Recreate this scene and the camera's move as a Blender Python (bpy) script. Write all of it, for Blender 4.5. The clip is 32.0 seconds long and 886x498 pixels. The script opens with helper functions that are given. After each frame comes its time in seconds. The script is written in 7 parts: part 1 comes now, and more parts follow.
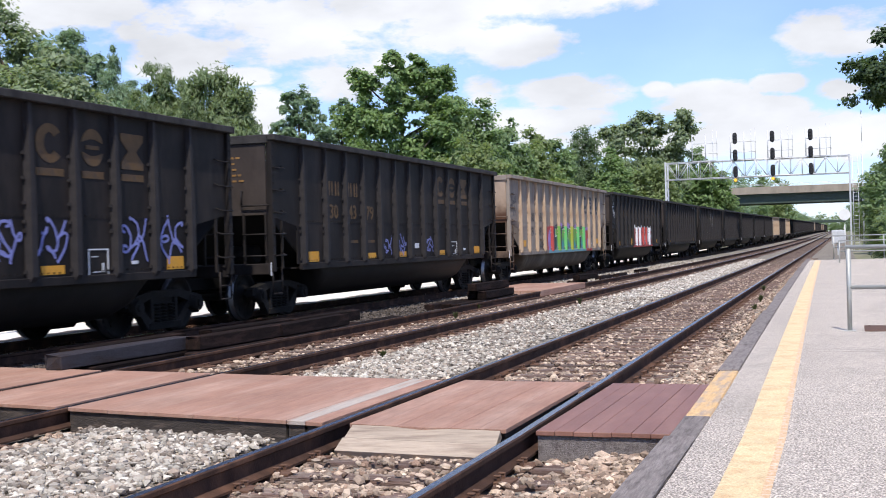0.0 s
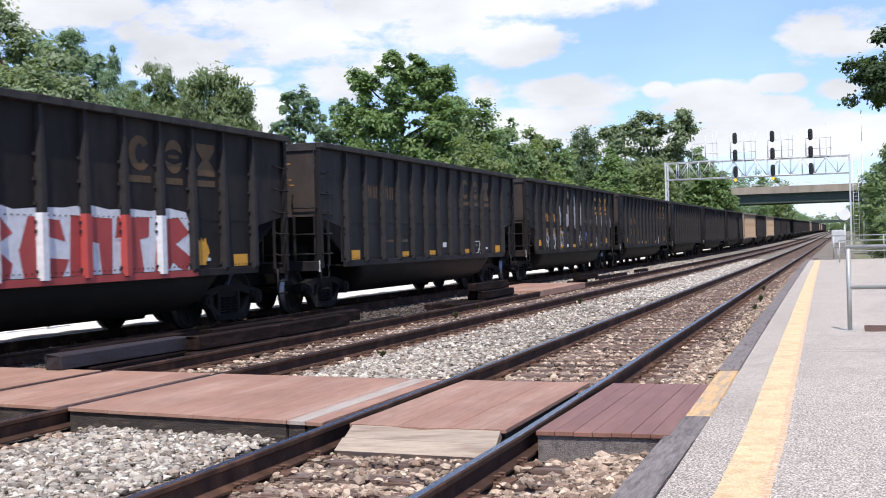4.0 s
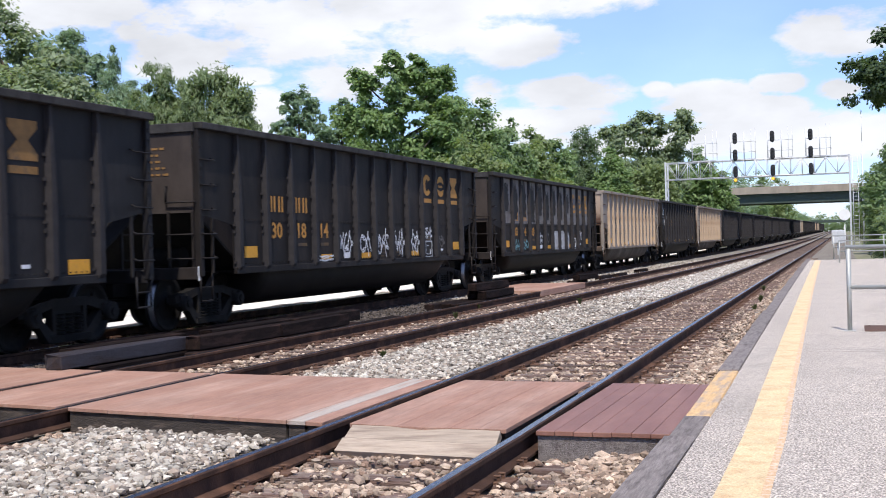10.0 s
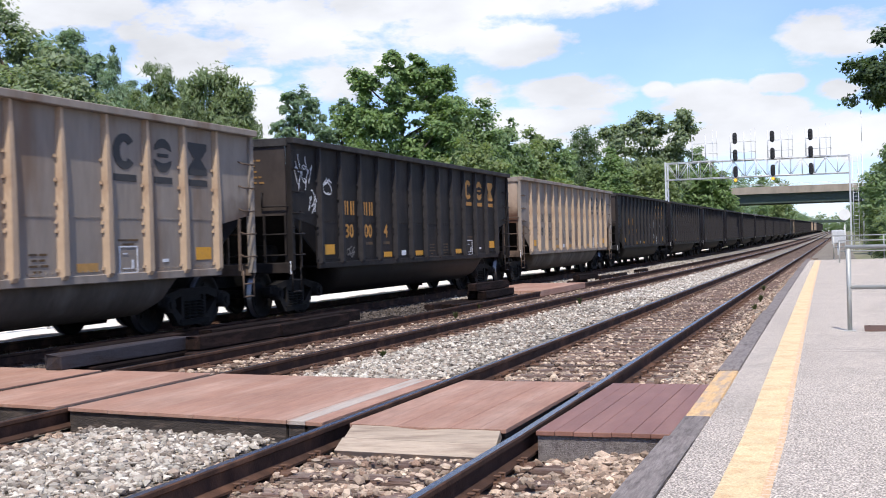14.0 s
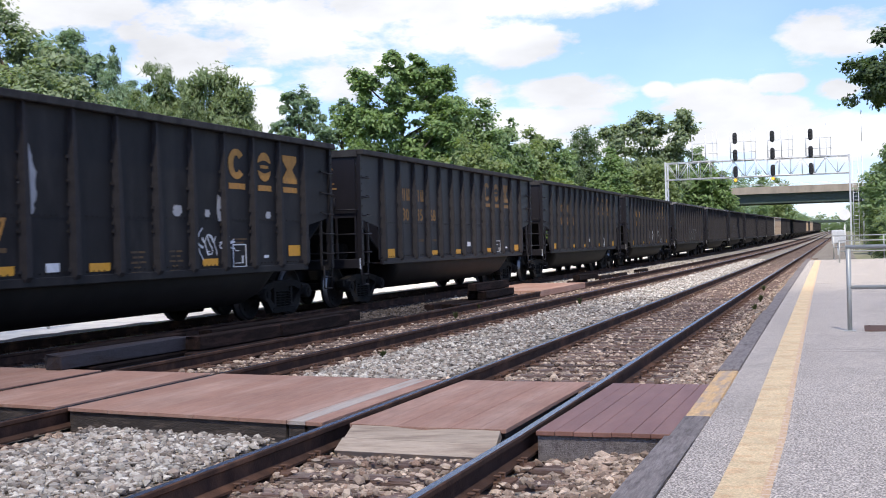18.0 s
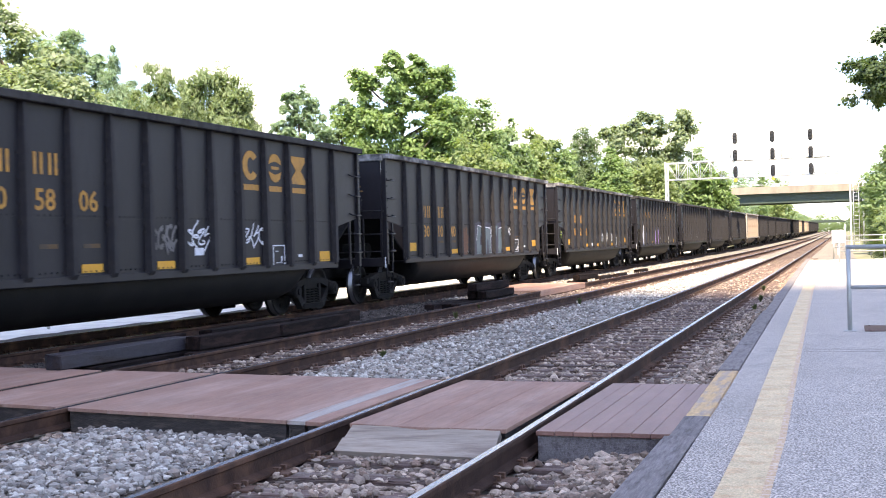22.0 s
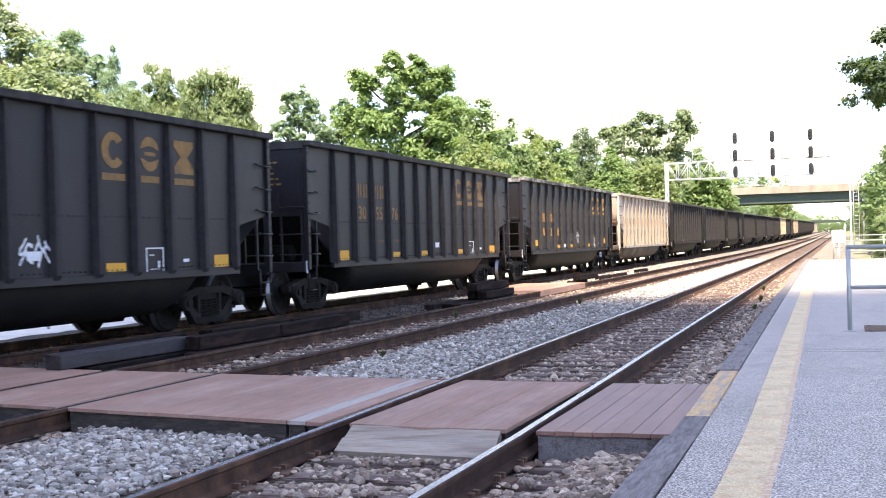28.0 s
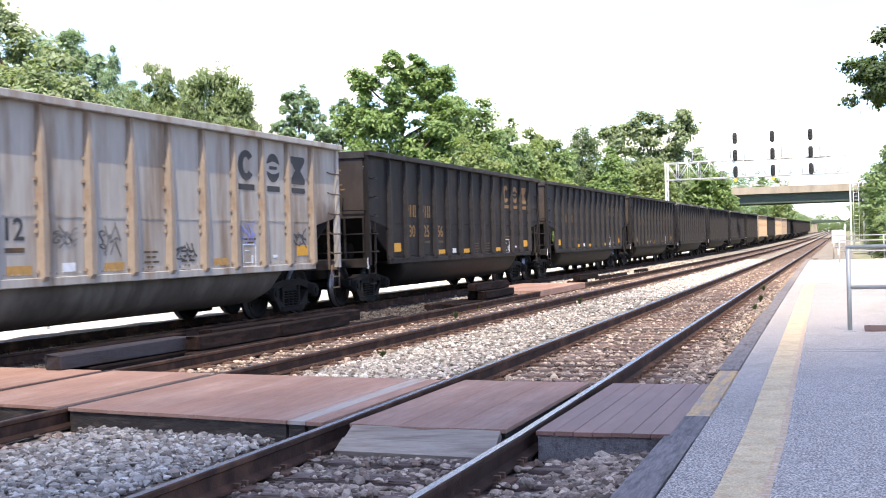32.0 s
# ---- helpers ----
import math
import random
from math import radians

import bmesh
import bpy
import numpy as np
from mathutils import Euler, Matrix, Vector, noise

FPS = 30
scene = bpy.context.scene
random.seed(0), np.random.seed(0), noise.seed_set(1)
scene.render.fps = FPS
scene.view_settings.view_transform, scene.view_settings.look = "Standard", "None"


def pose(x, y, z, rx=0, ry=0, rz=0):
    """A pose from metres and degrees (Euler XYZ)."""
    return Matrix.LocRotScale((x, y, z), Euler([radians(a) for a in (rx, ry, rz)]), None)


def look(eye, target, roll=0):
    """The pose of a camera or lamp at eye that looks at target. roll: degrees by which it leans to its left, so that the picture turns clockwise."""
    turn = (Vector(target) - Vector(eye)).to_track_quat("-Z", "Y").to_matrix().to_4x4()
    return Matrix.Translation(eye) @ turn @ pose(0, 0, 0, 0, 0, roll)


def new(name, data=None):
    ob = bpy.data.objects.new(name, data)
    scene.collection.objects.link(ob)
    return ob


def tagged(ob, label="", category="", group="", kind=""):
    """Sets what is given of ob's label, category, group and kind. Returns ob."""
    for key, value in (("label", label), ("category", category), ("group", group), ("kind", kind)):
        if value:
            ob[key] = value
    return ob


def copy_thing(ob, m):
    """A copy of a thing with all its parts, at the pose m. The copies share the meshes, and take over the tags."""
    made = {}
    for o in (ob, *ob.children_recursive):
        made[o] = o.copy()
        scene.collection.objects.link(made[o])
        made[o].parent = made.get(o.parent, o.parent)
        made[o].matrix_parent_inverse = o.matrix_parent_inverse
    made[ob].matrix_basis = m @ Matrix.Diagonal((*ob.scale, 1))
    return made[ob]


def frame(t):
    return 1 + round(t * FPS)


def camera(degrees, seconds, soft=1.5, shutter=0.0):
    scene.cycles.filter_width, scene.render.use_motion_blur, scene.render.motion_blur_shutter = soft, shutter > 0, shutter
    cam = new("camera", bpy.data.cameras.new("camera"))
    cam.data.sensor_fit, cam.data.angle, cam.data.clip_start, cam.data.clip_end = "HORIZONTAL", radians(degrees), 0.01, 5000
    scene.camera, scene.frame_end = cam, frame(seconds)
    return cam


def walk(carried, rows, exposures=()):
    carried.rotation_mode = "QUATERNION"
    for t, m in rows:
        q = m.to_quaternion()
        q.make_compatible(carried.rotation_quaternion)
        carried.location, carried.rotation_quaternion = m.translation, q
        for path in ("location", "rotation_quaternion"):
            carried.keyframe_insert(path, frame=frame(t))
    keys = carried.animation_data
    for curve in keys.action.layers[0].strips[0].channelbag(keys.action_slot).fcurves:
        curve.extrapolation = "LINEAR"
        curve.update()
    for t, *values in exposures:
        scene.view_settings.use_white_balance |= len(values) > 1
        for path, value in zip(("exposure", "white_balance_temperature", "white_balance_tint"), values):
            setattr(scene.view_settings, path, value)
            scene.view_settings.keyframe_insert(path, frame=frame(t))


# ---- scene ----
cam = camera(40.01, 32.0, soft=1.0, shutter=0.15)
EYE = Vector((2.959, 0.0, 1.308))
YAW, PITCH, ROLL = 18.708, -0.212, -1.555
AIM = EYE + Vector((-math.sin(radians(YAW)) * math.cos(radians(PITCH)), math.cos(radians(YAW)) * math.cos(radians(PITCH)), math.sin(radians(PITCH)))) * 20
# the clip's camera opens up while a cloud covers the sun over the platform
EXPOSURES = [(0.0, 0.13, 6350, 10), (17.4, 0.13, 6350, 10), (18.2, 0.34, 6550, 10), (19.0, 1.08, 7400, 10), (20.0, 1.46, 7800, 10), (21.0, 1.60, 7900, 10),
             (30.4, 1.62, 7900, 10), (31.2, 1.56, 7700, 10), (32.0, 1.22, 7200, 10)]
walk(cam, [(0.0, look(EYE, AIM, ROLL)), (32.0, look(EYE, AIM, ROLL))], exposures=EXPOSURES)

# ---- light ----
SUN = Vector((0.20, -0.60, 1.0)).normalized()
sun_data = bpy.data.lights.new("sun", "SUN")
sun_data.energy, sun_data.angle, sun_data.color = 5.0, radians(0.55), (1.0, 0.92, 0.81)
sun = new("sun", sun_data)
sun.matrix_world = look(SUN * 900, (0, 0, 0))


# the banks of cumulus ahead: slope across and up, half width and half height
CUMULUS = [(-0.321, 0.206, 0.088, 0.021), (-0.09, 0.183, 0.158, 0.037), (-0.206, 0.164, 0.044, 0.022), (-0.07, 0.147, 0.056, 0.029), (0.061, 0.16, 0.051, 0.02), (-0.156, 0.143, 0.028, 0.008), (-0.152, 0.11, 0.035, 0.021), (0.04, 0.123, 0.023, 0.015), (0.106, 0.122, 0.056, 0.017), (0.085, 0.099, 0.074, 0.014), (0.18, 0.122, 0.014, 0.007), (0.222, 0.108, 0.049, 0.02), (0.279, 0.124, 0.023, 0.008), (0.277, 0.106, 0.028, 0.01), (0.339, 0.171, 0.056, 0.022), (0.331, 0.119, 0.021, 0.009), (0.154, 0.081, 0.079, 0.015), (0.279, 0.08, 0.121, 0.021), (-0.006, 0.199, 0.158, 0.017)]


def make_world():
    w = bpy.data.worlds.new("sky")
    w.use_nodes = True
    scene.world = w
    nt = w.node_tree
    nt.nodes.clear()
    N = lambda kind: nt.nodes.new(kind)
    L = lambda a, b: nt.links.new(a, b)
    sky = N("ShaderNodeTexSky")
    sky.sky_type, sky.sun_disc = "NISHITA", False
    sky.sun_elevation = math.asin(SUN.z)
    sky.sun_rotation = math.atan2(SUN.x, SUN.y)
    sky.air_density, sky.dust_density, sky.ozone_density = 1.0, 0.15, 3.0
    tc = N("ShaderNodeTexCoord")
    # cumulus: billows over the whole sky, flattened in height
    mp = N("ShaderNodeMapping"); mp.inputs["Location"].default_value = (0.35, 1.15, 0.40); mp.inputs["Scale"].default_value = (1.0, 1.0, 2.3)
    L(tc.outputs["Generated"], mp.inputs["Vector"])
    n1 = N("ShaderNodeTexNoise"); n1.inputs["Scale"].default_value = 4.6; n1.inputs["Detail"].default_value = 10; n1.inputs["Roughness"].default_value = 0.57; n1.inputs["Distortion"].default_value = 0.15
    L(mp.outputs[0], n1.inputs["Vector"])
    n3 = N("ShaderNodeTexNoise"); n3.inputs["Scale"].default_value = 17.0; n3.inputs["Detail"].default_value = 9; n3.inputs["Roughness"].default_value = 0.6
    L(mp.outputs[0], n3.inputs["Vector"])
    # slopes across and up, seen along the line's heading
    turn = N("ShaderNodeVectorRotate"); turn.rotation_type = "Z_AXIS"; turn.inputs["Angle"].default_value = radians(-YAW)
    L(tc.outputs["Generated"], turn.inputs["Vector"])
    sep = N("ShaderNodeSeparateXYZ"); L(turn.outputs[0], sep.inputs[0])
    fwd = N("ShaderNodeMath"); fwd.operation = "MAXIMUM"; fwd.inputs[1].default_value = 0.05; L(sep.outputs["Y"], fwd.inputs[0])
    flat = N("ShaderNodeCombineXYZ")
    for i, k in enumerate("XZ"):
        q = N("ShaderNodeMath"); q.operation = "DIVIDE"; L(sep.outputs[k], q.inputs[0]); L(fwd.outputs[0], q.inputs[1]); L(q.outputs[0], flat.inputs[i])
    bank = None
    for u, v, a, b in CUMULUS:
        off = N("ShaderNodeVectorMath"); off.operation = "SUBTRACT"; off.inputs[1].default_value = (u, v, 0); L(flat.outputs[0], off.inputs[0])
        mul = N("ShaderNodeVectorMath"); mul.operation = "MULTIPLY"; mul.inputs[1].default_value = (1 / a, 1 / b, 0); L(off.outputs[0], mul.inputs[0])
        dot = N("ShaderNodeVectorMath"); dot.operation = "DOT_PRODUCT"; L(mul.outputs[0], dot.inputs[0]); L(mul.outputs[0], dot.inputs[1])
        one = N("ShaderNodeMath"); one.operation = "SUBTRACT"; one.inputs[0].default_value = 1.25; L(dot.outputs["Value"], one.inputs[1])
        if bank is None:
            bank = one
        else:
            mx = N("ShaderNodeMath"); mx.operation = "MAXIMUM"; L(bank.outputs[0], mx.inputs[0]); L(one.outputs[0], mx.inputs[1]); bank = mx
    lim = N("ShaderNodeMapRange"); lim.inputs["From Min"].default_value = -0.6; lim.inputs["From Max"].default_value = 1.0
    lim.inputs["To Min"].default_value = -0.085; lim.inputs["To Max"].default_value = 0.085
    L(bank.outputs[0], lim.inputs[0])
    # billow edges from the finer noise
    fine = N("ShaderNodeMath"); fine.operation = "MULTIPLY_ADD"; fine.inputs[1].default_value = 0.40; fine.inputs[2].default_value = -0.20; L(n3.outputs["Fac"], fine.inputs[0])
    calm = N("ShaderNodeMath"); calm.operation = "MULTIPLY_ADD"; calm.inputs[1].default_value = 0.55; calm.inputs[2].default_value = 0.225; L(n1.outputs["Fac"], calm.inputs[0])
    both = N("ShaderNodeMath"); both.operation = "ADD"; L(calm.outputs[0], both.inputs[0]); L(fine.outputs[0], both.inputs[1])
    away = N("ShaderNodeMapRange"); away.inputs["From Min"].default_value = 0.85; away.inputs["From Max"].default_value = 0.45
    away.inputs["To Min"].default_value = 0.0; away.inputs["To Max"].default_value = 0.0
    L(sep.outputs["Y"], away.inputs[0])
    more = N("ShaderNodeMath"); more.operation = "ADD"; L(both.outputs[0], more.inputs[0]); L(away.outputs[0], more.inputs[1])
    cover = N("ShaderNodeMath"); cover.operation = "ADD"; L(more.outputs[0], cover.inputs[0]); L(lim.outputs[0], cover.inputs[1])
    ramp = N("ShaderNodeValToRGB")
    ramp.color_ramp.elements[0].position, ramp.color_ramp.elements[1].position = 0.468, 0.535
    ramp.color_ramp.elements[0].color = (0.18, 0.18, 0.18, 1)
    L(cover.outputs[0], ramp.inputs[0])
    n2 = N("ShaderNodeTexNoise"); n2.inputs["Scale"].default_value = 9.0; n2.inputs["Detail"].default_value = 5
    L(mp.outputs[0], n2.inputs["Vector"])
    shade = N("ShaderNodeMapRange"); shade.inputs["From Min"].default_value = 0.3; shade.inputs["From Max"].default_value = 0.65
    shade.inputs["To Min"].default_value = 7.4; shade.inputs["To Max"].default_value = 10.2
    L(n2.outputs["Fac"], shade.inputs[0])
    cl = N("ShaderNodeCombineColor")
    for i, k in enumerate((0.975, 0.985, 1.03)):
        m = N("ShaderNodeMath"); m.operation = "MULTIPLY"; m.inputs[1].default_value = k
        L(shade.outputs[0], m.inputs[0]); L(m.outputs[0], cl.inputs[i])
    clear = N("ShaderNodeMix"); clear.data_type = "RGBA"; clear.blend_type = "MULTIPLY"; clear.inputs["Factor"].default_value = 1.0
    clear.inputs["B"].default_value = (1.25, 1.42, 1.95, 1)
    L(sky.outputs[0], clear.inputs["A"])
    mix = N("ShaderNodeMix"); mix.data_type = "RGBA"
    L(ramp.outputs[0], mix.inputs["Factor"]); L(clear.outputs["Result"], mix.inputs["A"]); L(cl.outputs[0], mix.inputs["B"])
    bg = N("ShaderNodeBackground"); bg.inputs["Strength"].default_value = 0.094
    L(mix.outputs["Result"], bg.inputs["Color"])
    out = N("ShaderNodeOutputWorld"); L(bg.outputs[0], out.inputs["Surface"])


make_world()


# ---- the lie of the land: the line bends gently away and climbs a little ----
def bend_x(y):
    u = max(y - 30.0, 0.0)
    if u < 370:
        return -0.12e-4 * u * u
    return -0.12e-4 * 370 * 370 - 2 * 0.12e-4 * 370 * (u - 370)


def bend_z(y):
    u = max(y - 30.0, 0.0) / 400.0
    return 3.7 * u * u / (1 + u * u)


def lean_in(x, y):
    """The near track and the platform draw in towards the other tracks."""
    return -1.8 * (1 - math.exp(-max(y - 8.0, 0.0) / 115.0)) * min(max((x + 3.2) / 2.0, 0.0), 1.0)


def on_line(x, y, z):
    return (x + bend_x(y) + lean_in(x, y), y, z + bend_z(y))


# ---- materials ----
def material(name, color, rough=0.7, metal=0.0, var=0.25, scale=6.0, bump=0.2, bump_scale=40.0, second=None, second_amount=0.5, second_scale=2.0,
             stretch=(1, 1, 1), random_amount=0.0, spec=0.5, coords="Object", island=0.0):
    """Grain at one scale, stains at another, an optional second colour in patches."""
    m = bpy.data.materials.new(name)
    m.use_nodes = True
    nt = m.node_tree
    b = nt.nodes["Principled BSDF"]
    N = lambda kind: nt.nodes.new(kind)
    L = lambda a, c: nt.links.new(a, c)
    tc = N("ShaderNodeTexCoord")
    mp = N("ShaderNodeMapping"); mp.inputs["Scale"].default_value = stretch
    L(tc.outputs[coords], mp.inputs["Vector"])
    n1 = N("ShaderNodeTexNoise"); n1.inputs["Scale"].default_value = scale; n1.inputs["Detail"].default_value = 8; n1.inputs["Roughness"].default_value = 0.65
    L(mp.outputs[0], n1.inputs["Vector"])
    base = N("ShaderNodeMix"); base.data_type = "RGBA"
    base.inputs["A"].default_value = (*color, 1)
    if second:
        base.inputs["B"].default_value = (*second, 1)
        n3 = N("ShaderNodeTexNoise"); n3.inputs["Scale"].default_value = second_scale; n3.inputs["Detail"].default_value = 7; n3.inputs["Roughness"].default_value = 0.6
        L(mp.outputs[0], n3.inputs["Vector"])
        r = N("ShaderNodeMapRange"); r.inputs["From Min"].default_value = 0.62 - 0.3 * second_amount; r.inputs["From Max"].default_value = 0.78 - 0.3 * second_amount
        L(n3.outputs["Fac"], r.inputs[0]); L(r.outputs[0], base.inputs["Factor"])
    else:
        base.inputs["Factor"].default_value = 0.0
    g = N("ShaderNodeMapRange"); g.inputs["From Min"].default_value = 0.25; g.inputs["From Max"].default_value = 0.75
    g.inputs["To Min"].default_value, g.inputs["To Max"].default_value = 1 - var, 1 + var
    L(n1.outputs["Fac"], g.inputs[0])
    val = g.outputs[0]
    if random_amount:
        oi = N("ShaderNodeObjectInfo")
        rr = N("ShaderNodeMapRange"); rr.inputs["To Min"].default_value, rr.inputs["To Max"].default_value = 1 - random_amount, 1 + random_amount
        L(oi.outputs["Random"], rr.inputs[0])
        mm = N("ShaderNodeMath"); mm.operation = "MULTIPLY"; L(val, mm.inputs[0]); L(rr.outputs[0], mm.inputs[1]); val = mm.outputs[0]
    if island:
        ge = N("ShaderNodeNewGeometry")
        rr = N("ShaderNodeMapRange"); rr.inputs["To Min"].default_value, rr.inputs["To Max"].default_value = 1 - island, 1 + island
        L(ge.outputs["Random Per Island"], rr.inputs[0])
        mm = N("ShaderNodeMath"); mm.operation = "MULTIPLY"; L(val, mm.inputs[0]); L(rr.outputs[0], mm.inputs[1]); val = mm.outputs[0]
        if second:
            k7 = N("ShaderNodeMath"); k7.operation = "MULTIPLY"; k7.inputs[1].default_value = 37.7
            fr = N("ShaderNodeMath"); fr.operation = "FRACT"
            L(ge.outputs["Random Per Island"], k7.inputs[0]); L(k7.outputs[0], fr.inputs[0]); L(fr.outputs[0], base.inputs["Factor"])
    hs = N("ShaderNodeMix"); hs.data_type = "RGBA"; hs.blend_type = "MULTIPLY"; hs.inputs["Factor"].default_value = 1
    cc = N("ShaderNodeCombineColor")
    for i in range(3):
        L(val, cc.inputs[i])
    L(base.outputs["Result"], hs.inputs["A"]); L(cc.outputs[0], hs.inputs["B"])
    L(hs.outputs["Result"], b.inputs["Base Color"])
    b.inputs["Roughness"].default_value, b.inputs["Metallic"].default_value = rough, metal
    b.inputs["Specular IOR Level"].default_value = spec
    if bump:
        n2 = N("ShaderNodeTexNoise"); n2.inputs["Scale"].default_value = bump_scale; n2.inputs["Detail"].default_value = 6
        L(mp.outputs[0], n2.inputs["Vector"])
        bp = N("ShaderNodeBump"); bp.inputs["Strength"].default_value = bump; bp.inputs["Distance"].default_value = 0.02
        L(n2.outputs["Fac"], bp.inputs["Height"]); L(bp.outputs[0], b.inputs["Normal"])
    return m


def leaf_material(name, color, second):
    m = material(name, color, rough=0.55, var=0.25, scale=0.6, bump=0, second=second, island=0.35, spec=0.35)
    nt = m.node_tree
    b = nt.nodes["Principled BSDF"]
    tr = nt.nodes.new("ShaderNodeBsdfTranslucent")
    tr.inputs["Color"].default_value = (color[0] * 1.6, color[1] * 1.7, color[2] * 0.9, 1)
    mx = nt.nodes.new("ShaderNodeMixShader"); mx.inputs[0].default_value = 0.42
    nt.links.new(b.outputs[0], mx.inputs[1]); nt.links.new(tr.outputs[0], mx.inputs[2])
    nt.links.new(mx.outputs[0], nt.nodes["Material Output"].inputs["Surface"])
    return m


def stain(m, color, z_top, fade, y_from=None, y_fade=1.0):
    """A cloudy stain low on a car, over its whole width or only near its two ends."""
    nt = m.node_tree
    N = lambda kind: nt.nodes.new(kind)
    L = lambda a, c: nt.links.new(a, c)
    b = nt.nodes["Principled BSDF"]
    old = b.inputs["Base Color"].links[0].from_socket
    tc, sep, n = N("ShaderNodeTexCoord"), N("ShaderNodeSeparateXYZ"), N("ShaderNodeTexNoise")
    L(tc.outputs["Object"], sep.inputs[0]); L(tc.outputs["Object"], n.inputs["Vector"])
    n.inputs["Scale"].default_value, n.inputs["Detail"].default_value = 2.2, 6
    wob = N("ShaderNodeMath"); wob.operation = "MULTIPLY_ADD"; wob.inputs[1].default_value = 0.9; L(n.outputs["Fac"], wob.inputs[0]); L(sep.outputs["Z"], wob.inputs[2])
    low = N("ShaderNodeMapRange"); low.interpolation_type = "SMOOTHSTEP"
    low.inputs["From Min"].default_value, low.inputs["From Max"].default_value = z_top + 0.45, z_top + 0.45 - fade
    L(wob.outputs[0], low.inputs[0])
    fac = low.outputs[0]
    if y_from is not None:
        ab = N("ShaderNodeMath"); ab.operation = "ABSOLUTE"; L(sep.outputs["Y"], ab.inputs[0])
        end = N("ShaderNodeMapRange"); end.interpolation_type = "SMOOTHSTEP"
        end.inputs["From Min"].default_value, end.inputs["From Max"].default_value = y_from, y_from + y_fade
        L(ab.outputs[0], end.inputs[0])
        mu = N("ShaderNodeMath"); mu.operation = "MULTIPLY"; L(fac, mu.inputs[0]); L(end.outputs[0], mu.inputs[1]); fac = mu.outputs[0]
    mix = N("ShaderNodeMix"); mix.data_type = "RGBA"; mix.inputs["B"].default_value = (*color, 1)
    L(fac, mix.inputs["Factor"]); L(old, mix.inputs["A"]); L(mix.outputs["Result"], b.inputs["Base Color"])


def mottle(m, scale, amount):
    """Broad light and dark wear over a whole surface."""
    nt = m.node_tree
    b = nt.nodes["Principled BSDF"]
    old = b.inputs["Base Color"].links[0].from_socket
    tc, n, r = nt.nodes.new("ShaderNodeTexCoord"), nt.nodes.new("ShaderNodeTexNoise"), nt.nodes.new("ShaderNodeMapRange")
    n.inputs["Scale"].default_value, n.inputs["Detail"].default_value, n.inputs["Roughness"].default_value = scale, 5, 0.6
    r.inputs["From Min"].default_value, r.inputs["From Max"].default_value = 0.3, 0.7
    r.inputs["To Min"].default_value, r.inputs["To Max"].default_value = 1 - amount, 1 + amount
    mul = nt.nodes.new("ShaderNodeVectorMath"); mul.operation = "SCALE"
    nt.links.new(tc.outputs["Object"], n.inputs["Vector"]); nt.links.new(n.outputs["Fac"], r.inputs[0])
    nt.links.new(old, mul.inputs[0]); nt.links.new(r.outputs[0], mul.inputs["Scale"]); nt.links.new(mul.outputs[0], b.inputs["Base Color"])


def faded_spray(name, low, high, z0, z1):
    """Spray paint that runs from one colour at its foot to another at its top."""
    m = material(name, high, 0.65, 0, 0.2, 3, 0.03, 40)
    stain(m, low, z1, z1 - z0)
    return m


STEEL = material("rail_side_rust", (0.052, 0.029, 0.021), 0.85, 0.0, 0.35, 5, 0.3, 60, second=(0.105, 0.055, 0.036), second_amount=0.45, spec=0.15)
RAILTOP = material("polished_rail_top", (0.34, 0.34, 0.35), 0.27, 1.0, 0.2, 3, 0.04, 30, second=(0.20, 0.16, 0.14), second_amount=0.25, second_scale=3, stretch=(20, 0.4, 20))
TIE = material("creosoted_tie", (0.12, 0.075, 0.06), 0.9, 0, 0.4, 9, 0.6, 35, second=(0.24, 0.19, 0.16), second_amount=0.5, second_scale=4, stretch=(0.6, 4, 4), random_amount=0.3)
RUSTPLATE = material("rusty_plate", (0.13, 0.07, 0.045), 0.85, 0.2, 0.35, 20, 0.3, 60)
BALLAST = material("ballast_bed", (0.20, 0.178, 0.15), 0.95, 0, 0.6, 22, 0.9, 26, second=(0.115, 0.085, 0.062), second_amount=0.38, second_scale=1.3)
STONE = material("ballast_stone", (0.47, 0.44, 0.385), 0.85, 0, 0.3, 30, 0.3, 90, second=(0.22, 0.175, 0.14), island=0.52)
DARKSTONE = material("dark_freight_track_stone", (0.105, 0.085, 0.072), 0.9, 0, 0.35, 30, 0.3, 90, second=(0.04, 0.031, 0.026), island=0.5)
DARKBED = material("dark_ballast_bed", (0.058, 0.046, 0.040), 0.95, 0, 0.5, 22, 0.9, 26, second=(0.03, 0.024, 0.02), second_amount=0.45, second_scale=1.3)
RUSTSTONE = material("rusty_track_stone", (0.47, 0.375, 0.29), 0.85, 0, 0.35, 30, 0.3, 90, second=(0.185, 0.12, 0.085), island=0.5)
FRESHSTONE = material("fresh_pale_ballast_stone", (0.56, 0.535, 0.49), 0.85, 0, 0.35, 12, 0.3, 60, second=(0.30, 0.25, 0.20), island=0.5)
GROUND = material("far_ground", (0.16, 0.17, 0.09), 0.95, 0, 0.4, 0.4, 0.5, 6, second=(0.25, 0.22, 0.16), second_amount=0.4, second_scale=0.15)
ASPHALT = material("platform_asphalt", (0.225, 0.192, 0.168), 0.9, 0, 0.25, 20, 0.9, 90, second=(0.78, 0.70, 0.61), second_amount=0.62, second_scale=72)
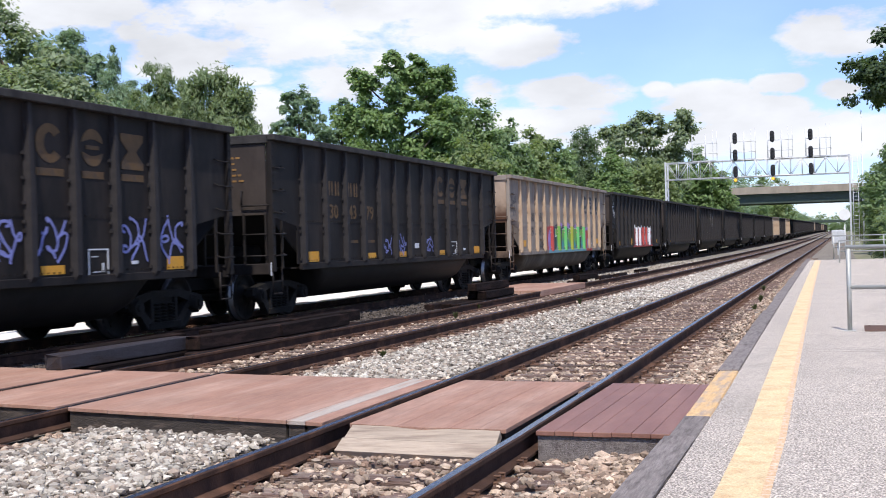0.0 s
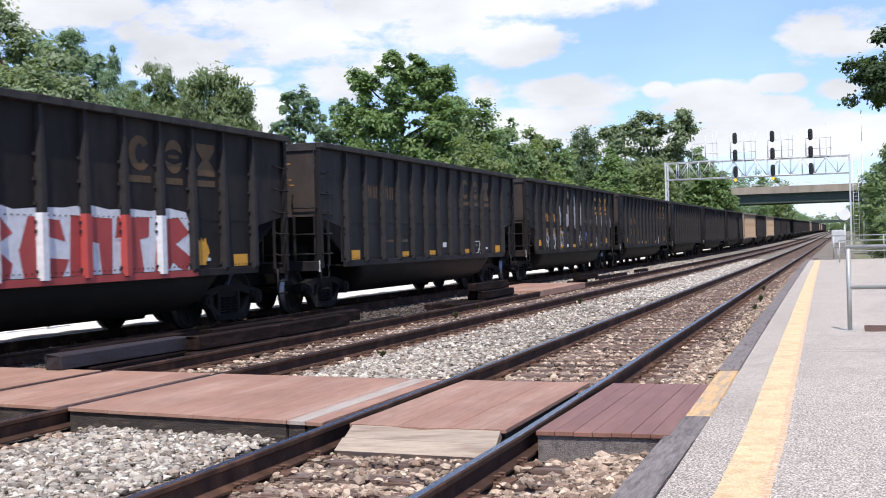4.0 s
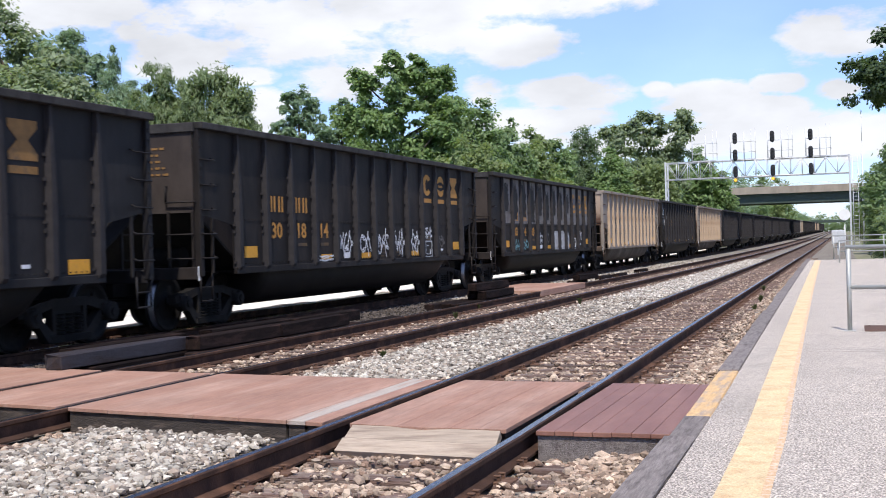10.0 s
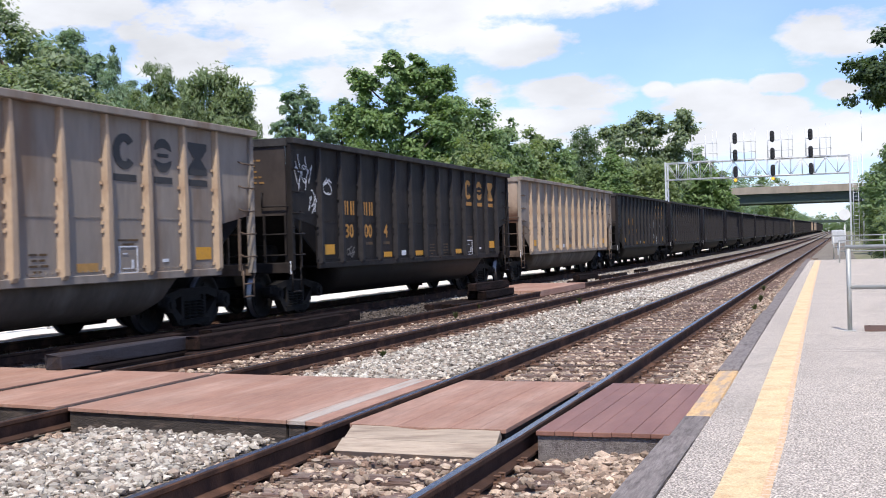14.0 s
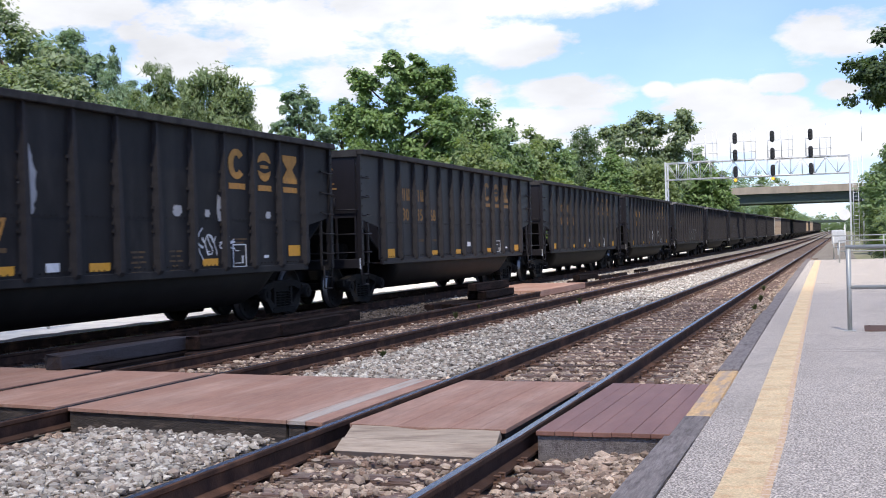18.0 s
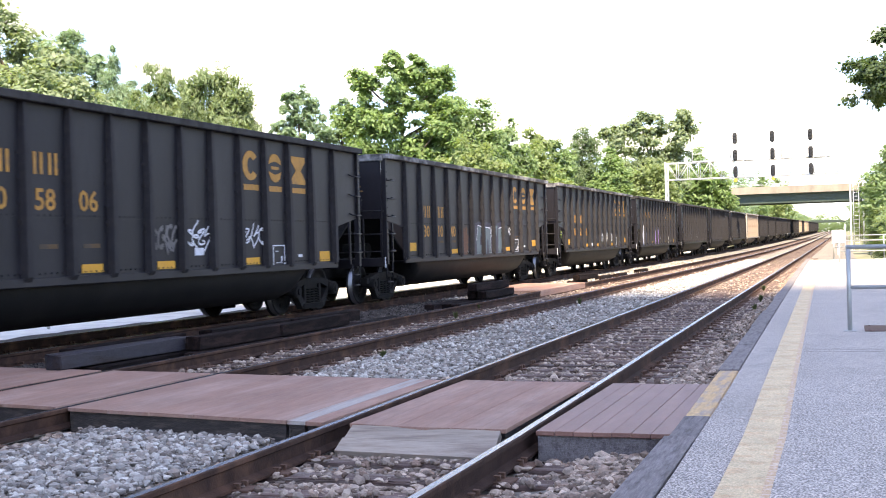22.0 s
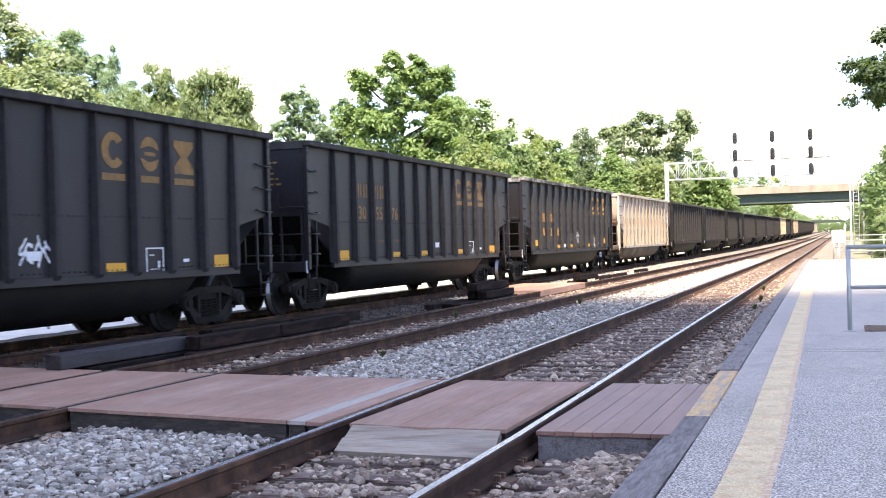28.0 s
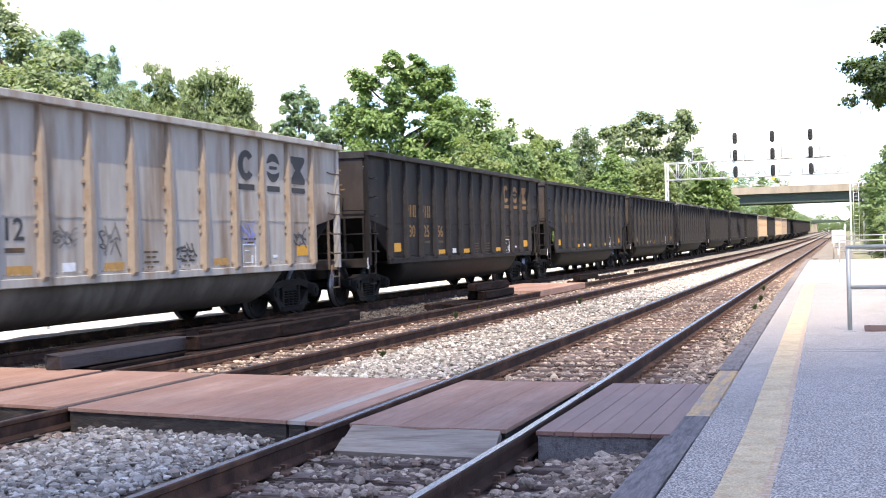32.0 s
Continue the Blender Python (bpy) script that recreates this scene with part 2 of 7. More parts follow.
YELLOW = material("yellow_line_paint", (0.70, 0.54, 0.32), 0.75, 0, 0.38, 70, 0.6, 90, second=(0.63, 0.42, 0.23), second_amount=0.4, second_scale=6)
OLDWOOD = material("grey_weathered_timber", (0.20, 0.175, 0.165), 0.9, 0, 0.4, 14, 0.6, 30, second=(0.12, 0.10, 0.095), second_amount=0.45, second_scale=5, stretch=(5, 0.5, 5), random_amount=0.15)
REDWOOD = material("red_stained_plank", (0.32, 0.18, 0.13), 0.8, 0, 0.2, 9, 0.3, 40, second=(0.37, 0.235, 0.18), second_amount=0.5, second_scale=0.9, stretch=(4, 0.4, 4), random_amount=0.03)
DARKRED = material("maroon_plank", (0.215, 0.102, 0.073), 0.5, 0, 0.12, 5, 0.2, 30, second=(0.25, 0.125, 0.09), second_amount=0.5, second_scale=1.5, stretch=(4, 0.5, 4), random_amount=0.03)
BAREWOOD = material("bare_plank", (0.36, 0.295, 0.235), 0.85, 0, 0.22, 8, 0.3, 30, second=(0.25, 0.195, 0.155), second_amount=0.4, second_scale=3, stretch=(0.5, 5, 5), random_amount=0.08)
GREYPAINT = material("worn_grey_plank", (0.40, 0.35, 0.31), 0.85, 0, 0.2, 8, 0.3, 30, second=(0.33, 0.21, 0.16), second_amount=0.4, second_scale=2, stretch=(5, 0.5, 5))
mottle(ASPHALT, 0.8, 0.13)
mottle(REDWOOD, 1.3, 0.14)
mottle(DARKRED, 1.6, 0.10)
mottle(YELLOW, 2.5, 0.10)
CARBLACK = material("black_car_paint", (0.0128, 0.0118, 0.013), 0.6, 0, 0.3, 3.5, 0.12, 25, second=(0.0242, 0.0222, 0.0224), second_amount=0.45, second_scale=0.9, stretch=(1, 1.2, 0.5), spec=0.18)
CARBROWN = material("dusty_black_car_paint", (0.013, 0.011, 0.0108), 0.65, 0, 0.35, 3.5, 0.15, 25, second=(0.028, 0.0222, 0.0198), second_amount=0.5, second_scale=1.1, stretch=(1, 1.2, 0.45), spec=0.18)
CARBLUE = material("newer_black_car_paint", (0.012, 0.0106, 0.0132), 0.5, 0, 0.2, 3, 0.08, 25, second=(0.019, 0.017, 0.0202), second_amount=0.4, second_scale=0.8, stretch=(1, 1.2, 0.5), spec=0.25)
# rust wash on the end walls, lightened for the sun that strikes them
LITENDRUST = material("lit_rust_washed_end_paint", (0.0435, 0.0345, 0.0307), 0.75, 0, 0.35, 3, 0.15, 25, second=(0.0270, 0.0232, 0.0225), second_amount=0.5, second_scale=1.3, stretch=(1, 1, 0.5), spec=0.2)
# a tone lighter than the panels between the ribs
DARKRIB = material("dark_rib", (0.0265, 0.024, 0.0255), 0.7, 0, 0.25, 6, 0.15, 30, second=(0.039, 0.0342, 0.033), second_amount=0.35, second_scale=2, spec=0.2)
# dust on the top rail, with its sunlit rim painted in as a lighter tone
LITDUSTCHORD = material("dusty_lit_top_rail", (0.0413, 0.0382, 0.0368), 0.75, 0, 0.35, 7, 0.2, 30, second=(0.0210, 0.0195, 0.0195), second_amount=0.5, second_scale=2.5, stretch=(1, 1.5, 1), spec=0.2)
DARKWOOD = material("blackened_timber_face", (0.045, 0.036, 0.031), 0.9, 0, 0.4, 14, 0.6, 30, second=(0.09, 0.07, 0.058), second_amount=0.4, second_scale=4, stretch=(0.6, 5, 5))
CARTAN = material("rust_stained_cream_paint", (0.2475, 0.2115, 0.1800), 0.75, 0, 0.2, 3, 0.15, 25, second=(0.1800, 0.1260, 0.0900), second_amount=0.36, second_scale=0.7, stretch=(1, 1.6, 0.4), spec=0.3)
# cream lighter and warmer than the sheets, the sun on the ribs painted in
TANRIB = material("sunlit_cream_rib", (0.42, 0.31, 0.215), 0.75, 0, 0.2, 6, 0.15, 30, second=(0.24, 0.14, 0.085), second_amount=0.33, second_scale=2, stretch=(1, 1, 0.5), spec=0.3)
WORNCHORD = material("chipped_top_rail", (0.045, 0.043, 0.043), 0.7, 0, 0.3, 7, 0.2, 30, second=(0.30, 0.29, 0.28), second_amount=0.42, second_scale=2.2, stretch=(1, 0.7, 1), spec=0.2)
CARGREY = material("dirty_pale_grey_paint", (0.3696, 0.3388, 0.3036), 0.7, 0, 0.18, 3, 0.12, 25, second=(0.2376, 0.1760, 0.1276), second_amount=0.38, second_scale=0.8, stretch=(1, 2.2, 0.35), spec=0.3)
# mud on the belly, darkened further for the shade where the tub curves under
DIRTBELLY = material("muddy_shaded_belly_paint", (0.085, 0.07, 0.058), 0.8, 0, 0.3, 3, 0.15, 25, second=(0.15, 0.13, 0.11), second_amount=0.42, second_scale=0.7, stretch=(1, 1.4, 0.5), spec=0.2)
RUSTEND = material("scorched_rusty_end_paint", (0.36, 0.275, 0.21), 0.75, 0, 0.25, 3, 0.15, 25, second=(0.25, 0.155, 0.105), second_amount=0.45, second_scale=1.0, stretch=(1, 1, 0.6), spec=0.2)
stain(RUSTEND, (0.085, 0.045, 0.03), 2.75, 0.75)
stain(CARTAN, (0.07, 0.042, 0.03), 2.35, 0.7, 5.7, 1.5)
stain(CARGREY, (0.075, 0.045, 0.033), 2.45, 0.8, 5.6, 1.6)
RUSTRIB = material("rusty_rib", (0.30, 0.235, 0.18), 0.8, 0, 0.25, 6, 0.2, 30, second=(0.19, 0.115, 0.072), second_amount=0.38, second_scale=2.2, stretch=(1, 1, 0.5), spec=0.3)
# darker than the side paint: the shade below the sill is in the colour
BELLYBLACK = material("shade_black_belly", (0.0075, 0.0072, 0.0075), 0.6, 0, 0.3, 3, 0.12, 25, second=(0.0125, 0.0115, 0.011), second_amount=0.4, second_scale=0.8, spec=0.18)
SOOTRUNG = material("sooty_rung_paint", (0.115, 0.082, 0.062), 0.8, 0, 0.35, 6, 0.15, 30, second=(0.045, 0.034, 0.028), second_amount=0.5, second_scale=2, spec=0.2)
# grime, taken down to near-black to carry the shade under the cars
UNDER = material("grimy_shaded_running_gear", (0.0042, 0.0038, 0.0035), 0.85, 0.0, 0.35, 8, 0.3, 40, second=(0.0098, 0.0080, 0.0066), second_amount=0.35, second_scale=3, spec=0.2)
# wheel faces near-black, so the gaps in the side frames read as shade
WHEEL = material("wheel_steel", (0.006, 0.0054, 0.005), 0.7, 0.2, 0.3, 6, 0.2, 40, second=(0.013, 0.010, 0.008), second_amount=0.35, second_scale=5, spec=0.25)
TREAD = material("polished_wheel_tread", (0.22, 0.22, 0.23), 0.42, 1.0, 0.1, 6, 0, 40)
SIGNYELLOW = material("yellow_reflector", (0.60, 0.29, 0.02), 0.6, 0, 0.15, 8, 0.05, 40, second=(0.42, 0.2, 0.03), second_amount=0.2, second_scale=6)
OLDYELLOW = material("faded_ochre_reflector", (0.38, 0.21, 0.06), 0.7, 0, 0.25, 8, 0.05, 40)
# dusty castings, darkened for the shade of the car's overhang
TRUCKDUST = material("dusty_shaded_cast_truck", (0.012, 0.011, 0.0105), 0.8, 0, 0.35, 8, 0.3, 40, second=(0.018, 0.015, 0.013), second_amount=0.35, second_scale=3, spec=0.2)
LETTERYELLOW = material("faded_yellow_lettering", (0.42, 0.20, 0.035), 0.7, 0, 0.3, 5, 0.05, 40, second=(0.18, 0.10, 0.04), second_amount=0.3, second_scale=3)
LETTERDIM = material("sooty_yellow_lettering", (0.10, 0.056, 0.02), 0.75, 0, 0.35, 5, 0.05, 40, second=(0.045, 0.03, 0.02), second_amount=0.45, second_scale=3)
LETTERMID = material("grimy_yellow_lettering", (0.22, 0.115, 0.032), 0.75, 0, 0.35, 5, 0.05, 40, second=(0.09, 0.055, 0.025), second_amount=0.4, second_scale=3)
LETTERBLACK = material("black_lettering", (0.03, 0.03, 0.032), 0.7, 0, 0.2, 5, 0.05, 40)
SPRAYWHITE = material("white_spray_paint", (0.62, 0.63, 0.66), 0.7, 0, 0.2, 9, 0.03, 40)
BARE = material("bare_primer_patch", (0.15, 0.138, 0.132), 0.7, 0, 0.25, 4, 0.05, 40, second=(0.08, 0.07, 0.065), second_amount=0.4, second_scale=1.4)
GALV = material("galvanised_steel", (0.62, 0.63, 0.64), 0.5, 0.35, 0.12, 8, 0.05, 40)
RAILING = material("grey_pipe_rail", (0.42, 0.43, 0.41), 0.5, 0.4, 0.15, 8, 0.1, 60)
SIGNALBLACK = material("matt_black_signal", (0.02, 0.02, 0.022), 0.6, 0, 0.2, 8, 0.05, 40)
CONCRETE = material("bridge_concrete", (0.29, 0.25, 0.2), 0.9, 0, 0.2, 0.8, 0.2, 8, second=(0.2, 0.172, 0.138), second_amount=0.4, second_scale=0.3, stretch=(1, 1, 0.4))
GIRDER = material("dark_green_girder", (0.045, 0.065, 0.05), 0.6, 0.1, 0.2, 1, 0.05, 20)
WHITE = material("white_enamel", (0.78, 0.78, 0.76), 0.5, 0, 0.06, 5, 0.02, 40)
PALE = material("pale_concrete", (0.74, 0.70, 0.63), 0.9, 0, 0.15, 6, 0.2, 40, second=(0.5, 0.48, 0.45), second_amount=0.4, second_scale=0.6)
BARK = material("bark", (0.10, 0.075, 0.055), 0.95, 0, 0.35, 6, 0.7, 20, stretch=(3, 3, 0.6))
LEAF_A = leaf_material("silvery_maple_leaf", (0.2596, 0.3068, 0.2030), (0.1321, 0.1793, 0.1038))
LEAF_B = leaf_material("blue_green_leaf", (0.2448, 0.3245, 0.2334), (0.1537, 0.2220, 0.1537))
LEAF_C = leaf_material("light_leaf", (0.2244, 0.2749, 0.1290), (0.1403, 0.1851, 0.0842))
LEAF_D = leaf_material("dark_cedar_leaf", (0.1518, 0.2088, 0.1201), (0.1012, 0.1392, 0.0759))
LEAF_G = leaf_material("bright_broad_leaf", (0.2066, 0.2883, 0.1201), (0.1250, 0.1922, 0.0817))
LEAF_M = leaf_material("mid_green_leaf", (0.2176, 0.2935, 0.1518), (0.1366, 0.1973, 0.1012))
LEAF_S = leaf_material("deep_green_leaf", (0.085, 0.125, 0.06), (0.055, 0.085, 0.04))
LEAF_W = leaf_material("olive_shoot_leaf", (0.2076, 0.2581, 0.1403), (0.1234, 0.1683, 0.0898))
OLDTIE = material("black_creosoted_timber", (0.011, 0.007, 0.0062), 0.9, 0, 0.4, 9, 0.5, 35, second=(0.032, 0.0185, 0.0155), second_amount=0.4, second_scale=2, stretch=(4, 0.6, 4), random_amount=0.35, spec=0.1)
SHEEN = material("grey_tarred_timber", (0.034, 0.030, 0.036), 0.6, 0, 0.35, 9, 0.5, 35, second=(0.03, 0.02, 0.018), second_amount=0.4, second_scale=3, stretch=(4, 0.6, 4), spec=0.3)
WEED = leaf_material("weed_leaf", (0.085, 0.095, 0.045), (0.13, 0.12, 0.06))


# ---- small tools ----
def add_box(bm, x0, x1, y0, y1, z0, z1, bevel=0.0, m=None):
    """A box with optional bevelled edges, turned by m."""
    vs = [bm.verts.new((x, y, z)) for x in (x0, x1) for y in (y0, y1) for z in (z0, z1)]
    fs = [bm.faces.new([vs[i] for i in q]) for q in ((0, 1, 3, 2), (4, 6, 7, 5), (0, 4, 5, 1), (2, 3, 7, 6), (0, 2, 6, 4), (1, 5, 7, 3))]
    if bevel:
        r = bmesh.ops.bevel(bm, geom=list({e for f in fs for e in f.edges}), offset=bevel, segments=1, affect="EDGES")
        vs = list({v for f in r["faces"] for v in f.verts} | {v for f in fs if f.is_valid for v in f.verts})
    if m is not None:
        bmesh.ops.transform(bm, matrix=m, verts=[v for v in vs if v.is_valid])
    return vs


def add_tube(bm, a, b, r0, r1=None, sides=8, cap=True):
    """A tapered round bar from a to b."""
    a, b = Vector(a), Vector(b)
    r1 = r0 if r1 is None else r1
    q = (b - a).to_track_quat("Z", "Y").to_matrix()
    rings = []
    for c, r in ((a, r0), (b, r1)):
        rings.append([bm.verts.new(c + q @ Vector((r * math.cos(2 * math.pi * i / sides), r * math.sin(2 * math.pi * i / sides), 0))) for i in range(sides)])
    for i in range(sides):
        f = bm.faces.new((rings[0][i], rings[0][(i + 1) % sides], rings[1][(i + 1) % sides], rings[1][i]))
        f.smooth = True
    if cap:
        bm.faces.new(rings[0][::-1]); bm.faces.new(rings[1])


def add_prism(bm, pts, axis, a, b):
    """A polygon (in the plane across the axis) pushed from a to b."""
    def at(u, v, w):
        return {"x": (w, u, v), "y": (u, w, v), "z": (u, v, w)}[axis]
    lo = [bm.verts.new(at(u, v, a)) for u, v in pts]
    hi = [bm.verts.new(at(u, v, b)) for u, v in pts]
    n = len(pts)
    for i in range(n):
        bm.faces.new((lo[i], lo[(i + 1) % n], hi[(i + 1) % n], hi[i]))
    bm.faces.new(lo[::-1]); bm.faces.new(hi)


def mesh_of(name, bm, *mats):
    bmesh.ops.recalc_face_normals(bm, faces=bm.faces)
    me = bpy.data.meshes.new(name)
    bm.to_mesh(me)
    bm.free()
    for m in mats:
        me.materials.append(m)
    return me


def part(name, bm, mat, parent, label=""):
    me = bm if isinstance(bm, bpy.types.Mesh) else mesh_of(name, bm, mat)
    ob = new(name, me)
    ob.parent = parent
    if label:
        tagged(ob, label)
    return ob


def thing(name, label, category, group="", kind="", at=(0, 0, 0), rz=0.0):
    ob = new(name)
    ob.matrix_basis = pose(*at, 0, 0, rz)
    return tagged(ob, label, category, group, kind)


def box_part(name, x0, x1, y0, y1, z0, z1, mat, parent, bevel=0.0, label=""):
    bm = bmesh.new()
    add_box(bm, x0, x1, y0, y1, z0, z1, bevel)
    return part(name, bm, mat, parent, label)
# ---- ground ----
def ground_sheet():
    bm = bmesh.new()
    ys = [-80, -40, -15, 0, 8, 20, 40, 60, 80, 110, 140, 180, 220, 260, 320, 400, 520, 700, 1000, 1600, 2600]
    xs = [-1500, -500, -160, -60, -30, -20, -14, 0, 4, 10, 30, 120, 500, 1500]
    grid = [[bm.verts.new((x + bend_x(y), y, bend_z(y) - 0.42 + (0.10 if x < -11 or x > 3 else 0))) for x in xs] for y in ys]
    for j in range(len(ys) - 1):
        for i in range(len(xs) - 1):
            bm.faces.new((grid[j][i], grid[j][i + 1], grid[j + 1][i + 1], grid[j + 1][i]))
    ob = new("ground", mesh_of("ground", bm, GROUND))
    tagged(ob, "grassy ground with dirt beside the railway", "ground", kind="structure")


def ballast_bed():
    rows = [-6 + 0.35 * i for i in range(150)] + [47 + 2 * i for i in range(60)] + [170 + 15 * i for i in range(50)]
    xs = [-11.2 + 0.3 * i for i in range(51)]
    verts, faces = [], []
    for y in rows:
        for x in xs:
            low = min(abs(x), abs(x + 4.25), abs(x + 8.60))
            z = -0.205 if low < 1.25 else -0.15
            if x > 1.65:
                z = -0.2
            z += 0.035 * (noise.noise((x * 1.3, y * 1.3, 0.2))) + 0.015 * noise.noise((x * 6, y * 6, 3.1))
            verts.append(on_line(x, y, z))
    n = len(xs)
    for j in range(len(rows) - 1):
        for i in range(n - 1):
            a = j * n + i
            faces.append((a, a + 1, a + n + 1, a + n))
    me = bpy.data.meshes.new("ballast")
    me.from_pydata(verts, [], faces)
    me.materials.append(BALLAST)
    me.materials.append(DARKBED)
    # the bed is darker around the freight track, up to 31 m
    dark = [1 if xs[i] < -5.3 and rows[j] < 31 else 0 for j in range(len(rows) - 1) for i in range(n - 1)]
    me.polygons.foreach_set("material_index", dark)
    tagged(new("ballast", me), "bed of pale crushed stone under the tracks", "ballast", kind="stuff")


T_ICO = (1 + 5 ** 0.5) / 2
ICO_V = np.array([(-1, T_ICO, 0), (1, T_ICO, 0), (-1, -T_ICO, 0), (1, -T_ICO, 0), (0, -1, T_ICO), (0, 1, T_ICO),
                  (0, -1, -T_ICO), (0, 1, -T_ICO), (T_ICO, 0, -1), (T_ICO, 0, 1), (-T_ICO, 0, -1), (-T_ICO, 0, 1)]) / 1.9
OCT_V = np.array([(1, 0, 0), (-1, 0, 0), (0, 1, 0), (0, -1, 0), (0, 0, 1), (0, 0, -1)], float)
OCT_F = np.array([(0, 2, 4), (2, 1, 4), (1, 3, 4), (3, 0, 4), (2, 0, 5), (1, 2, 5), (3, 1, 5), (0, 3, 5)])


def ico_faces():
    bm = bmesh.new()
    for v in ICO_V:
        bm.verts.new(v)
    r = bmesh.ops.convex_hull(bm, input=bm.verts)
    bm.verts.index_update()
    out = np.array([[v.index for v in f.verts] for f in bm.faces])
    bm.free()
    return out


def stones():
    rng = np.random.default_rng(5)
    far_limit = 16.0
    faces_near = ico_faces()
    for near in (True, False):
        n = 130000 if near else 90000
        y = rng.uniform(5.3, far_limit, n) if near else far_limit * (75.0 / far_limit) ** rng.uniform(0, 1, n)
        x = rng.uniform(-10.4, 1.72, n)
        keep = x > 2.5 - 0.86 * y
        # density thins with distance, and the rails and deck stay clear
        if near:
            keep &= rng.uniform(0, 1, n) < np.clip(9.0 / y, 0, 1)
        for cx in (0.0, -4.25, -8.60):
            for s in (-0.7525, 0.7525):
                keep &= abs(x - cx - s) > 0.10
        y0 = 8.14 - 0.19 * np.minimum(x, 0)
        keep &= ~((y > y0 - 0.06) & (y < y0 + 2.85) & (x > -6.8))
        keep &= ~((x < -5.0) & (x > -6.3) & (y < 19) & (y > 11.5))
        track = np.minimum(np.minimum(abs(x), abs(x + 4.25)), abs(x + 8.60)) < 1.25
        # fewer stones on the tie tops
        tie = (np.mod(y, 0.54) < 0.23) & track
        keep &= ~tie | (rng.uniform(0, 1, n) < 0.12)
        x, y, track, tie = x[keep], y[keep], track[keep], tie[keep]
        k = len(x)
        size = rng.uniform(0.36, 1.0, k) ** 1.3 * (0.036 if near else 0.042)
        z = np.where(track, -0.20, -0.145) + rng.uniform(-0.012, 0.022, k)
        z = np.where(tie, -0.155, z)
        u = np.maximum(y - 8, 0)
        v = np.maximum(y - 30, 0)
        bz = 3.7 * (v / 400) ** 2 / (1 + (v / 400) ** 2)
        bx = -0.12e-4 * v * v - 1.8 * (1 - np.exp(-u / 115.0)) * np.clip((x + 3.2) / 2.0, 0, 1)
        V, F = (ICO_V, faces_near) if near else (OCT_V, OCT_F)
        nv = len(V)
        pts = V[None] * rng.uniform(0.72, 1.28, (k, nv, 1)) * (size[:, None, None] * np.sort(rng.uniform(0.45, 1.4, (k, 1, 3)), axis=2)[:, :, [2, 1, 0]])
        a = rng.uniform(0, 6.28, k)
        b = rng.uniform(-0.6, 0.6, k)
        ca, sa, cb, sb = np.cos(a)[:, None], np.sin(a)[:, None], np.cos(b)[:, None], np.sin(b)[:, None]
        px, py, pz = pts[..., 0], pts[..., 1], pts[..., 2]
        py, pz = py * cb - pz * sb, py * sb + pz * cb
        px, py = px * ca - py * sa, px * sa + py * ca
        co = np.stack([px + (x + bx)[:, None], py + y[:, None], pz + (z + bz)[:, None]], -1).reshape(-1, 3)
        fc = (F[None] + (np.arange(k) * nv)[:, None, None]).reshape(-1, 3)
        me = bpy.data.meshes.new("ballast_stones")
        me.from_pydata(co.tolist(), [], fc.tolist())
        for m in (STONE, RUSTSTONE, FRESHSTONE, DARKSTONE):
            me.materials.append(m)
        fresh = (y > 30) & (x > -3.3) & (x < -1.2)
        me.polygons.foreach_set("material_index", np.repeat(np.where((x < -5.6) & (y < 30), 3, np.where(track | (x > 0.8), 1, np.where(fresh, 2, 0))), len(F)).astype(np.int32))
        tagged(new("ballast_stones", me), "loose pale grey and tan crushed stone", "gravel", kind="stuff")


# ---- tracks ----
RAIL = [(-0.07, -0.17), (0.07, -0.17), (0.07, -0.155), (0.012, -0.13), (0.010, -0.05), (0.036, -0.035), (0.036, -0.008), (0.026, 0.0),
        (-0.026, 0.0), (-0.036, -0.008), (-0.036, -0.035), (-0.010, -0.05), (-0.012, -0.13), (-0.07, -0.155)]


def rail_mesh(xc):
    ys = [-6 + 2 * i for i in range(14)] + [25 + 5 * i for i in range(15)] + [100 + 12 * i for i in range(30)] + [480 + 60 * i for i in range(9)]
    bm = bmesh.new()
    prev = None
    for y in ys:
        ring = [bm.verts.new(on_line(xc + px, y, pz)) for px, pz in RAIL]
        if prev:
            for i in range(len(ring)):
                f = bm.faces.new((prev[i], prev[(i + 1) % len(ring)], ring[(i + 1) % len(ring)], ring[i]))
                f.material_index = 1 if i == 7 else 0
        prev = ring
    return mesh_of("rail", bm, STEEL, RAILTOP)


def tie_mesh(seed):
    rng = random.Random(seed)
    bm = bmesh.new()
    add_box(bm, -1.28, 1.28, -0.115, 0.115, -0.36, -0.172, 0.012)
    for v in bm.verts:
        v.co += Vector((rng.uniform(-0.03, 0.03), rng.uniform(-0.008, 0.008), rng.uniform(-0.006, 0.0)))
    return mesh_of("tie", bm, TIE)


def plate_mesh():
    bm = bmesh.new()
    add_box(bm, -0.18, 0.18, -0.09, 0.09, -0.176, -0.158, 0.004)
    for sx in (-0.095, 0.095):
        for sy in (-0.05, 0.05):
            add_box(bm, sx - 0.012, sx + 0.012, sy - 0.012, sy + 0.012, -0.16, -0.13, 0.004)
            add_box(bm, sx - 0.022 - 0.01 * (1 if sx > 0 else -1), sx + 0.022 - 0.01 * (1 if sx > 0 else -1), sy - 0.018, sy + 0.018, -0.132, -0.122, 0.003)
    return mesh_of("tie_plate", bm, RUSTPLATE)


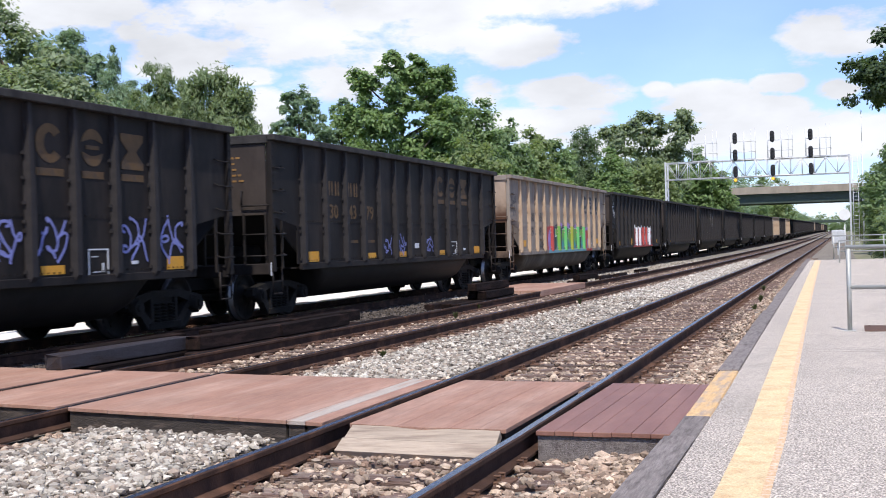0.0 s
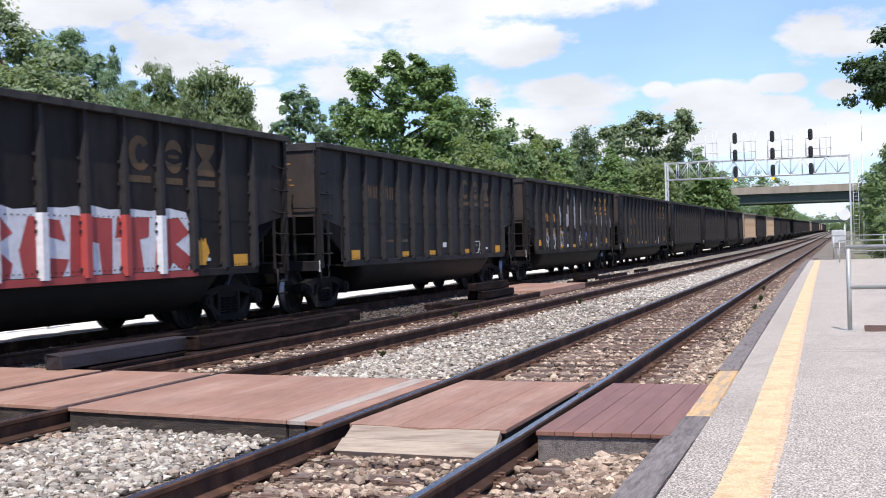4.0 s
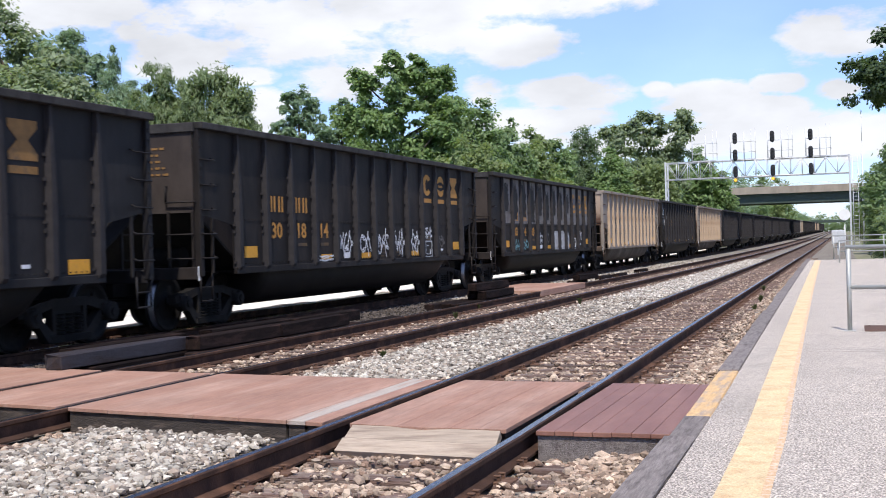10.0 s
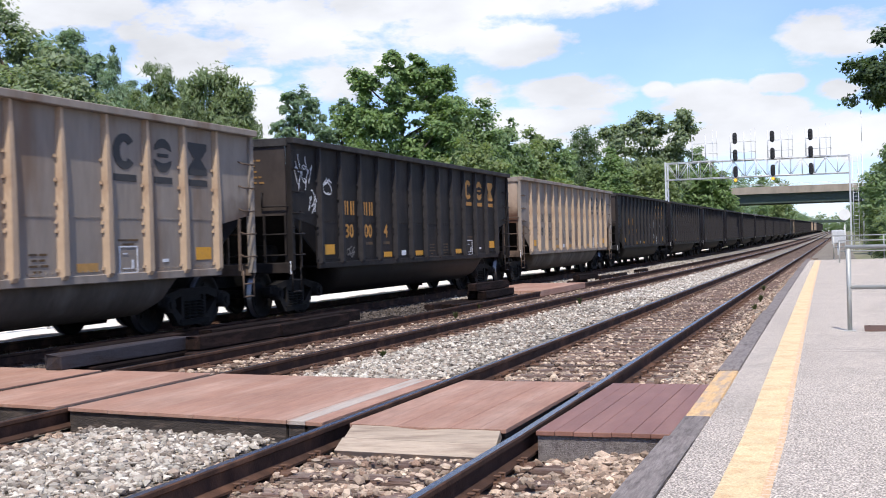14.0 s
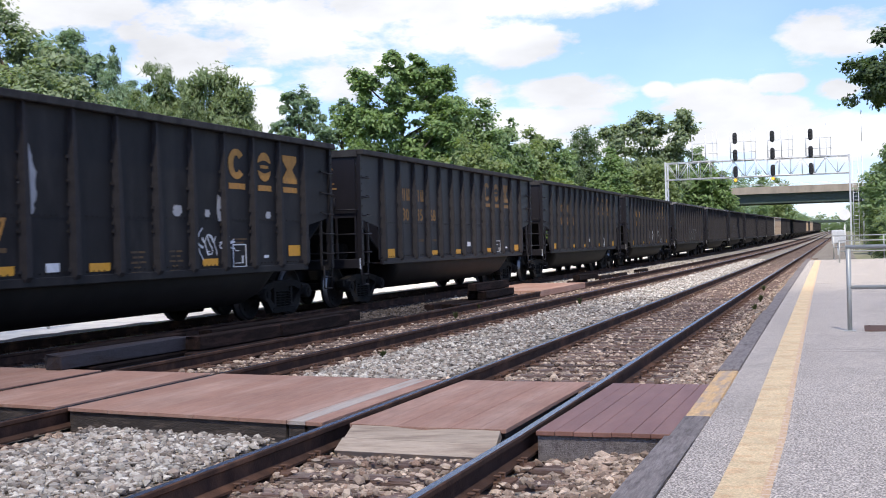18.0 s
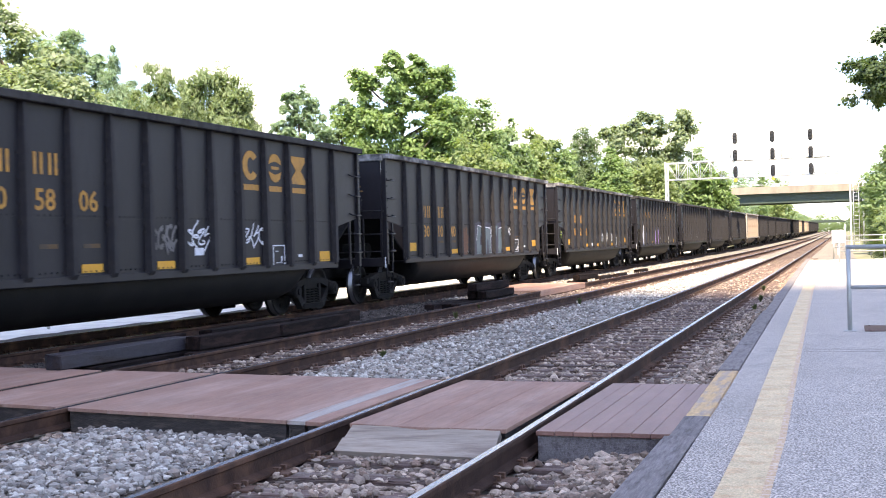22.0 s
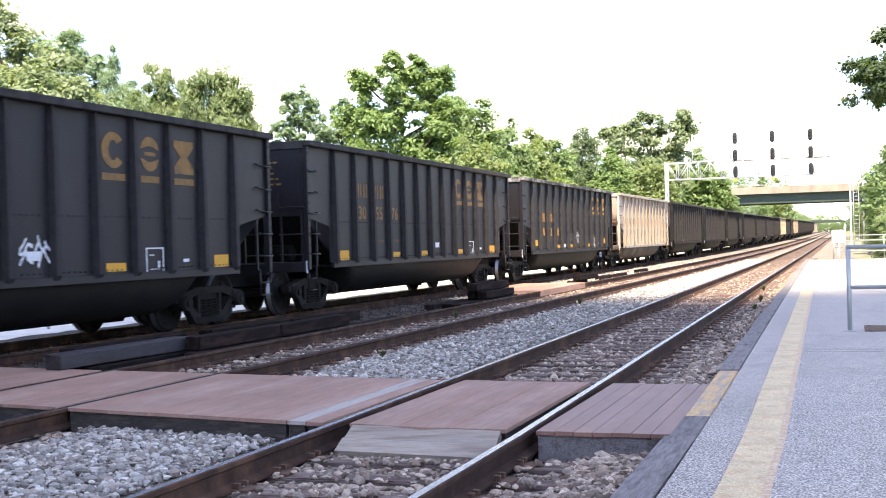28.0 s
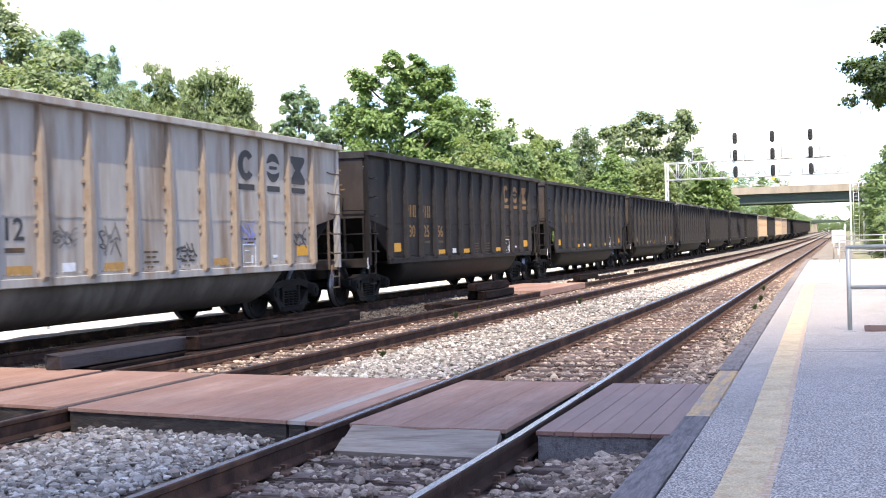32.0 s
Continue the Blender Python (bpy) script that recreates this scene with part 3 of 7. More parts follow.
def tracks():
    ties = [tie_mesh(i) for i in range(6)]
    plate = plate_mesh()
    rng = random.Random(3)
    for cx, name in ((0.0, "platform"), (-4.25, "middle"), (-8.60, "freight")):
        tr = thing("railway_track", "rusty steel rails spiked to dark timber ties in ballast", "railway track", "parallel tracks", "structure")
        for s in (-0.7525, 0.7525):
            part("rail", rail_mesh(cx + s), None, tr, "rail with worn bright running surface")
        y = 4.0
        while y < 62:
            if not (8.3 < y - 0 < 10.6 and cx > -5):
                t = part("tie", ties[rng.randrange(6)], None, tr)
                t.location = on_line(cx + rng.uniform(-0.03, 0.03), y, 0)
                t.rotation_euler = (0, 0, rng.uniform(-0.012, 0.012))
                if y < (34 if cx == 0 else 26):
                    for s in (-0.7525, 0.7525):
                        p = part("tie_plate", plate, None, tr)
                        p.location = on_line(cx + s, y, 0)
            y += 0.54
        verts, faces = [], []
        while y < 240:
            a = len(verts)
            for dx in (-1.28, 1.28):
                for dy in (-0.115, 0.115):
                    for z in (-0.36, -0.172):
                        verts.append(on_line(cx + dx, y + dy, z))
            faces += [tuple(a + i for i in q) for q in ((0, 1, 3, 2), (4, 6, 7, 5), (0, 4, 5, 1), (2, 3, 7, 6), (1, 5, 7, 3))]
            y += 0.54
        me = bpy.data.meshes.new("far_ties")
        me.from_pydata(verts, [], faces)
        me.materials.append(TIE)
        ft = part("far_ties", me, None, tr)
        tagged(ft, kind="stuff")


# ---- platform ----
def on_platform(x, y, z):
    """The near platform runs a little aslant of the rails."""
    p = on_line(x, y, z)
    return (p[0] - 0.0085 * (y - 6.0), p[1], p[2])


def strip(bm, x0, x1, ya, yb, z0, z1, steps=24, place=on_line):
    prev = None
    for i in range(steps + 1):
        y = ya + (yb - ya) * i / steps
        ring = [bm.verts.new(place(x, y, z)) for x, z in ((x0, z0), (x1, z0), (x1, z1), (x0, z1))]
        if prev:
            for k in range(4):
                bm.faces.new((prev[k], prev[(k + 1) % 4], ring[(k + 1) % 4], ring[k]))
        else:
            bm.faces.new(ring[::-1])
        prev = ring
    bm.faces.new(prev)


def platform():
    pf = thing("platform", "low asphalt station platform with a timber edge", "platform", kind="structure")
    bm = bmesh.new(); strip(bm, 1.998, 9.5, -8, 62.5, -0.3, 0.03, place=on_platform)
    part("paving", bm, ASPHALT, pf, "pale worn asphalt paving")
    rng = random.Random(8)
    # edge timbers laid end to end
    y = -4.0
    while y < 64:
        ln = rng.uniform(2.6, 3.9)
        if 5.5 < y < 8.9:
            ln = min(ln, 8.9 - y) if y + ln > 8.2 else ln
        bm = bmesh.new()
        dz = rng.uniform(-0.015, 0.012)
        x1 = 1.99 + rng.uniform(-0.012, 0.004)
        strip(bm, 1.785 + rng.uniform(-0.02, 0.01), x1, y + 0.008, y + ln - 0.008, -0.30, 0.03 + dz, 2, on_platform)
        bmesh.ops.bevel(bm, geom=[e for e in bm.edges if len(e.link_faces) == 2], offset=0.01, segments=1, affect="EDGES")
        mid = y + ln / 2
        mat = YELLOW_TIMBER if 9.0 < mid < 12.6 else OLDWOOD
        part("edge_timber", bm, mat, pf, "timber with worn yellow paint" if mat is YELLOW_TIMBER else "")
        y += ln
    bm = bmesh.new()
    strip(bm, 2.268, 2.490, -6, 61, 0.0, 0.034, place=on_platform)
    part("yellow_line", bm, YELLOW, pf, "broad yellow safety line, worn")
    bm = bmesh.new()
    strip(bm, 2.4905, 2.534, -6, 61, 0.0, 0.0335, place=on_platform)
    part("line_fringe", bm, FRINGE, pf, "orange fringe of older paint")
    # painted shadows of two overhead cables near 14 m, a joint at 33 m
    for yj in (13.9, 14.15, 33.0):
        bm = bmesh.new(); add_box(bm, 1.96, 9.0, yj, yj + 0.018, 0.0, 0.0325)
        part("paving_joint", bm, DARKLINE, pf, "thin dark line across the paving")
    return pf


YELLOW_TIMBER = material("yellow_painted_timber", (0.60, 0.40, 0.20), 0.85, 0, 0.25, 10, 0.4, 30, second=(0.40, 0.31, 0.235), second_amount=0.55, second_scale=3, stretch=(4, 0.7, 4))
FRINGE = material("older_orange_line_paint", (0.66, 0.43, 0.25), 0.8, 0, 0.3, 40, 0.6, 90, second=(0.62, 0.50, 0.38), second_amount=0.55, second_scale=40)
# dark tone for the painted cable shadows and the joint
DARKLINE = material("dark_paving_line", (0.10, 0.095, 0.09), 0.8, 0, 0.3, 10, 0.2, 40)


# ---- plank crossing ----
def plank_panel(name, label, x0, x1, count, mat, dy0=0.0, dy1=0.0, z=0.004, thick=0.032, skirt=True, skirt_mat=None):
    th = thing(name, label, "crossing deck", "crossing decks")
    rng = random.Random(int(x0 * 100))
    w = (x1 - x0) / count
    for i in range(count):
        a, b = x0 + i * w + 0.0015, x0 + (i + 1) * w - 0.0015
        bm = bmesh.new()
        ends = []
        for x in (a, b):
            m = min(x, 0)
            ends.append((8.14 - 0.19 * m + dy0, 10.97 - 0.14 * m + dy1))
        zt = z + rng.uniform(-0.0012, 0.0012)
        vs = [bm.verts.new((x, y, zz)) for x, e in ((a, ends[0]), (b, ends[1])) for y in e for zz in (zt - thick, zt)]
        for q in ((0, 1, 3, 2), (4, 6, 7, 5), (0, 4, 5, 1), (2, 3, 7, 6), (0, 2, 6, 4), (1, 5, 7, 3)):
            bm.faces.new([vs[k] for k in q])
        bmesh.ops.bevel(bm, geom=list(bm.edges), offset=0.003, segments=1, affect="EDGES")
        part("plank", bm, mat, th)
    if skirt:
        for e in (0, 1):
            bm = bmesh.new()
            m0, m1 = min(x0, 0), min(x1, 0)
            if e == 0:
                ya, yb = 8.16 - 0.19 * m0 + dy0, 8.16 - 0.19 * m1 + dy0
            else:
                ya, yb = 10.83 - 0.14 * m0 + dy1, 10.83 - 0.14 * m1 + dy1
            vs = [bm.verts.new(v) for v in ((x0 + .01, ya, -0.32), (x1 - .01, yb, -0.32), (x1 - .01, yb + 0.1, -0.32), (x0 + .01, ya + 0.1, -0.32),
                                            (x0 + .01, ya, z - thick - .002), (x1 - .01, yb, z - thick - .002), (x1 - .01, yb + 0.1, z - thick - .002), (x0 + .01, ya + 0.1, z - thick - .002))]
            for q in ((0, 1, 2, 3), (4, 5, 6, 7), (0, 1, 5, 4), (1, 2, 6, 5), (2, 3, 7, 6), (3, 0, 4, 7)):
                bm.faces.new([vs[k] for k in q])
            part("end_bearer", bm, skirt_mat or DARKWOOD, th, "grey end bearer" if skirt_mat else "blackened end bearer")
    return th


def crossing():
    plank_panel("crossing_deck", "maroon painted plank deck beside the platform edge", 0.84, 1.765, 7, DARKRED, skirt_mat=OLDWOOD)
    c = plank_panel("crossing_deck", "red-brown plank deck between the near rails with a bare wooden ramp", -0.60, 0.63, 6, REDWOOD, skirt=False, z=0.012)
    # bare ramp boards sloping to the stones
    for k in range(2):
        bm = bmesh.new()
        t0, t1 = k / 2, (k + 1) / 2
        ya, za = 8.12 - 0.24 * t0, 0.005 - 0.15 * t0
        yb, zb = 8.12 - 0.24 * t1 + 0.006, 0.005 - 0.15 * t1
        xa = -0.56 - 0.06 * t0
        vs = [bm.verts.new(v) for v in ((xa, ya + 0.10, za), (0.60, ya - 0.02, za), (0.60, yb - 0.02, zb), (xa - 0.02, yb + 0.10, zb),
                                        (xa, ya + 0.13, za - 0.05), (0.60, ya + 0.01, za - 0.05), (0.60, yb + 0.01, zb - 0.05), (xa - 0.02, yb + 0.13, zb - 0.05))]
        for q in ((0, 1, 2, 3), (4, 5, 6, 7), (0, 1, 5, 4), (1, 2, 6, 5), (2, 3, 7, 6), (3, 0, 4, 7)):
            bm.faces.new([vs[j] for j in q])
        part("ramp_board", bm, BAREWOOD, c, "bare weathered ramp board")
    box_part("bearer", -0.58, 0.6, 8.2, 10.6, -0.34, -0.025, DARKWOOD, c)
    plank_panel("crossing_deck", "broad red-brown plank deck between the two tracks", -3.44, -1.17, 5, REDWOOD)
    plank_panel("crossing_deck", "worn grey plank beside the near deck", -1.165, -1.0, 1, GREYPAINT)
    plank_panel("crossing_deck", "red-brown plank along the near rail", -0.995, -0.84, 1, REDWOOD)
    plank_panel("crossing_deck", "red-brown plank deck between the middle rails", -4.91, -3.58, 4, REDWOOD)
    plank_panel("crossing_deck", "red-brown plank deck between middle and freight tracks", -7.74, -5.08, 6, REDWOOD)
    plank_panel("crossing_deck", "red-brown plank deck between the freight rails", -9.24, -7.97, 4, REDWOOD)
    # a second crossing farther along, between the middle and the freight track
    th = thing("crossing_deck", "sun-bleached pinkish plank deck farther along the tracks", "crossing deck", "crossing decks")
    for i in range(7):
        x = -6.95 + 0.285 * i
        bm = bmesh.new(); add_box(bm, x, x + 0.277, 31.4, 37.0, -0.36, 0.02, 0.008)
        p = part("plank", bm, REDWOOD, th)
    th.location.z = bend_z(34)


# ---- piles of old ties between the tracks ----
def old_tie(x, y, z, rz=0.0, mat=None, ln=2.6, label="dark old timber tie lying on a pile"):
    bm = bmesh.new()
    add_box(bm, -0.115, 0.115, -ln / 2, ln / 2, 0, 0.18, 0.014)
    rng = random.Random(int(x * 71 + y * 37))
    for v in bm.verts:
        v.co += Vector((rng.uniform(-0.008, 0.008), rng.uniform(-0.03, 0.03), rng.uniform(-0.006, 0.006)))
    ob = new("old_tie", mesh_of("old_tie", bm, mat or OLDTIE))
    ob.matrix_basis = pose(x + bend_x(y), y, z + bend_z(y), 0, 0, rz)
    tagged(ob, label, "timber", "piled ties")


def tie_piles():
    for x, y, z, r in ((-5.55, 13.4, -0.19, 1), (-5.85, 13.3, -0.19, -1), (-6.15, 13.5, -0.19, 2), (-5.45, 16.1, -0.19, -1), (-5.75, 16.2, -0.19, 1), (-6.05, 16.0, -0.19, 0),
                       (-5.35, 18.4, -0.19, 1), (-5.65, 18.5, -0.19, 0), (-5.95, 18.3, -0.19, -1), (-5.80, 16.6, 0.0, -1), (-5.62, 19.0, 0.0, 0.5),
                       (-6.0, 13.6, 0.0, 0.6)):
        old_tie(x, y, z, r)
    for x, y, z, r in ((-5.22, 15.2, -0.19, 0), (-5.20, 17.9, -0.19, 0.4), (-5.28, 17.7, 0.0, 0.5), (-5.3, 15.4, 0.0, -0.8), (-5.24, 20.2, -0.19, 0)):
        old_tie(x, y, z, r)
    old_tie(-5.62, 12.95, 0.0, -1.5, SHEEN, 2.7, "grey weathered timber tie on top of a pile")
    for x, y, z, r in ((-5.35, 26.6, -0.19, 0), (-5.65, 26.8, -0.19, 1), (-5.95, 26.6, -0.19, -1), (-5.35, 28.5, 0.0, 1), (-5.6, 28.6, 0.0, 0), (-5.35, 28.8, -0.19, 0.5), (-5.65, 29.0, -0.19, 0),
                       (-5.5, 28.4, 0.19, -1), (-5.9, 40.2, -0.19, 2), (-5.7, 40.6, 0.0, -2), (-5.9, 44.8, -0.19, 1), (-5.8, 47.5, -0.19, 3), (-5.9, 53.0, -0.19, 1)):
        old_tie(x, y, z, r)


# ---- far side of the line ----
def far_side():
    fp = thing("far_platform", "low pale sunlit concrete path beyond the freight track", "platform", kind="structure")
    bm = bmesh.new(); strip(bm, -16.5, -11.3, -10, 140, -0.45, -0.27, 30)
    part("paving", bm, PALE, fp)
    sg = thing("station_sign", "blue station name board with white letters on two posts", "sign", at=(-13.4, 21.0, -0.27))
    for dy in (-0.9, 0.9):
        bm = bmesh.new(); add_tube(bm, (0, dy, 0), (0, dy, 2.25), 0.04)
        part("post", bm, GALV, sg)
    SIGNBLUE = material("blue_sign_enamel", (0.05, 0.06, 0.28), 0.5, 0, 0.1, 5, 0.02, 30)
    box_part("board", 0.042, 0.07, -1.1, 1.1, 1.30, 2.10, SIGNBLUE, sg, 0.006)
    txt = lettering("DENIS", 0.42, SPRAYWHITE)
    p = part("letters", txt, None, sg, "white letters")
    p.matrix_basis = Matrix.Translation((0.074, -0.75, 1.55)) @ side_turn()
    sh = thing("shelter", "white open station shelter with a flat roof", "shelter", at=(-17.5, 26.0, -0.3))
    for dx, dy in ((-1.2, -3), (-1.2, 3), (1.2, -3), (1.2, 3)):
        box_part("post", dx - 0.06, dx + 0.06, dy - 0.06, dy + 0.06, 0, 2.4, WHITE, sh, 0.01)
    box_part("roof", -1.6, 1.6, -3.5, 3.5, 2.4, 2.56, WHITE, sh, 0.02)
    box_part("back_panel", -1.24, -1.17, -2.9, 2.9, 0.3, 2.2, WHITE, sh, 0.01)


def side_turn():
    """Turns writing made in the x-y plane to stand on a side that faces +x, reading towards +y."""
    return Matrix(((0, 0, 1, 0), (1, 0, 0, 0), (0, 1, 0, 0), (0, 0, 0, 1)))


def lettering(text, size, mat, bold=0.0):
    cu = bpy.data.curves.new("letters", "FONT")
    cu.body, cu.size, cu.extrude = text, size, 0.002
    cu.resolution_u = 2
    cu.offset = bold
    tmp = bpy.data.objects.new("letters", cu)
    scene.collection.objects.link(tmp)
    me = bpy.data.meshes.new_from_object(tmp.evaluated_get(bpy.context.evaluated_depsgraph_get()))
    bpy.data.objects.remove(tmp)
    bpy.data.curves.remove(cu)
    me.materials.clear()
    me.materials.append(mat)
    return me


# ---- railings and signs on the platform ----
def pipe(bm, pts, r=0.024):
    for a, b in zip(pts, pts[1:]):
        add_tube(bm, a, b, r)


def railing(x0, x1, y, label, h=1.08, posts=3):
    th = thing("railing", label, "railing", "platform railings", at=(x0, y, 0.03 + bend_z(y)))
    n = posts
    for i in range(n):
        x = (x1 - x0) * i / (n - 1)
        bm = bmesh.new(); add_tube(bm, (x, 0, 0), (x, 0, h - 0.02), 0.03)
        p = part("post", bm, RAILING, th)
        bm = bmesh.new(); add_box(bm, x - 0.08, x + 0.08, -0.08, 0.08, 0.0, 0.012, 0.003)
        part("base_plate", bm, RAILING, p)
    for z in (h, 0.52 * h):
        bm = bmesh.new(); add_tube(bm, (-0.03, 0, z), (x1 - x0, 0, z), 0.027)
        part("rail", bm, RAILING, th)


def platform_things():
    railing(2.87, 7.6, 16.8, "grey steel pipe railing across the platform", 1.10, 3)
    railing(1.95, 9.0, 63.5, "white-grey pipe railing at the platform end", 1.15, 4)
    railing(2.3, 9.0, 56.0, "grey pipe railing at the ramp", 0.95, 4)
    fl = thing("floor_plate", "rusty steel plate let into the platform beside a railing", "plate", at=(3.32, 17.2, 0.03))
    box_part("plate", -0.27, 0.45, -0.5, 0.5, 0.0, 0.010, RUSTPLATE, fl, 0.003)
    for dx, dy in ((-0.2, -0.42), (-0.2, 0.42), (0.38, -0.42), (0.38, 0.42)):
        bm = bmesh.new(); add_tube(bm, (dx, dy, 0.009), (dx, dy, 0.018), 0.02, sides=6)
        part("bolt", bm, RUSTPLATE, fl)
    sg = thing("round_sign", "white round trackside disc on a post", "sign", at=(2.35, 84, 0.0))
    bm = bmesh.new(); add_tube(bm, (0, 0, -0.4), (0, 0, 1.9), 0.04); part("post", bm, GALV, sg)
    bm = bmesh.new(); add_tube(bm, (0, -0.06, 2.55), (0, -0.03, 2.55), 0.37, sides=24); part("disc", bm, WHITE, sg)
    bx = thing("equipment_cabinet", "grey-white equipment cabinet beside the track", "cabinet", at=(1.9, 86, -0.3))
    box_part("body", -0.42, 0.42, -0.3, 0.3, 0.95, 1.85, GALV, bx, 0.02)
    box_part("door", -0.37, 0.37, -0.32, -0.302, 1.0, 1.8, GALV, bx, 0.004)
    box_part("pedestal", -0.08, 0.08, -0.08, 0.08, 0.0, 0.95, GALV, bx, 0.01)


# ---- signal gantry ----
def gantry():
    y, zg = 110.0, bend_z(110)
    g = thing("signal_gantry", "silver lattice signal bridge spanning the three tracks", "signal gantry", at=(0, y, zg))
    x0, x1, z0, z1, d = -12.9, 2.68, 6.38, 7.85, 0.7
    def bar(name, a, b, r=0.05):
        bm = bmesh.new(); add_tube(bm, a, b, r, sides=6); return part(name, bm, GALV, g)
    for s in (-d, d):
        for z in (z0, z1):
            bar("chord", (x0, s, z), (x1, s, z), 0.05)
    n = 16
    for i in range(n + 1):
        x = x0 + (x1 - x0) * i / n
        for s in (-d, d):
            bar("upright", (x, s, z0), (x, s, z1), 0.026)
            if i < n:
                xn = x0 + (x1 - x0) * (i + 1) / n
                bar("diagonal", (x, s, z0 if i % 2 else z1), (xn, s, z1 if i % 2 else z0), 0.026)
        for z in (z0, z1):
            bar("crosspiece", (x, -d, z), (x, d, z), 0.03)
    for xx in (x0, x1):
        for s in (-d, d):
            bm = bmesh.new(); add_box(bm, xx - 0.07, xx + 0.07, s - 0.07, s + 0.07, -0.6, z1 + 0.1, 0.01)
            part("column", bm, GALV, g)
        for i in range(9):
            bar("column_brace", (xx, -d, 0.2 + 0.7 * i), (xx, d, 0.9 + 0.7 * i), 0.03)
    # ladder on the outer column
    lad = x1 + 0.45
    for s in (-0.22, 0.22):
        bar("ladder_stile", (lad + s, -d - 0.1, -0.5), (lad + s, -d - 0.1, z1), 0.03)
    for i in range(24):
        bar("ladder_rung", (lad - 0.22, -d - 0.1, -0.3 + 0.33 * i), (lad + 0.22, -d - 0.1, -0.3 + 0.33 * i), 0.02)
    # masts with cages; the last carries no signal
    GLOW = bpy.data.materials.new("lit_amber_lens"); GLOW.use_nodes = True
    pb = GLOW.node_tree.nodes["Principled BSDF"]
    pb.inputs["Emission Color"].default_value = (1, 0.55, 0.06, 1); pb.inputs["Emission Strength"].default_value = 0.9
    pb.inputs["Base Color"].default_value = (0.6, 0.3, 0.03, 1)
    for k, xm in enumerate((-10.1, -6.78, -3.62, -0.45)):
        for dx in (-0.4, 0.75):
            bar("mast", (xm + dx, -d, z1), (xm + dx, -d, z1 + 2.45), 0.045)
        for dx in (1.25, 1.6):
            bar("mast", (xm + dx, d, z1), (xm + dx, d, z1 + 2.9), 0.02)
        for z in (0.7, 1.6):
            bar("cage_rail", (xm - 0.4, -d, z1 + z), (xm + 1.65, -d, z1 + z), 0.03)
            bar("cage_rail", (xm + 1.65, -d, z1 + z), (xm + 1.65, d, z1 + z), 0.025)
        bm = bmesh.new(); add_box(bm, xm - 0.4, xm + 1.6, -d, d, z1 + 0.06, z1 + 0.10)
        part("walkway", bm, GALV, g)
        if k == 0:
            continue
        for j, zc in enumerate((z1 + 1.9, z1 + 0.42, z1 - 1.03)):
            sgn = part("signal_head", signal_head(), None, g, "black oval signal head with hooded lamps")
            sgn.location = (xm, -d - 0.25, zc)
            if j == 2 and k in (1, 2):
                bm = bmesh.new(); add_tube(bm, (0, -0.2, -0.72), (0, -0.16, -0.72), 0.14, sides=12)
                part("lens", bm, GLOW, sgn, "lit amber lens")
                bm = bmesh.new(); add_tube(bm, (0, -0.15, -0.72), (0, 0.1, -0.72), 0.17, sides=12)
                part("lamp_case", bm, SIGNALBLACK, sgn)


def signal_head():
    if "signal_head" in bpy.data.meshes:
        return bpy.data.meshes["signal_head"]
    bm = bmesh.new()
    pts = []
    for i in range(20):
        a = 2 * math.pi * i / 20
        pts.append((0.20 * math.cos(a), 0.24 * math.sin(a) + (0.26 if math.sin(a) > 0 else -0.26)))
    add_prism(bm, pts, "y", -0.02, 0.02)
    add_box(bm, -0.15, 0.15, 0.02, 0.25, -0.4, 0.4, 0.02)
    for z in (0.27, 0, -0.27):
        add_tube(bm, (0, -0.25, z), (0, -0.02, z), 0.10, sides=12)
    return mesh_of("signal_head", bm, SIGNALBLACK)


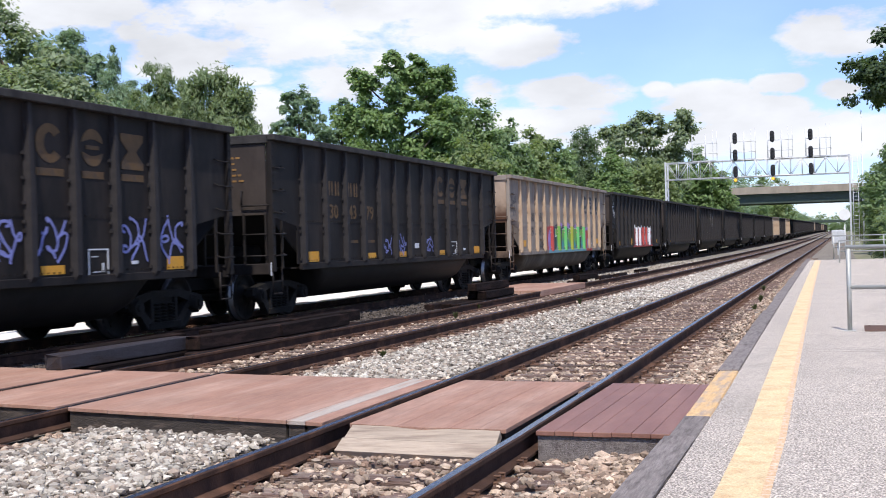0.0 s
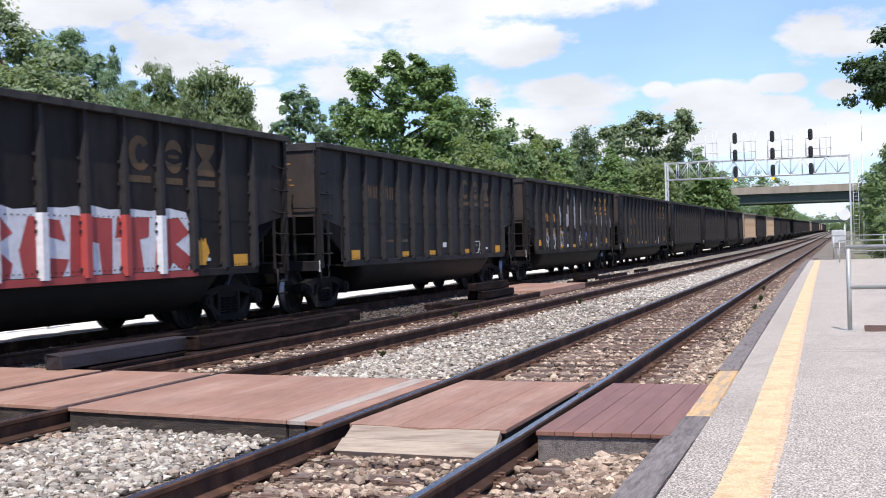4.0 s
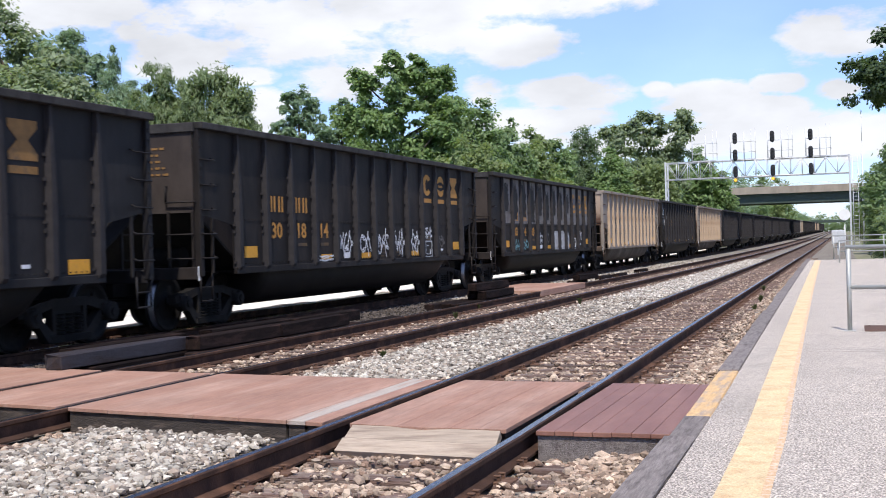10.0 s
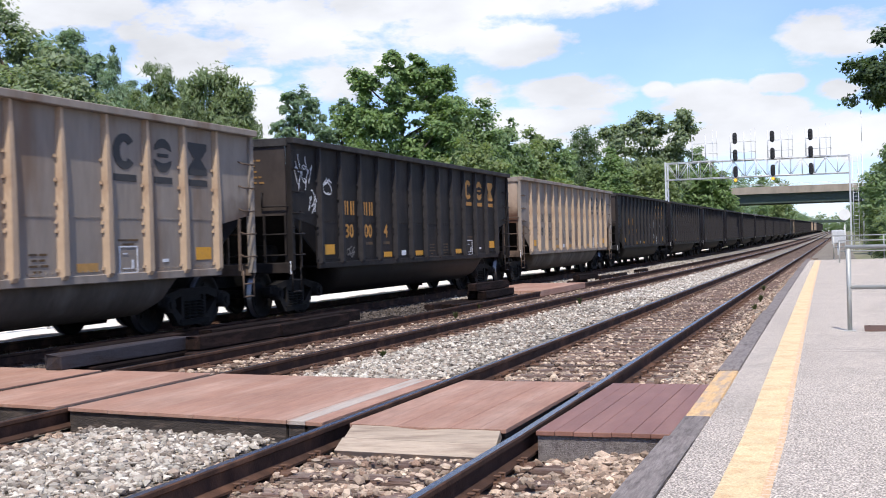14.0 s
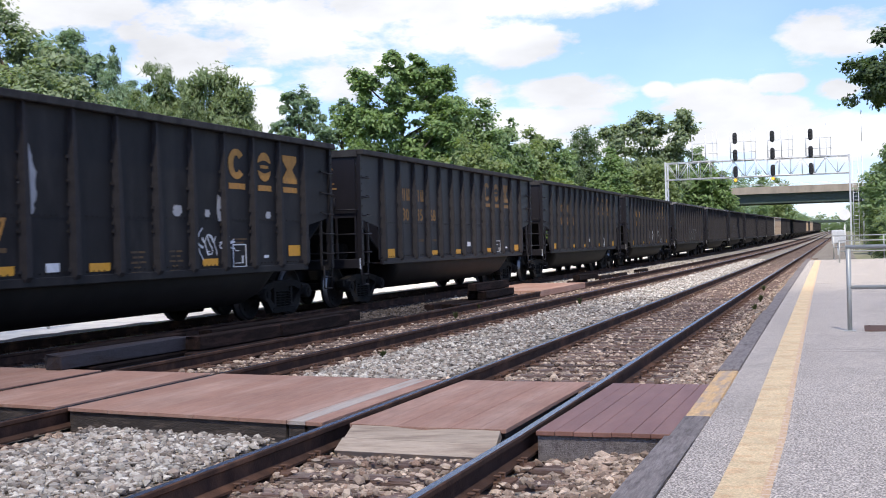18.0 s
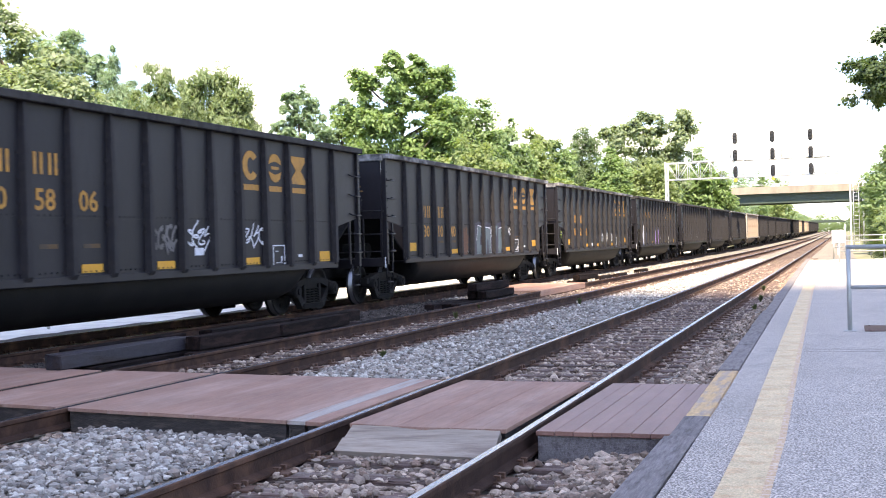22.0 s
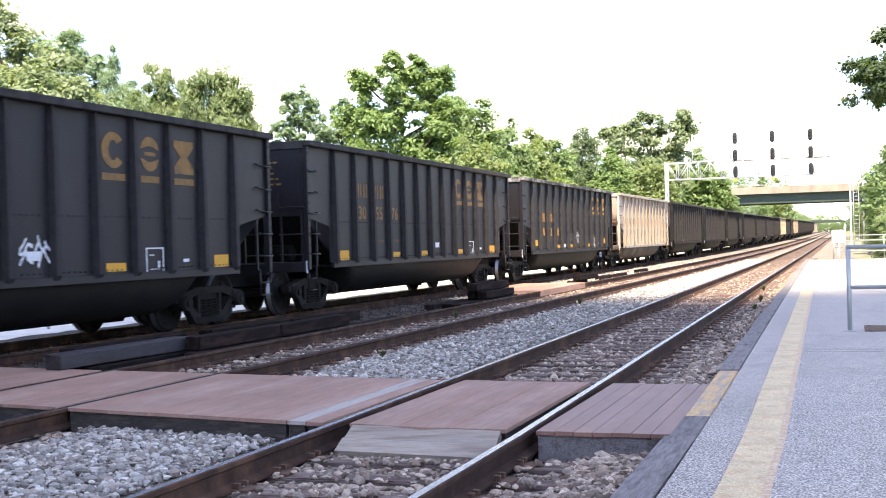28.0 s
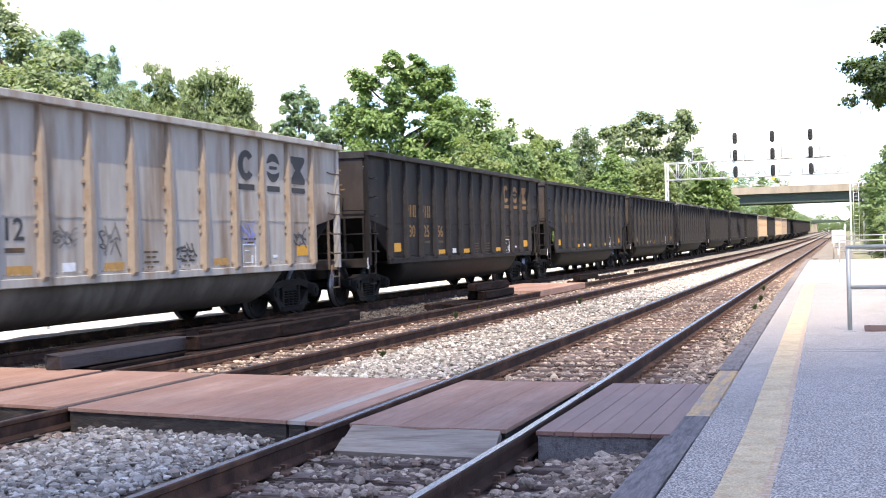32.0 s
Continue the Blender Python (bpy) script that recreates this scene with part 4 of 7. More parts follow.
# ---- road bridge ----
def bridge():
    y, zg = 210.0, 0.0
    b = thing("road_bridge", "concrete road overpass on dark green steel girders", "bridge", at=(bend_x(y), y, zg))
    box_part("deck", -60, 40, 0, 12, 8.3, 8.6, CONCRETE, b, 0.03)
    box_part("parapet", -60, 40, -0.25, 0.05, 8.28, 9.5, CONCRETE, b, 0.03, "tan concrete parapet")
    box_part("parapet", -60, 40, 11.9, 12.2, 8.28, 9.5, CONCRETE, b, 0.03)
    for i in range(6):
        yy = 0.6 + 2.1 * i
        bm = bmesh.new()
        add_box(bm, -17.3, 7.5, yy - 0.25, yy + 0.25, 6.70, 6.78)
        add_box(bm, -17.3, 7.5, yy - 0.03, yy + 0.03, 6.78, 8.25)
        add_box(bm, -17.3, 7.5, yy - 0.25, yy + 0.25, 8.23, 8.3)
        part("girder", bm, GIRDER, b)
    for x in (-17.3, 7.5):
        s = -1 if x < 0 else 1
        bm = bmesh.new(); add_box(bm, min(x, x + s * 2), max(x, x + s * 2), 0.2, 11.8, -1, 8.3, 0.04)
        part("abutment", bm, CONCRETE, b)
    for i in range(40):
        xx = -58 + 2.5 * i
        bm = bmesh.new(); add_tube(bm, (xx, -0.1, 9.5), (xx, -0.1, 9.95), 0.03, sides=6)
        part("fence_post", bm, GALV, b)
    for z in (9.75, 9.95):
        bm = bmesh.new(); add_tube(bm, (-60, -0.1, z), (40, -0.1, z), 0.03, sides=6)
        part("fence_rail", bm, GALV, b)
    f = thing("road_bridge", "distant low road bridge over the tracks", "bridge", at=(bend_x(640), 640, 2.0))
    box_part("deck", -40, 40, 0, 9, 5.2, 6.4, GIRDER, f, 0.05)
    for x in (-13, 11):
        box_part("abutment", x - 2, x + 2, 0.5, 8.5, -2, 5.2, CONCRETE, f, 0.05)
    # earth banks that carry the road
    for s, x in ((-1, -19.3), (1, 9.5)):
        bm = bmesh.new()
        add_prism(bm, [(x, -1), (x + s * 70, -1), (x + s * 70, 7.4), (x, 7.4)] if s > 0 else [(x, -1), (x, 7.4), (x - 70, 7.4), (x - 70, -1)], "y", y + 1, y + 11)
        tagged(new("embankment", mesh_of("embankment", bm, GROUND)), "grassy earth bank carrying the road", "embankment", kind="structure")
    # tall thin mast beside the bridge
    ms = thing("antenna_mast", "tall thin grey radio mast", "mast", at=(3.75, 116, 0.0))
    bm = bmesh.new(); add_tube(bm, (0, 0, 0), (0, 0, 9.6), 0.09, 0.05); part("pole", bm, GALV, ms)
    bm = bmesh.new(); add_tube(bm, (0, 0, 9.6), (0, 0, 12.0), 0.03, 0.012); part("aerial", bm, GALV, ms)


# ---- trees ----
# crowns as lobes: sideways and height within the crown, half width and half height of each, all as shares of the crown's own size
LOBES = {
    "maple": [(-0.55, 0.40, 0.50, 0.38), (-0.10, 0.72, 0.26, 0.27), (0.30, 0.66, 0.26, 0.28), (0.62, 0.36, 0.34, 0.34), (0.1, 0.25, 0.6, 0.3)],
    "locust": [(-0.62, 0.38, 0.34, 0.20), (-0.30, 0.72, 0.28, 0.24), (0.10, 0.80, 0.30, 0.20), (0.42, 0.60, 0.30, 0.24), (0.72, 0.30, 0.26, 0.20), (0.0, 0.45, 0.42, 0.26)],
    "bush": [(-0.6, 0.45, 0.42, 0.40), (-0.1, 0.66, 0.40, 0.34), (0.42, 0.54, 0.40, 0.40), (0.75, 0.3, 0.3, 0.3), (0.0, 0.25, 0.7, 0.3)],
    "willow": [(-0.70, 0.42, 0.30, 0.36), (-0.28, 0.66, 0.28, 0.32), (0.12, 0.60, 0.28, 0.36), (0.48, 0.50, 0.28, 0.34), (0.78, 0.28, 0.24, 0.26), (0.1, 0.3, 0.7, 0.35)],
    "oak": [(-0.50, 0.66, 0.22, 0.22), (-0.10, 0.80, 0.23, 0.20), (0.18, 0.78, 0.20, 0.20), (0.52, 0.70, 0.27, 0.26), (-0.66, 0.42, 0.26, 0.20), (-0.28, 0.42, 0.34, 0.20), (0.62, 0.40, 0.30, 0.22), (-0.55, 0.14, 0.32, 0.16), (0.25, 0.16, 0.50, 0.18), (0.10, 0.55, 0.18, 0.14)],
    "mound": [(-0.55, 0.30, 0.40, 0.32), (-0.15, 0.62, 0.36, 0.36), (0.28, 0.66, 0.30, 0.30), (0.62, 0.36, 0.36, 0.32), (0.0, 0.22, 0.7, 0.3)],
    "birch": [(-0.48, 0.38, 0.42, 0.32), (0.05, 0.70, 0.36, 0.30), (0.48, 0.48, 0.40, 0.34), (0.0, 0.25, 0.75, 0.3)],
    "poplar": [(-0.78, 0.66, 0.20, 0.22), (-0.42, 0.70, 0.22, 0.24), (-0.12, 0.80, 0.24, 0.20), (0.18, 0.70, 0.18, 0.22), (0.68, 0.74, 0.26, 0.23), (0.62, 0.50, 0.24, 0.18), (-0.35, 0.34, 0.42, 0.30), (0.2, 0.28, 0.50, 0.28)],
    "cone": [(0.0, 0.86, 0.22, 0.14), (-0.12, 0.70, 0.38, 0.16), (0.15, 0.54, 0.55, 0.18), (-0.15, 0.36, 0.75, 0.20), (0.1, 0.18, 0.9, 0.2)],
    "egg": [(-0.38, 0.44, 0.55, 0.40), (0.36, 0.46, 0.56, 0.42), (0.0, 0.70, 0.55, 0.30), (0.0, 0.25, 0.8, 0.28)],
}


def crown_mesh(seed, lobes, half, base, height, leaves, mat, leaf, slim, rise, clumps, gap):
    """Leaves in sprays, sprays in clumps, clumps over the lobes. Returns the mesh and the clump centres."""
    rng = np.random.default_rng(seed)
    unit = lambda v: v / np.linalg.norm(v, axis=1)[:, None]
    tall = height - base
    lo = np.array([(u * half, base + v * tall, a * half, b * tall) for u, v, a, b in lobes])
    share = lo[:, 2] * np.sqrt(lo[:, 2] * lo[:, 3])
    which = rng.choice(len(lo), clumps, p=share / share.sum())
    d = unit(rng.normal(0, 1, (clumps, 3)) + np.array([0, -0.25, 0.35]))
    k = rng.uniform(0.12, 1.0, (clumps, 1)) ** 0.5
    pick = lo[which]
    deep = rng.uniform(-0.28, 0.28, len(lo))[which] * half
    centre = np.stack([pick[:, 0] + d[:, 0] * pick[:, 2] * k[:, 0], deep + d[:, 1] * np.maximum(pick[:, 2], 0.45 * pick[:, 3]) * k[:, 0], pick[:, 1] + d[:, 2] * pick[:, 3] * k[:, 0]], 1)
    size = rng.uniform(0.55, 1.15, clumps) * gap * np.sqrt(pick[:, 2] * pick[:, 3])
    # sprays sit on the upper and outer shell of their clump
    sprays = clumps * 10
    ci = rng.integers(0, clumps, sprays)
    sd = unit(rng.normal(0, 1, (sprays, 3)) + d[ci] * 0.5 + np.array([0, -0.1, 0.45]))
    sc = centre[ci] + sd * (size[ci] * rng.uniform(0.30, 1.15, sprays))[:, None] * np.array([1.1, 1.1, 0.8])
    li = rng.integers(0, sprays, leaves)
    spread = size[ci][li] * rng.uniform(0.22, 0.5, leaves)
    c = sc[li] + rng.normal(0, 1, (leaves, 3)) * spread[:, None] * np.array([1.0, 1.0, 0.6 + 0.9 * rise])
    n = unit(sd[li] * 0.9 + np.array([0.0, -0.15, 0.75]) * (1 - 0.6 * rise) + rng.normal(0, 0.42, (leaves, 3)))
    along = unit(sd[li] + np.array([0, 0, 2.2 * rise - 0.25]) + rng.normal(0, 0.45, (leaves, 3)))
    t = unit(along - n * (along * n).sum(1)[:, None])
    s = np.cross(n, t)
    ln = leaf * rng.uniform(0.65, 1.3, (leaves, 1))
    w = ln * slim
    co = np.stack([c - t * ln, c + s * w - n * 0.12 * ln, c + t * ln, c - s * w - n * 0.12 * ln], 1).reshape(-1, 3)
    q = np.arange(leaves) * 4
    me = bpy.data.meshes.new("crown")
    me.from_pydata(co.tolist(), [], np.concatenate([np.stack([q, q + 1, q + 2], 1), np.stack([q, q + 2, q + 3], 1)]).tolist())
    me.materials.append(mat)
    return me, centre


def make_tree(seed, lobes, half, base, height, leaves, mat, leaf, label, slim=0.55, rise=0.0, clumps=110, gap=0.34, limbs=9):
    t = thing("tree", label, "tree", "trees along the railway")
    me, centre = crown_mesh(seed, LOBES[lobes], half, base, height, leaves, mat, leaf, slim, rise, clumps, gap)
    rng = random.Random(seed)
    thick = 0.016 * height + 0.05
    pts = [Vector((0, 0, -0.8))] + [Vector((rng.uniform(-0.12, 0.12), rng.uniform(-0.12, 0.12), z)) for z in (base * 0.55, base, base + (height - base) * 0.3, base + (height - base) * 0.55)]
    bm = bmesh.new()
    for i in range(4):
        add_tube(bm, pts[i], pts[i + 1], thick * (1 - 0.2 * i), thick * (0.8 - 0.2 * i), 8, False)
    part("trunk", bm, BARK, t)
    step = max(1, len(centre) // limbs)
    for x, y, z in centre[::step][:limbs]:
        root = min(max(z - 0.55 * math.hypot(x, y) - 0.6, base * 0.8), pts[-1].z)
        a, m = Vector((0, 0, root)), Vector((x * 0.5, y * 0.5, root + (z - root) * 0.38))
        bm = bmesh.new()
        add_tube(bm, a, m, thick * 0.42, thick * 0.26, 6, False); add_tube(bm, m, (x, y, z), thick * 0.26, thick * 0.08, 6, False)
        part("limb", bm, BARK, t)
    part("crown", me, None, t)
    return t


# every tree that stands out: lobes, place, height, half width, foot of the crown, leaves, leaf, look
STANDING = [
    ("maple", -29.9, 42, 12.3, 2.6, 5.0, 24500, 0.118, "A", "leafy maple with silvery undersides beyond the tracks"),
    ("locust", -34.3, 52, 13.0, 2.7, 5.6, 21000, 0.112, "B", "blue-green airy tree behind a maple"),
    ("bush", -26.6, 40, 9.3, 2.2, 3.0, 20000, 0.118, "A", "pale-leaved young maple at the wood's edge"),
    ("cone", -28.2, 47, 11.0, 1.3, 4.0, 13000, 0.146, "P", "dark pine with upright shoots"),
    ("cone", -29.1, 50, 10.7, 1.5, 4.0, 13000, 0.146, "Q", "dark green feathery conifer"),
    ("willow", -25.1, 46, 9.9, 1.7, 3.5, 18500, 0.134, "W", "olive-green tree with upright feathery shoots"),
    ("willow", -21.9, 45, 9.8, 1.75, 3.5, 23000, 0.134, "W", "light green tree with long upright shoots"),
    ("locust", -32.9, 76, 12.7, 2.2, 7.4, 10500, 0.129, "B", "small airy blue-green tree with bare lower trunk"),
    ("locust", -30.6, 78, 11.9, 1.5, 7.2, 6500, 0.129, "B", "thin airy tree beside a tall crown"),
    ("oak", -23.9, 72, 13.6, 4.5, 5.6, 46000, 0.140, "G", "tall broad deciduous tree standing above its neighbours"),
    ("mound", -21.3, 78, 11.4, 2.7, 4.5, 21500, 0.140, "M", "dense mid-green tree beside a tall crown"),
    ("mound", -23.2, 92, 11.3, 2.5, 4.5, 15500, 0.157, "M", "dense mid-green rounded tree"),
    ("bush", -17.9, 67, 7.5, 2.3, 2.2, 13000, 0.134, "C", "low yellow-green spreading tree"),
    ("birch", -25.0, 108, 12.2, 2.2, 4.5, 13000, 0.168, "C", "light green upright tree beyond the tracks"),
    ("birch", -23.6, 112, 11.3, 2.0, 4.5, 11500, 0.168, "M", "upright mid-green tree beyond the tracks"),
    ("egg", -22.5, 120, 12.6, 2.1, 3.5, 15500, 0.168, "D", "dark round-topped cedar among lighter trees"),
    ("birch", -19.6, 118, 10.4, 2.2, 3.5, 14500, 0.168, "G", "bright green young tree"),
    ("poplar", -19.2, 140, 16.4, 5.2, 4.5, 29000, 0.213, "A", "tall open cottonwood with separate leafy boughs"),
    ("bush", -16.7, 125, 9.4, 2.8, 2.5, 13000, 0.179, "C", "pale green scrubby tree"),
    ("birch", -16.8, 165, 13.2, 2.9, 3.5, 11500, 0.213, "M", "young tree behind the signals"),
    ("bush", -13.7, 150, 9.6, 3.2, 2.5, 14500, 0.202, "G", "bright green scrubby tree near the bridge"),
    ("mound", 6.15, 66, 12.4, 3.9, 8.3, 17000, 0.135, "S", "dark leafy tree overhanging the platform side"),
    ("birch", 5.6, 95, 8.2, 2.3, 1.6, 11500, 0.157, "M", "green tree beside the platform end"),
]
# look: leaf paint, slimness, upward growth, clumps, clump size
LOOKS = {"A": ("LEAF_A", 0.58, 0.0, 190, 0.38), "B": ("LEAF_B", 0.52, 0.0, 130, 0.33), "P": ("LEAF_B", 0.16, 1.0, 120, 0.36), "Q": ("LEAF_B", 0.24, 0.3, 120, 0.36), "W": ("LEAF_W", 0.28, 0.75, 170, 0.35),
         "G": ("LEAF_G", 0.62, 0.0, 260, 0.36), "M": ("LEAF_M", 0.58, 0.0, 210, 0.40), "C": ("LEAF_C", 0.52, 0.1, 170, 0.38), "D": ("LEAF_D", 0.32, 0.5, 170, 0.38), "S": ("LEAF_S", 0.55, 0.0, 130, 0.36)}


def trees():
    paints = {"LEAF_A": LEAF_A, "LEAF_B": LEAF_B, "LEAF_C": LEAF_C, "LEAF_D": LEAF_D, "LEAF_G": LEAF_G, "LEAF_M": LEAF_M, "LEAF_S": LEAF_S, "LEAF_W": LEAF_W}
    for i, (lobes, x, y, h, half, base, leaves, leaf, lk, label) in enumerate(STANDING):
        paint, slim, rise, clumps, gap = LOOKS[lk]
        t = make_tree(100 + i, lobes, half, base, h, leaves, paints[paint], leaf, label, slim, rise, clumps, gap, 12 if lobes in ("oak", "poplar") else 8)
        t.matrix_basis = pose(x, y, bend_z(y) - 0.3, 0, 0, math.degrees(math.atan2(2.96 - x, y)))
    # the rest of the wood, from a few kinds
    kinds = [make_tree(11, "mound", 3.6, 1.6, 11, 4200, LEAF_M, 0.20, "leafy green broad-crowned tree beyond the tracks", limbs=4),
             make_tree(12, "egg", 3.4, 1.2, 11, 4200, LEAF_B, 0.20, "dense dark green broadleaf tree beyond the tracks", limbs=4),
             make_tree(13, "birch", 3.9, 1.0, 11, 4200, LEAF_C, 0.20, "light green spreading tree beyond the tracks", limbs=4)]
    wide = (3.6, 3.4, 3.9)
    used = set()
    rng = random.Random(4)
    for x, y, h, r, k in TREES + edge_of_wood():
        m = pose(x, y, bend_z(y) - 0.3 - (4.0 if y > 900 else 0.0), 0, 0, rng.uniform(0, 360))
        if k in used:
            t = copy_thing(kinds[k], m)
        else:
            t = kinds[k]
            t.matrix_basis = m
            used.add(k)
        t.scale = (r / wide[k], r / wide[k], h / 11)


def edge_of_wood():
    """Young trees and scrub that fill the edge of the wood."""
    rng = random.Random(21)
    out = []
    y = 24.0
    while y < 330:
        x = -24 - 0.02 * y + rng.uniform(-1.2, 1.2) + (0.055 * y if y < 150 else 8.2)
        out.append((x + bend_x(y), y + rng.uniform(-1.5, 1.5), rng.uniform(3.9, 5.6) * (1 + y / 300), rng.uniform(2.8, 3.5) * (1 + y / 400), rng.choice((0, 1, 2, 2))))
        y += 3.4 + y * 0.02
    y = 70.0
    while y < 330:
        out.append((5.0 + rng.uniform(0, 2.0) + bend_x(y) + 0.01 * y, y, rng.uniform(4.0, 6.5) * (1 + y / 500), rng.uniform(2.0, 2.8), rng.choice((0, 1, 2))))
        y += 6 + y * 0.03
    out += [(4.4, 69, 2.3, 1.2, 2), (5.3, 67, 2.6, 1.4, 0), (4.7, 75, 2.8, 1.3, 2), (5.6, 80, 3.4, 1.6, 1), (4.9, 90, 3.6, 1.5, 2), (6.4, 66, 3.0, 1.6, 2)]
    y = 300.0
    while y < 700:
        out.append((-16.0 - 0.002 * y + bend_x(y), y, rng.uniform(8.0, 10.0), rng.uniform(3.6, 4.2), rng.choice((0, 1, 2))))
        out.append((8.5 + 0.006 * y + bend_x(y), y + 8, rng.uniform(8, 12), rng.uniform(4, 5), rng.choice((0, 1, 2))))
        y += 16
    for i in range(13):
        out.append((-34 + 4.2 * i, 1000 + 10 * (i % 3), 17 + (i % 4), 6.0, i % 3))
    return out


# trees of the second row and beyond the bridge: place, height, half width, kind
TREES = [(-31.0, 46, 10.2, 3.6, 0), (-33.5, 58, 11.2, 3.6, 1), (-30.6, 57, 10.4, 3.0, 0), (-28.6, 51, 9.6, 2.6, 2), (-25.5, 51, 9.2, 2.4, 0), (-23.4, 50, 8.4, 2.2, 2), (-27.6, 44, 8.6, 2.4, 1), (-29.0, 82, 9.0, 3.2, 0), (-25.0, 84, 10.4, 3.6, 1),
         (-25.0, 99, 11.6, 3.4, 0), (-23.2, 104, 11.2, 3.2, 2), (-27.0, 110, 10.8, 3.8, 2), (-26.0, 122, 11.2, 4.0, 1), (-24.5, 132, 11.6, 4.0, 0), (-21.5, 150, 12.2, 4.4, 2), (-18.5, 156, 11.0, 4.2, 1), (-17.2, 172, 12.4, 4.0, 0)]
TREES += [(-16.2, 262, 14.4, 4.5, 0), (-12.4, 270, 14.0, 4.5, 2), (-19.0, 255, 14.8, 4.5, 1), (-16.0, 282, 14.5, 4.5, 1), (6.2, 118, 9.2, 2.4, 0), (6.4, 140, 9.8, 2.6, 1), (7.0, 165, 10.5, 3.0, 2)]
TREES += [(3.4, 262, 8.6, 2.4, 1), (4.4, 250, 9.0, 2.4, 0), (3.9, 236, 8.0, 2.2, 2)]
TREES += [(6.5, 300, 10.1, 4.0, 0), (8.7, 290, 10.4, 4.0, 1), (-21, 420, 13.1, 6.0, 0), (-22, 400, 13.2, 6.0, 2), (6.0, 420, 12.0, 5.0, 0)]


def weeds():
    """Small tufts that grow in the stones."""
    rng = random.Random(33)
    for x, y, s in ((-3.1, 27.7, 0.17), (-4.6, 23.0, 0.14), (1.2, 28.3, 0.16), (0.95, 34.0, 0.15), (-2.9, 9.2 + 5.6, 0.12), (1.3, 24.6, 0.15), (-5.0, 25.8, 0.14)):
        bm = bmesh.new()
        root = bm.verts.new((0, 0, -0.03))
        for k in range(26):
            a = rng.uniform(0, 6.28)
            r, h = s * rng.uniform(0.1, 0.6), s * rng.uniform(0.5, 1.0)
            c, d = Vector((math.cos(a), math.sin(a), 0)), Vector((-math.sin(a), math.cos(a), 0)) * 0.012
            p0, p1, p2 = c * r * 0.3, c * r * 0.7 + Vector((0, 0, h * 0.7)), c * r * 1.3 + Vector((0, 0, h))
            v = [bm.verts.new(q) for q in (p0 - d, p0 + d, p1 + d * 1.4, p1 - d * 1.4, p2)]
            bm.faces.new((root, v[1], v[0])); bm.faces.new((v[0], v[1], v[2], v[3])); bm.faces.new((v[3], v[2], v[4]))
        ob = new("weed", mesh_of("weed", bm, WEED))
        X = on_line(x, y, -0.16)
        ob.location = X
        tagged(ob, "small green weed growing in the ballast", "weed", "trackside weeds")


# ---- the coal train ----
PITCH_CARS = 16.28
TOP, SILL, SIDE = 3.38, 0.95, 1.58
# two builds of car: half length, ribs, truck centre, end of the belly, heights of the letters and numbers
BUILDS = {"short": dict(h=7.18, ribs=[-5.85, -4.80, -3.80, -2.85, -1.90, -0.95, 0.0, 0.95, 1.90, 2.85, 3.80, 4.80, 5.85], truck=5.88, belly=4.75, marks=8, letters=2.36, number=1.90, edge=1.12),
          "long": dict(h=7.50, ribs=[-6.20 + 1.0333 * k for k in range(13)], truck=6.30, belly=5.10, marks=9, letters=1.98, number=1.51, edge=1.19)}


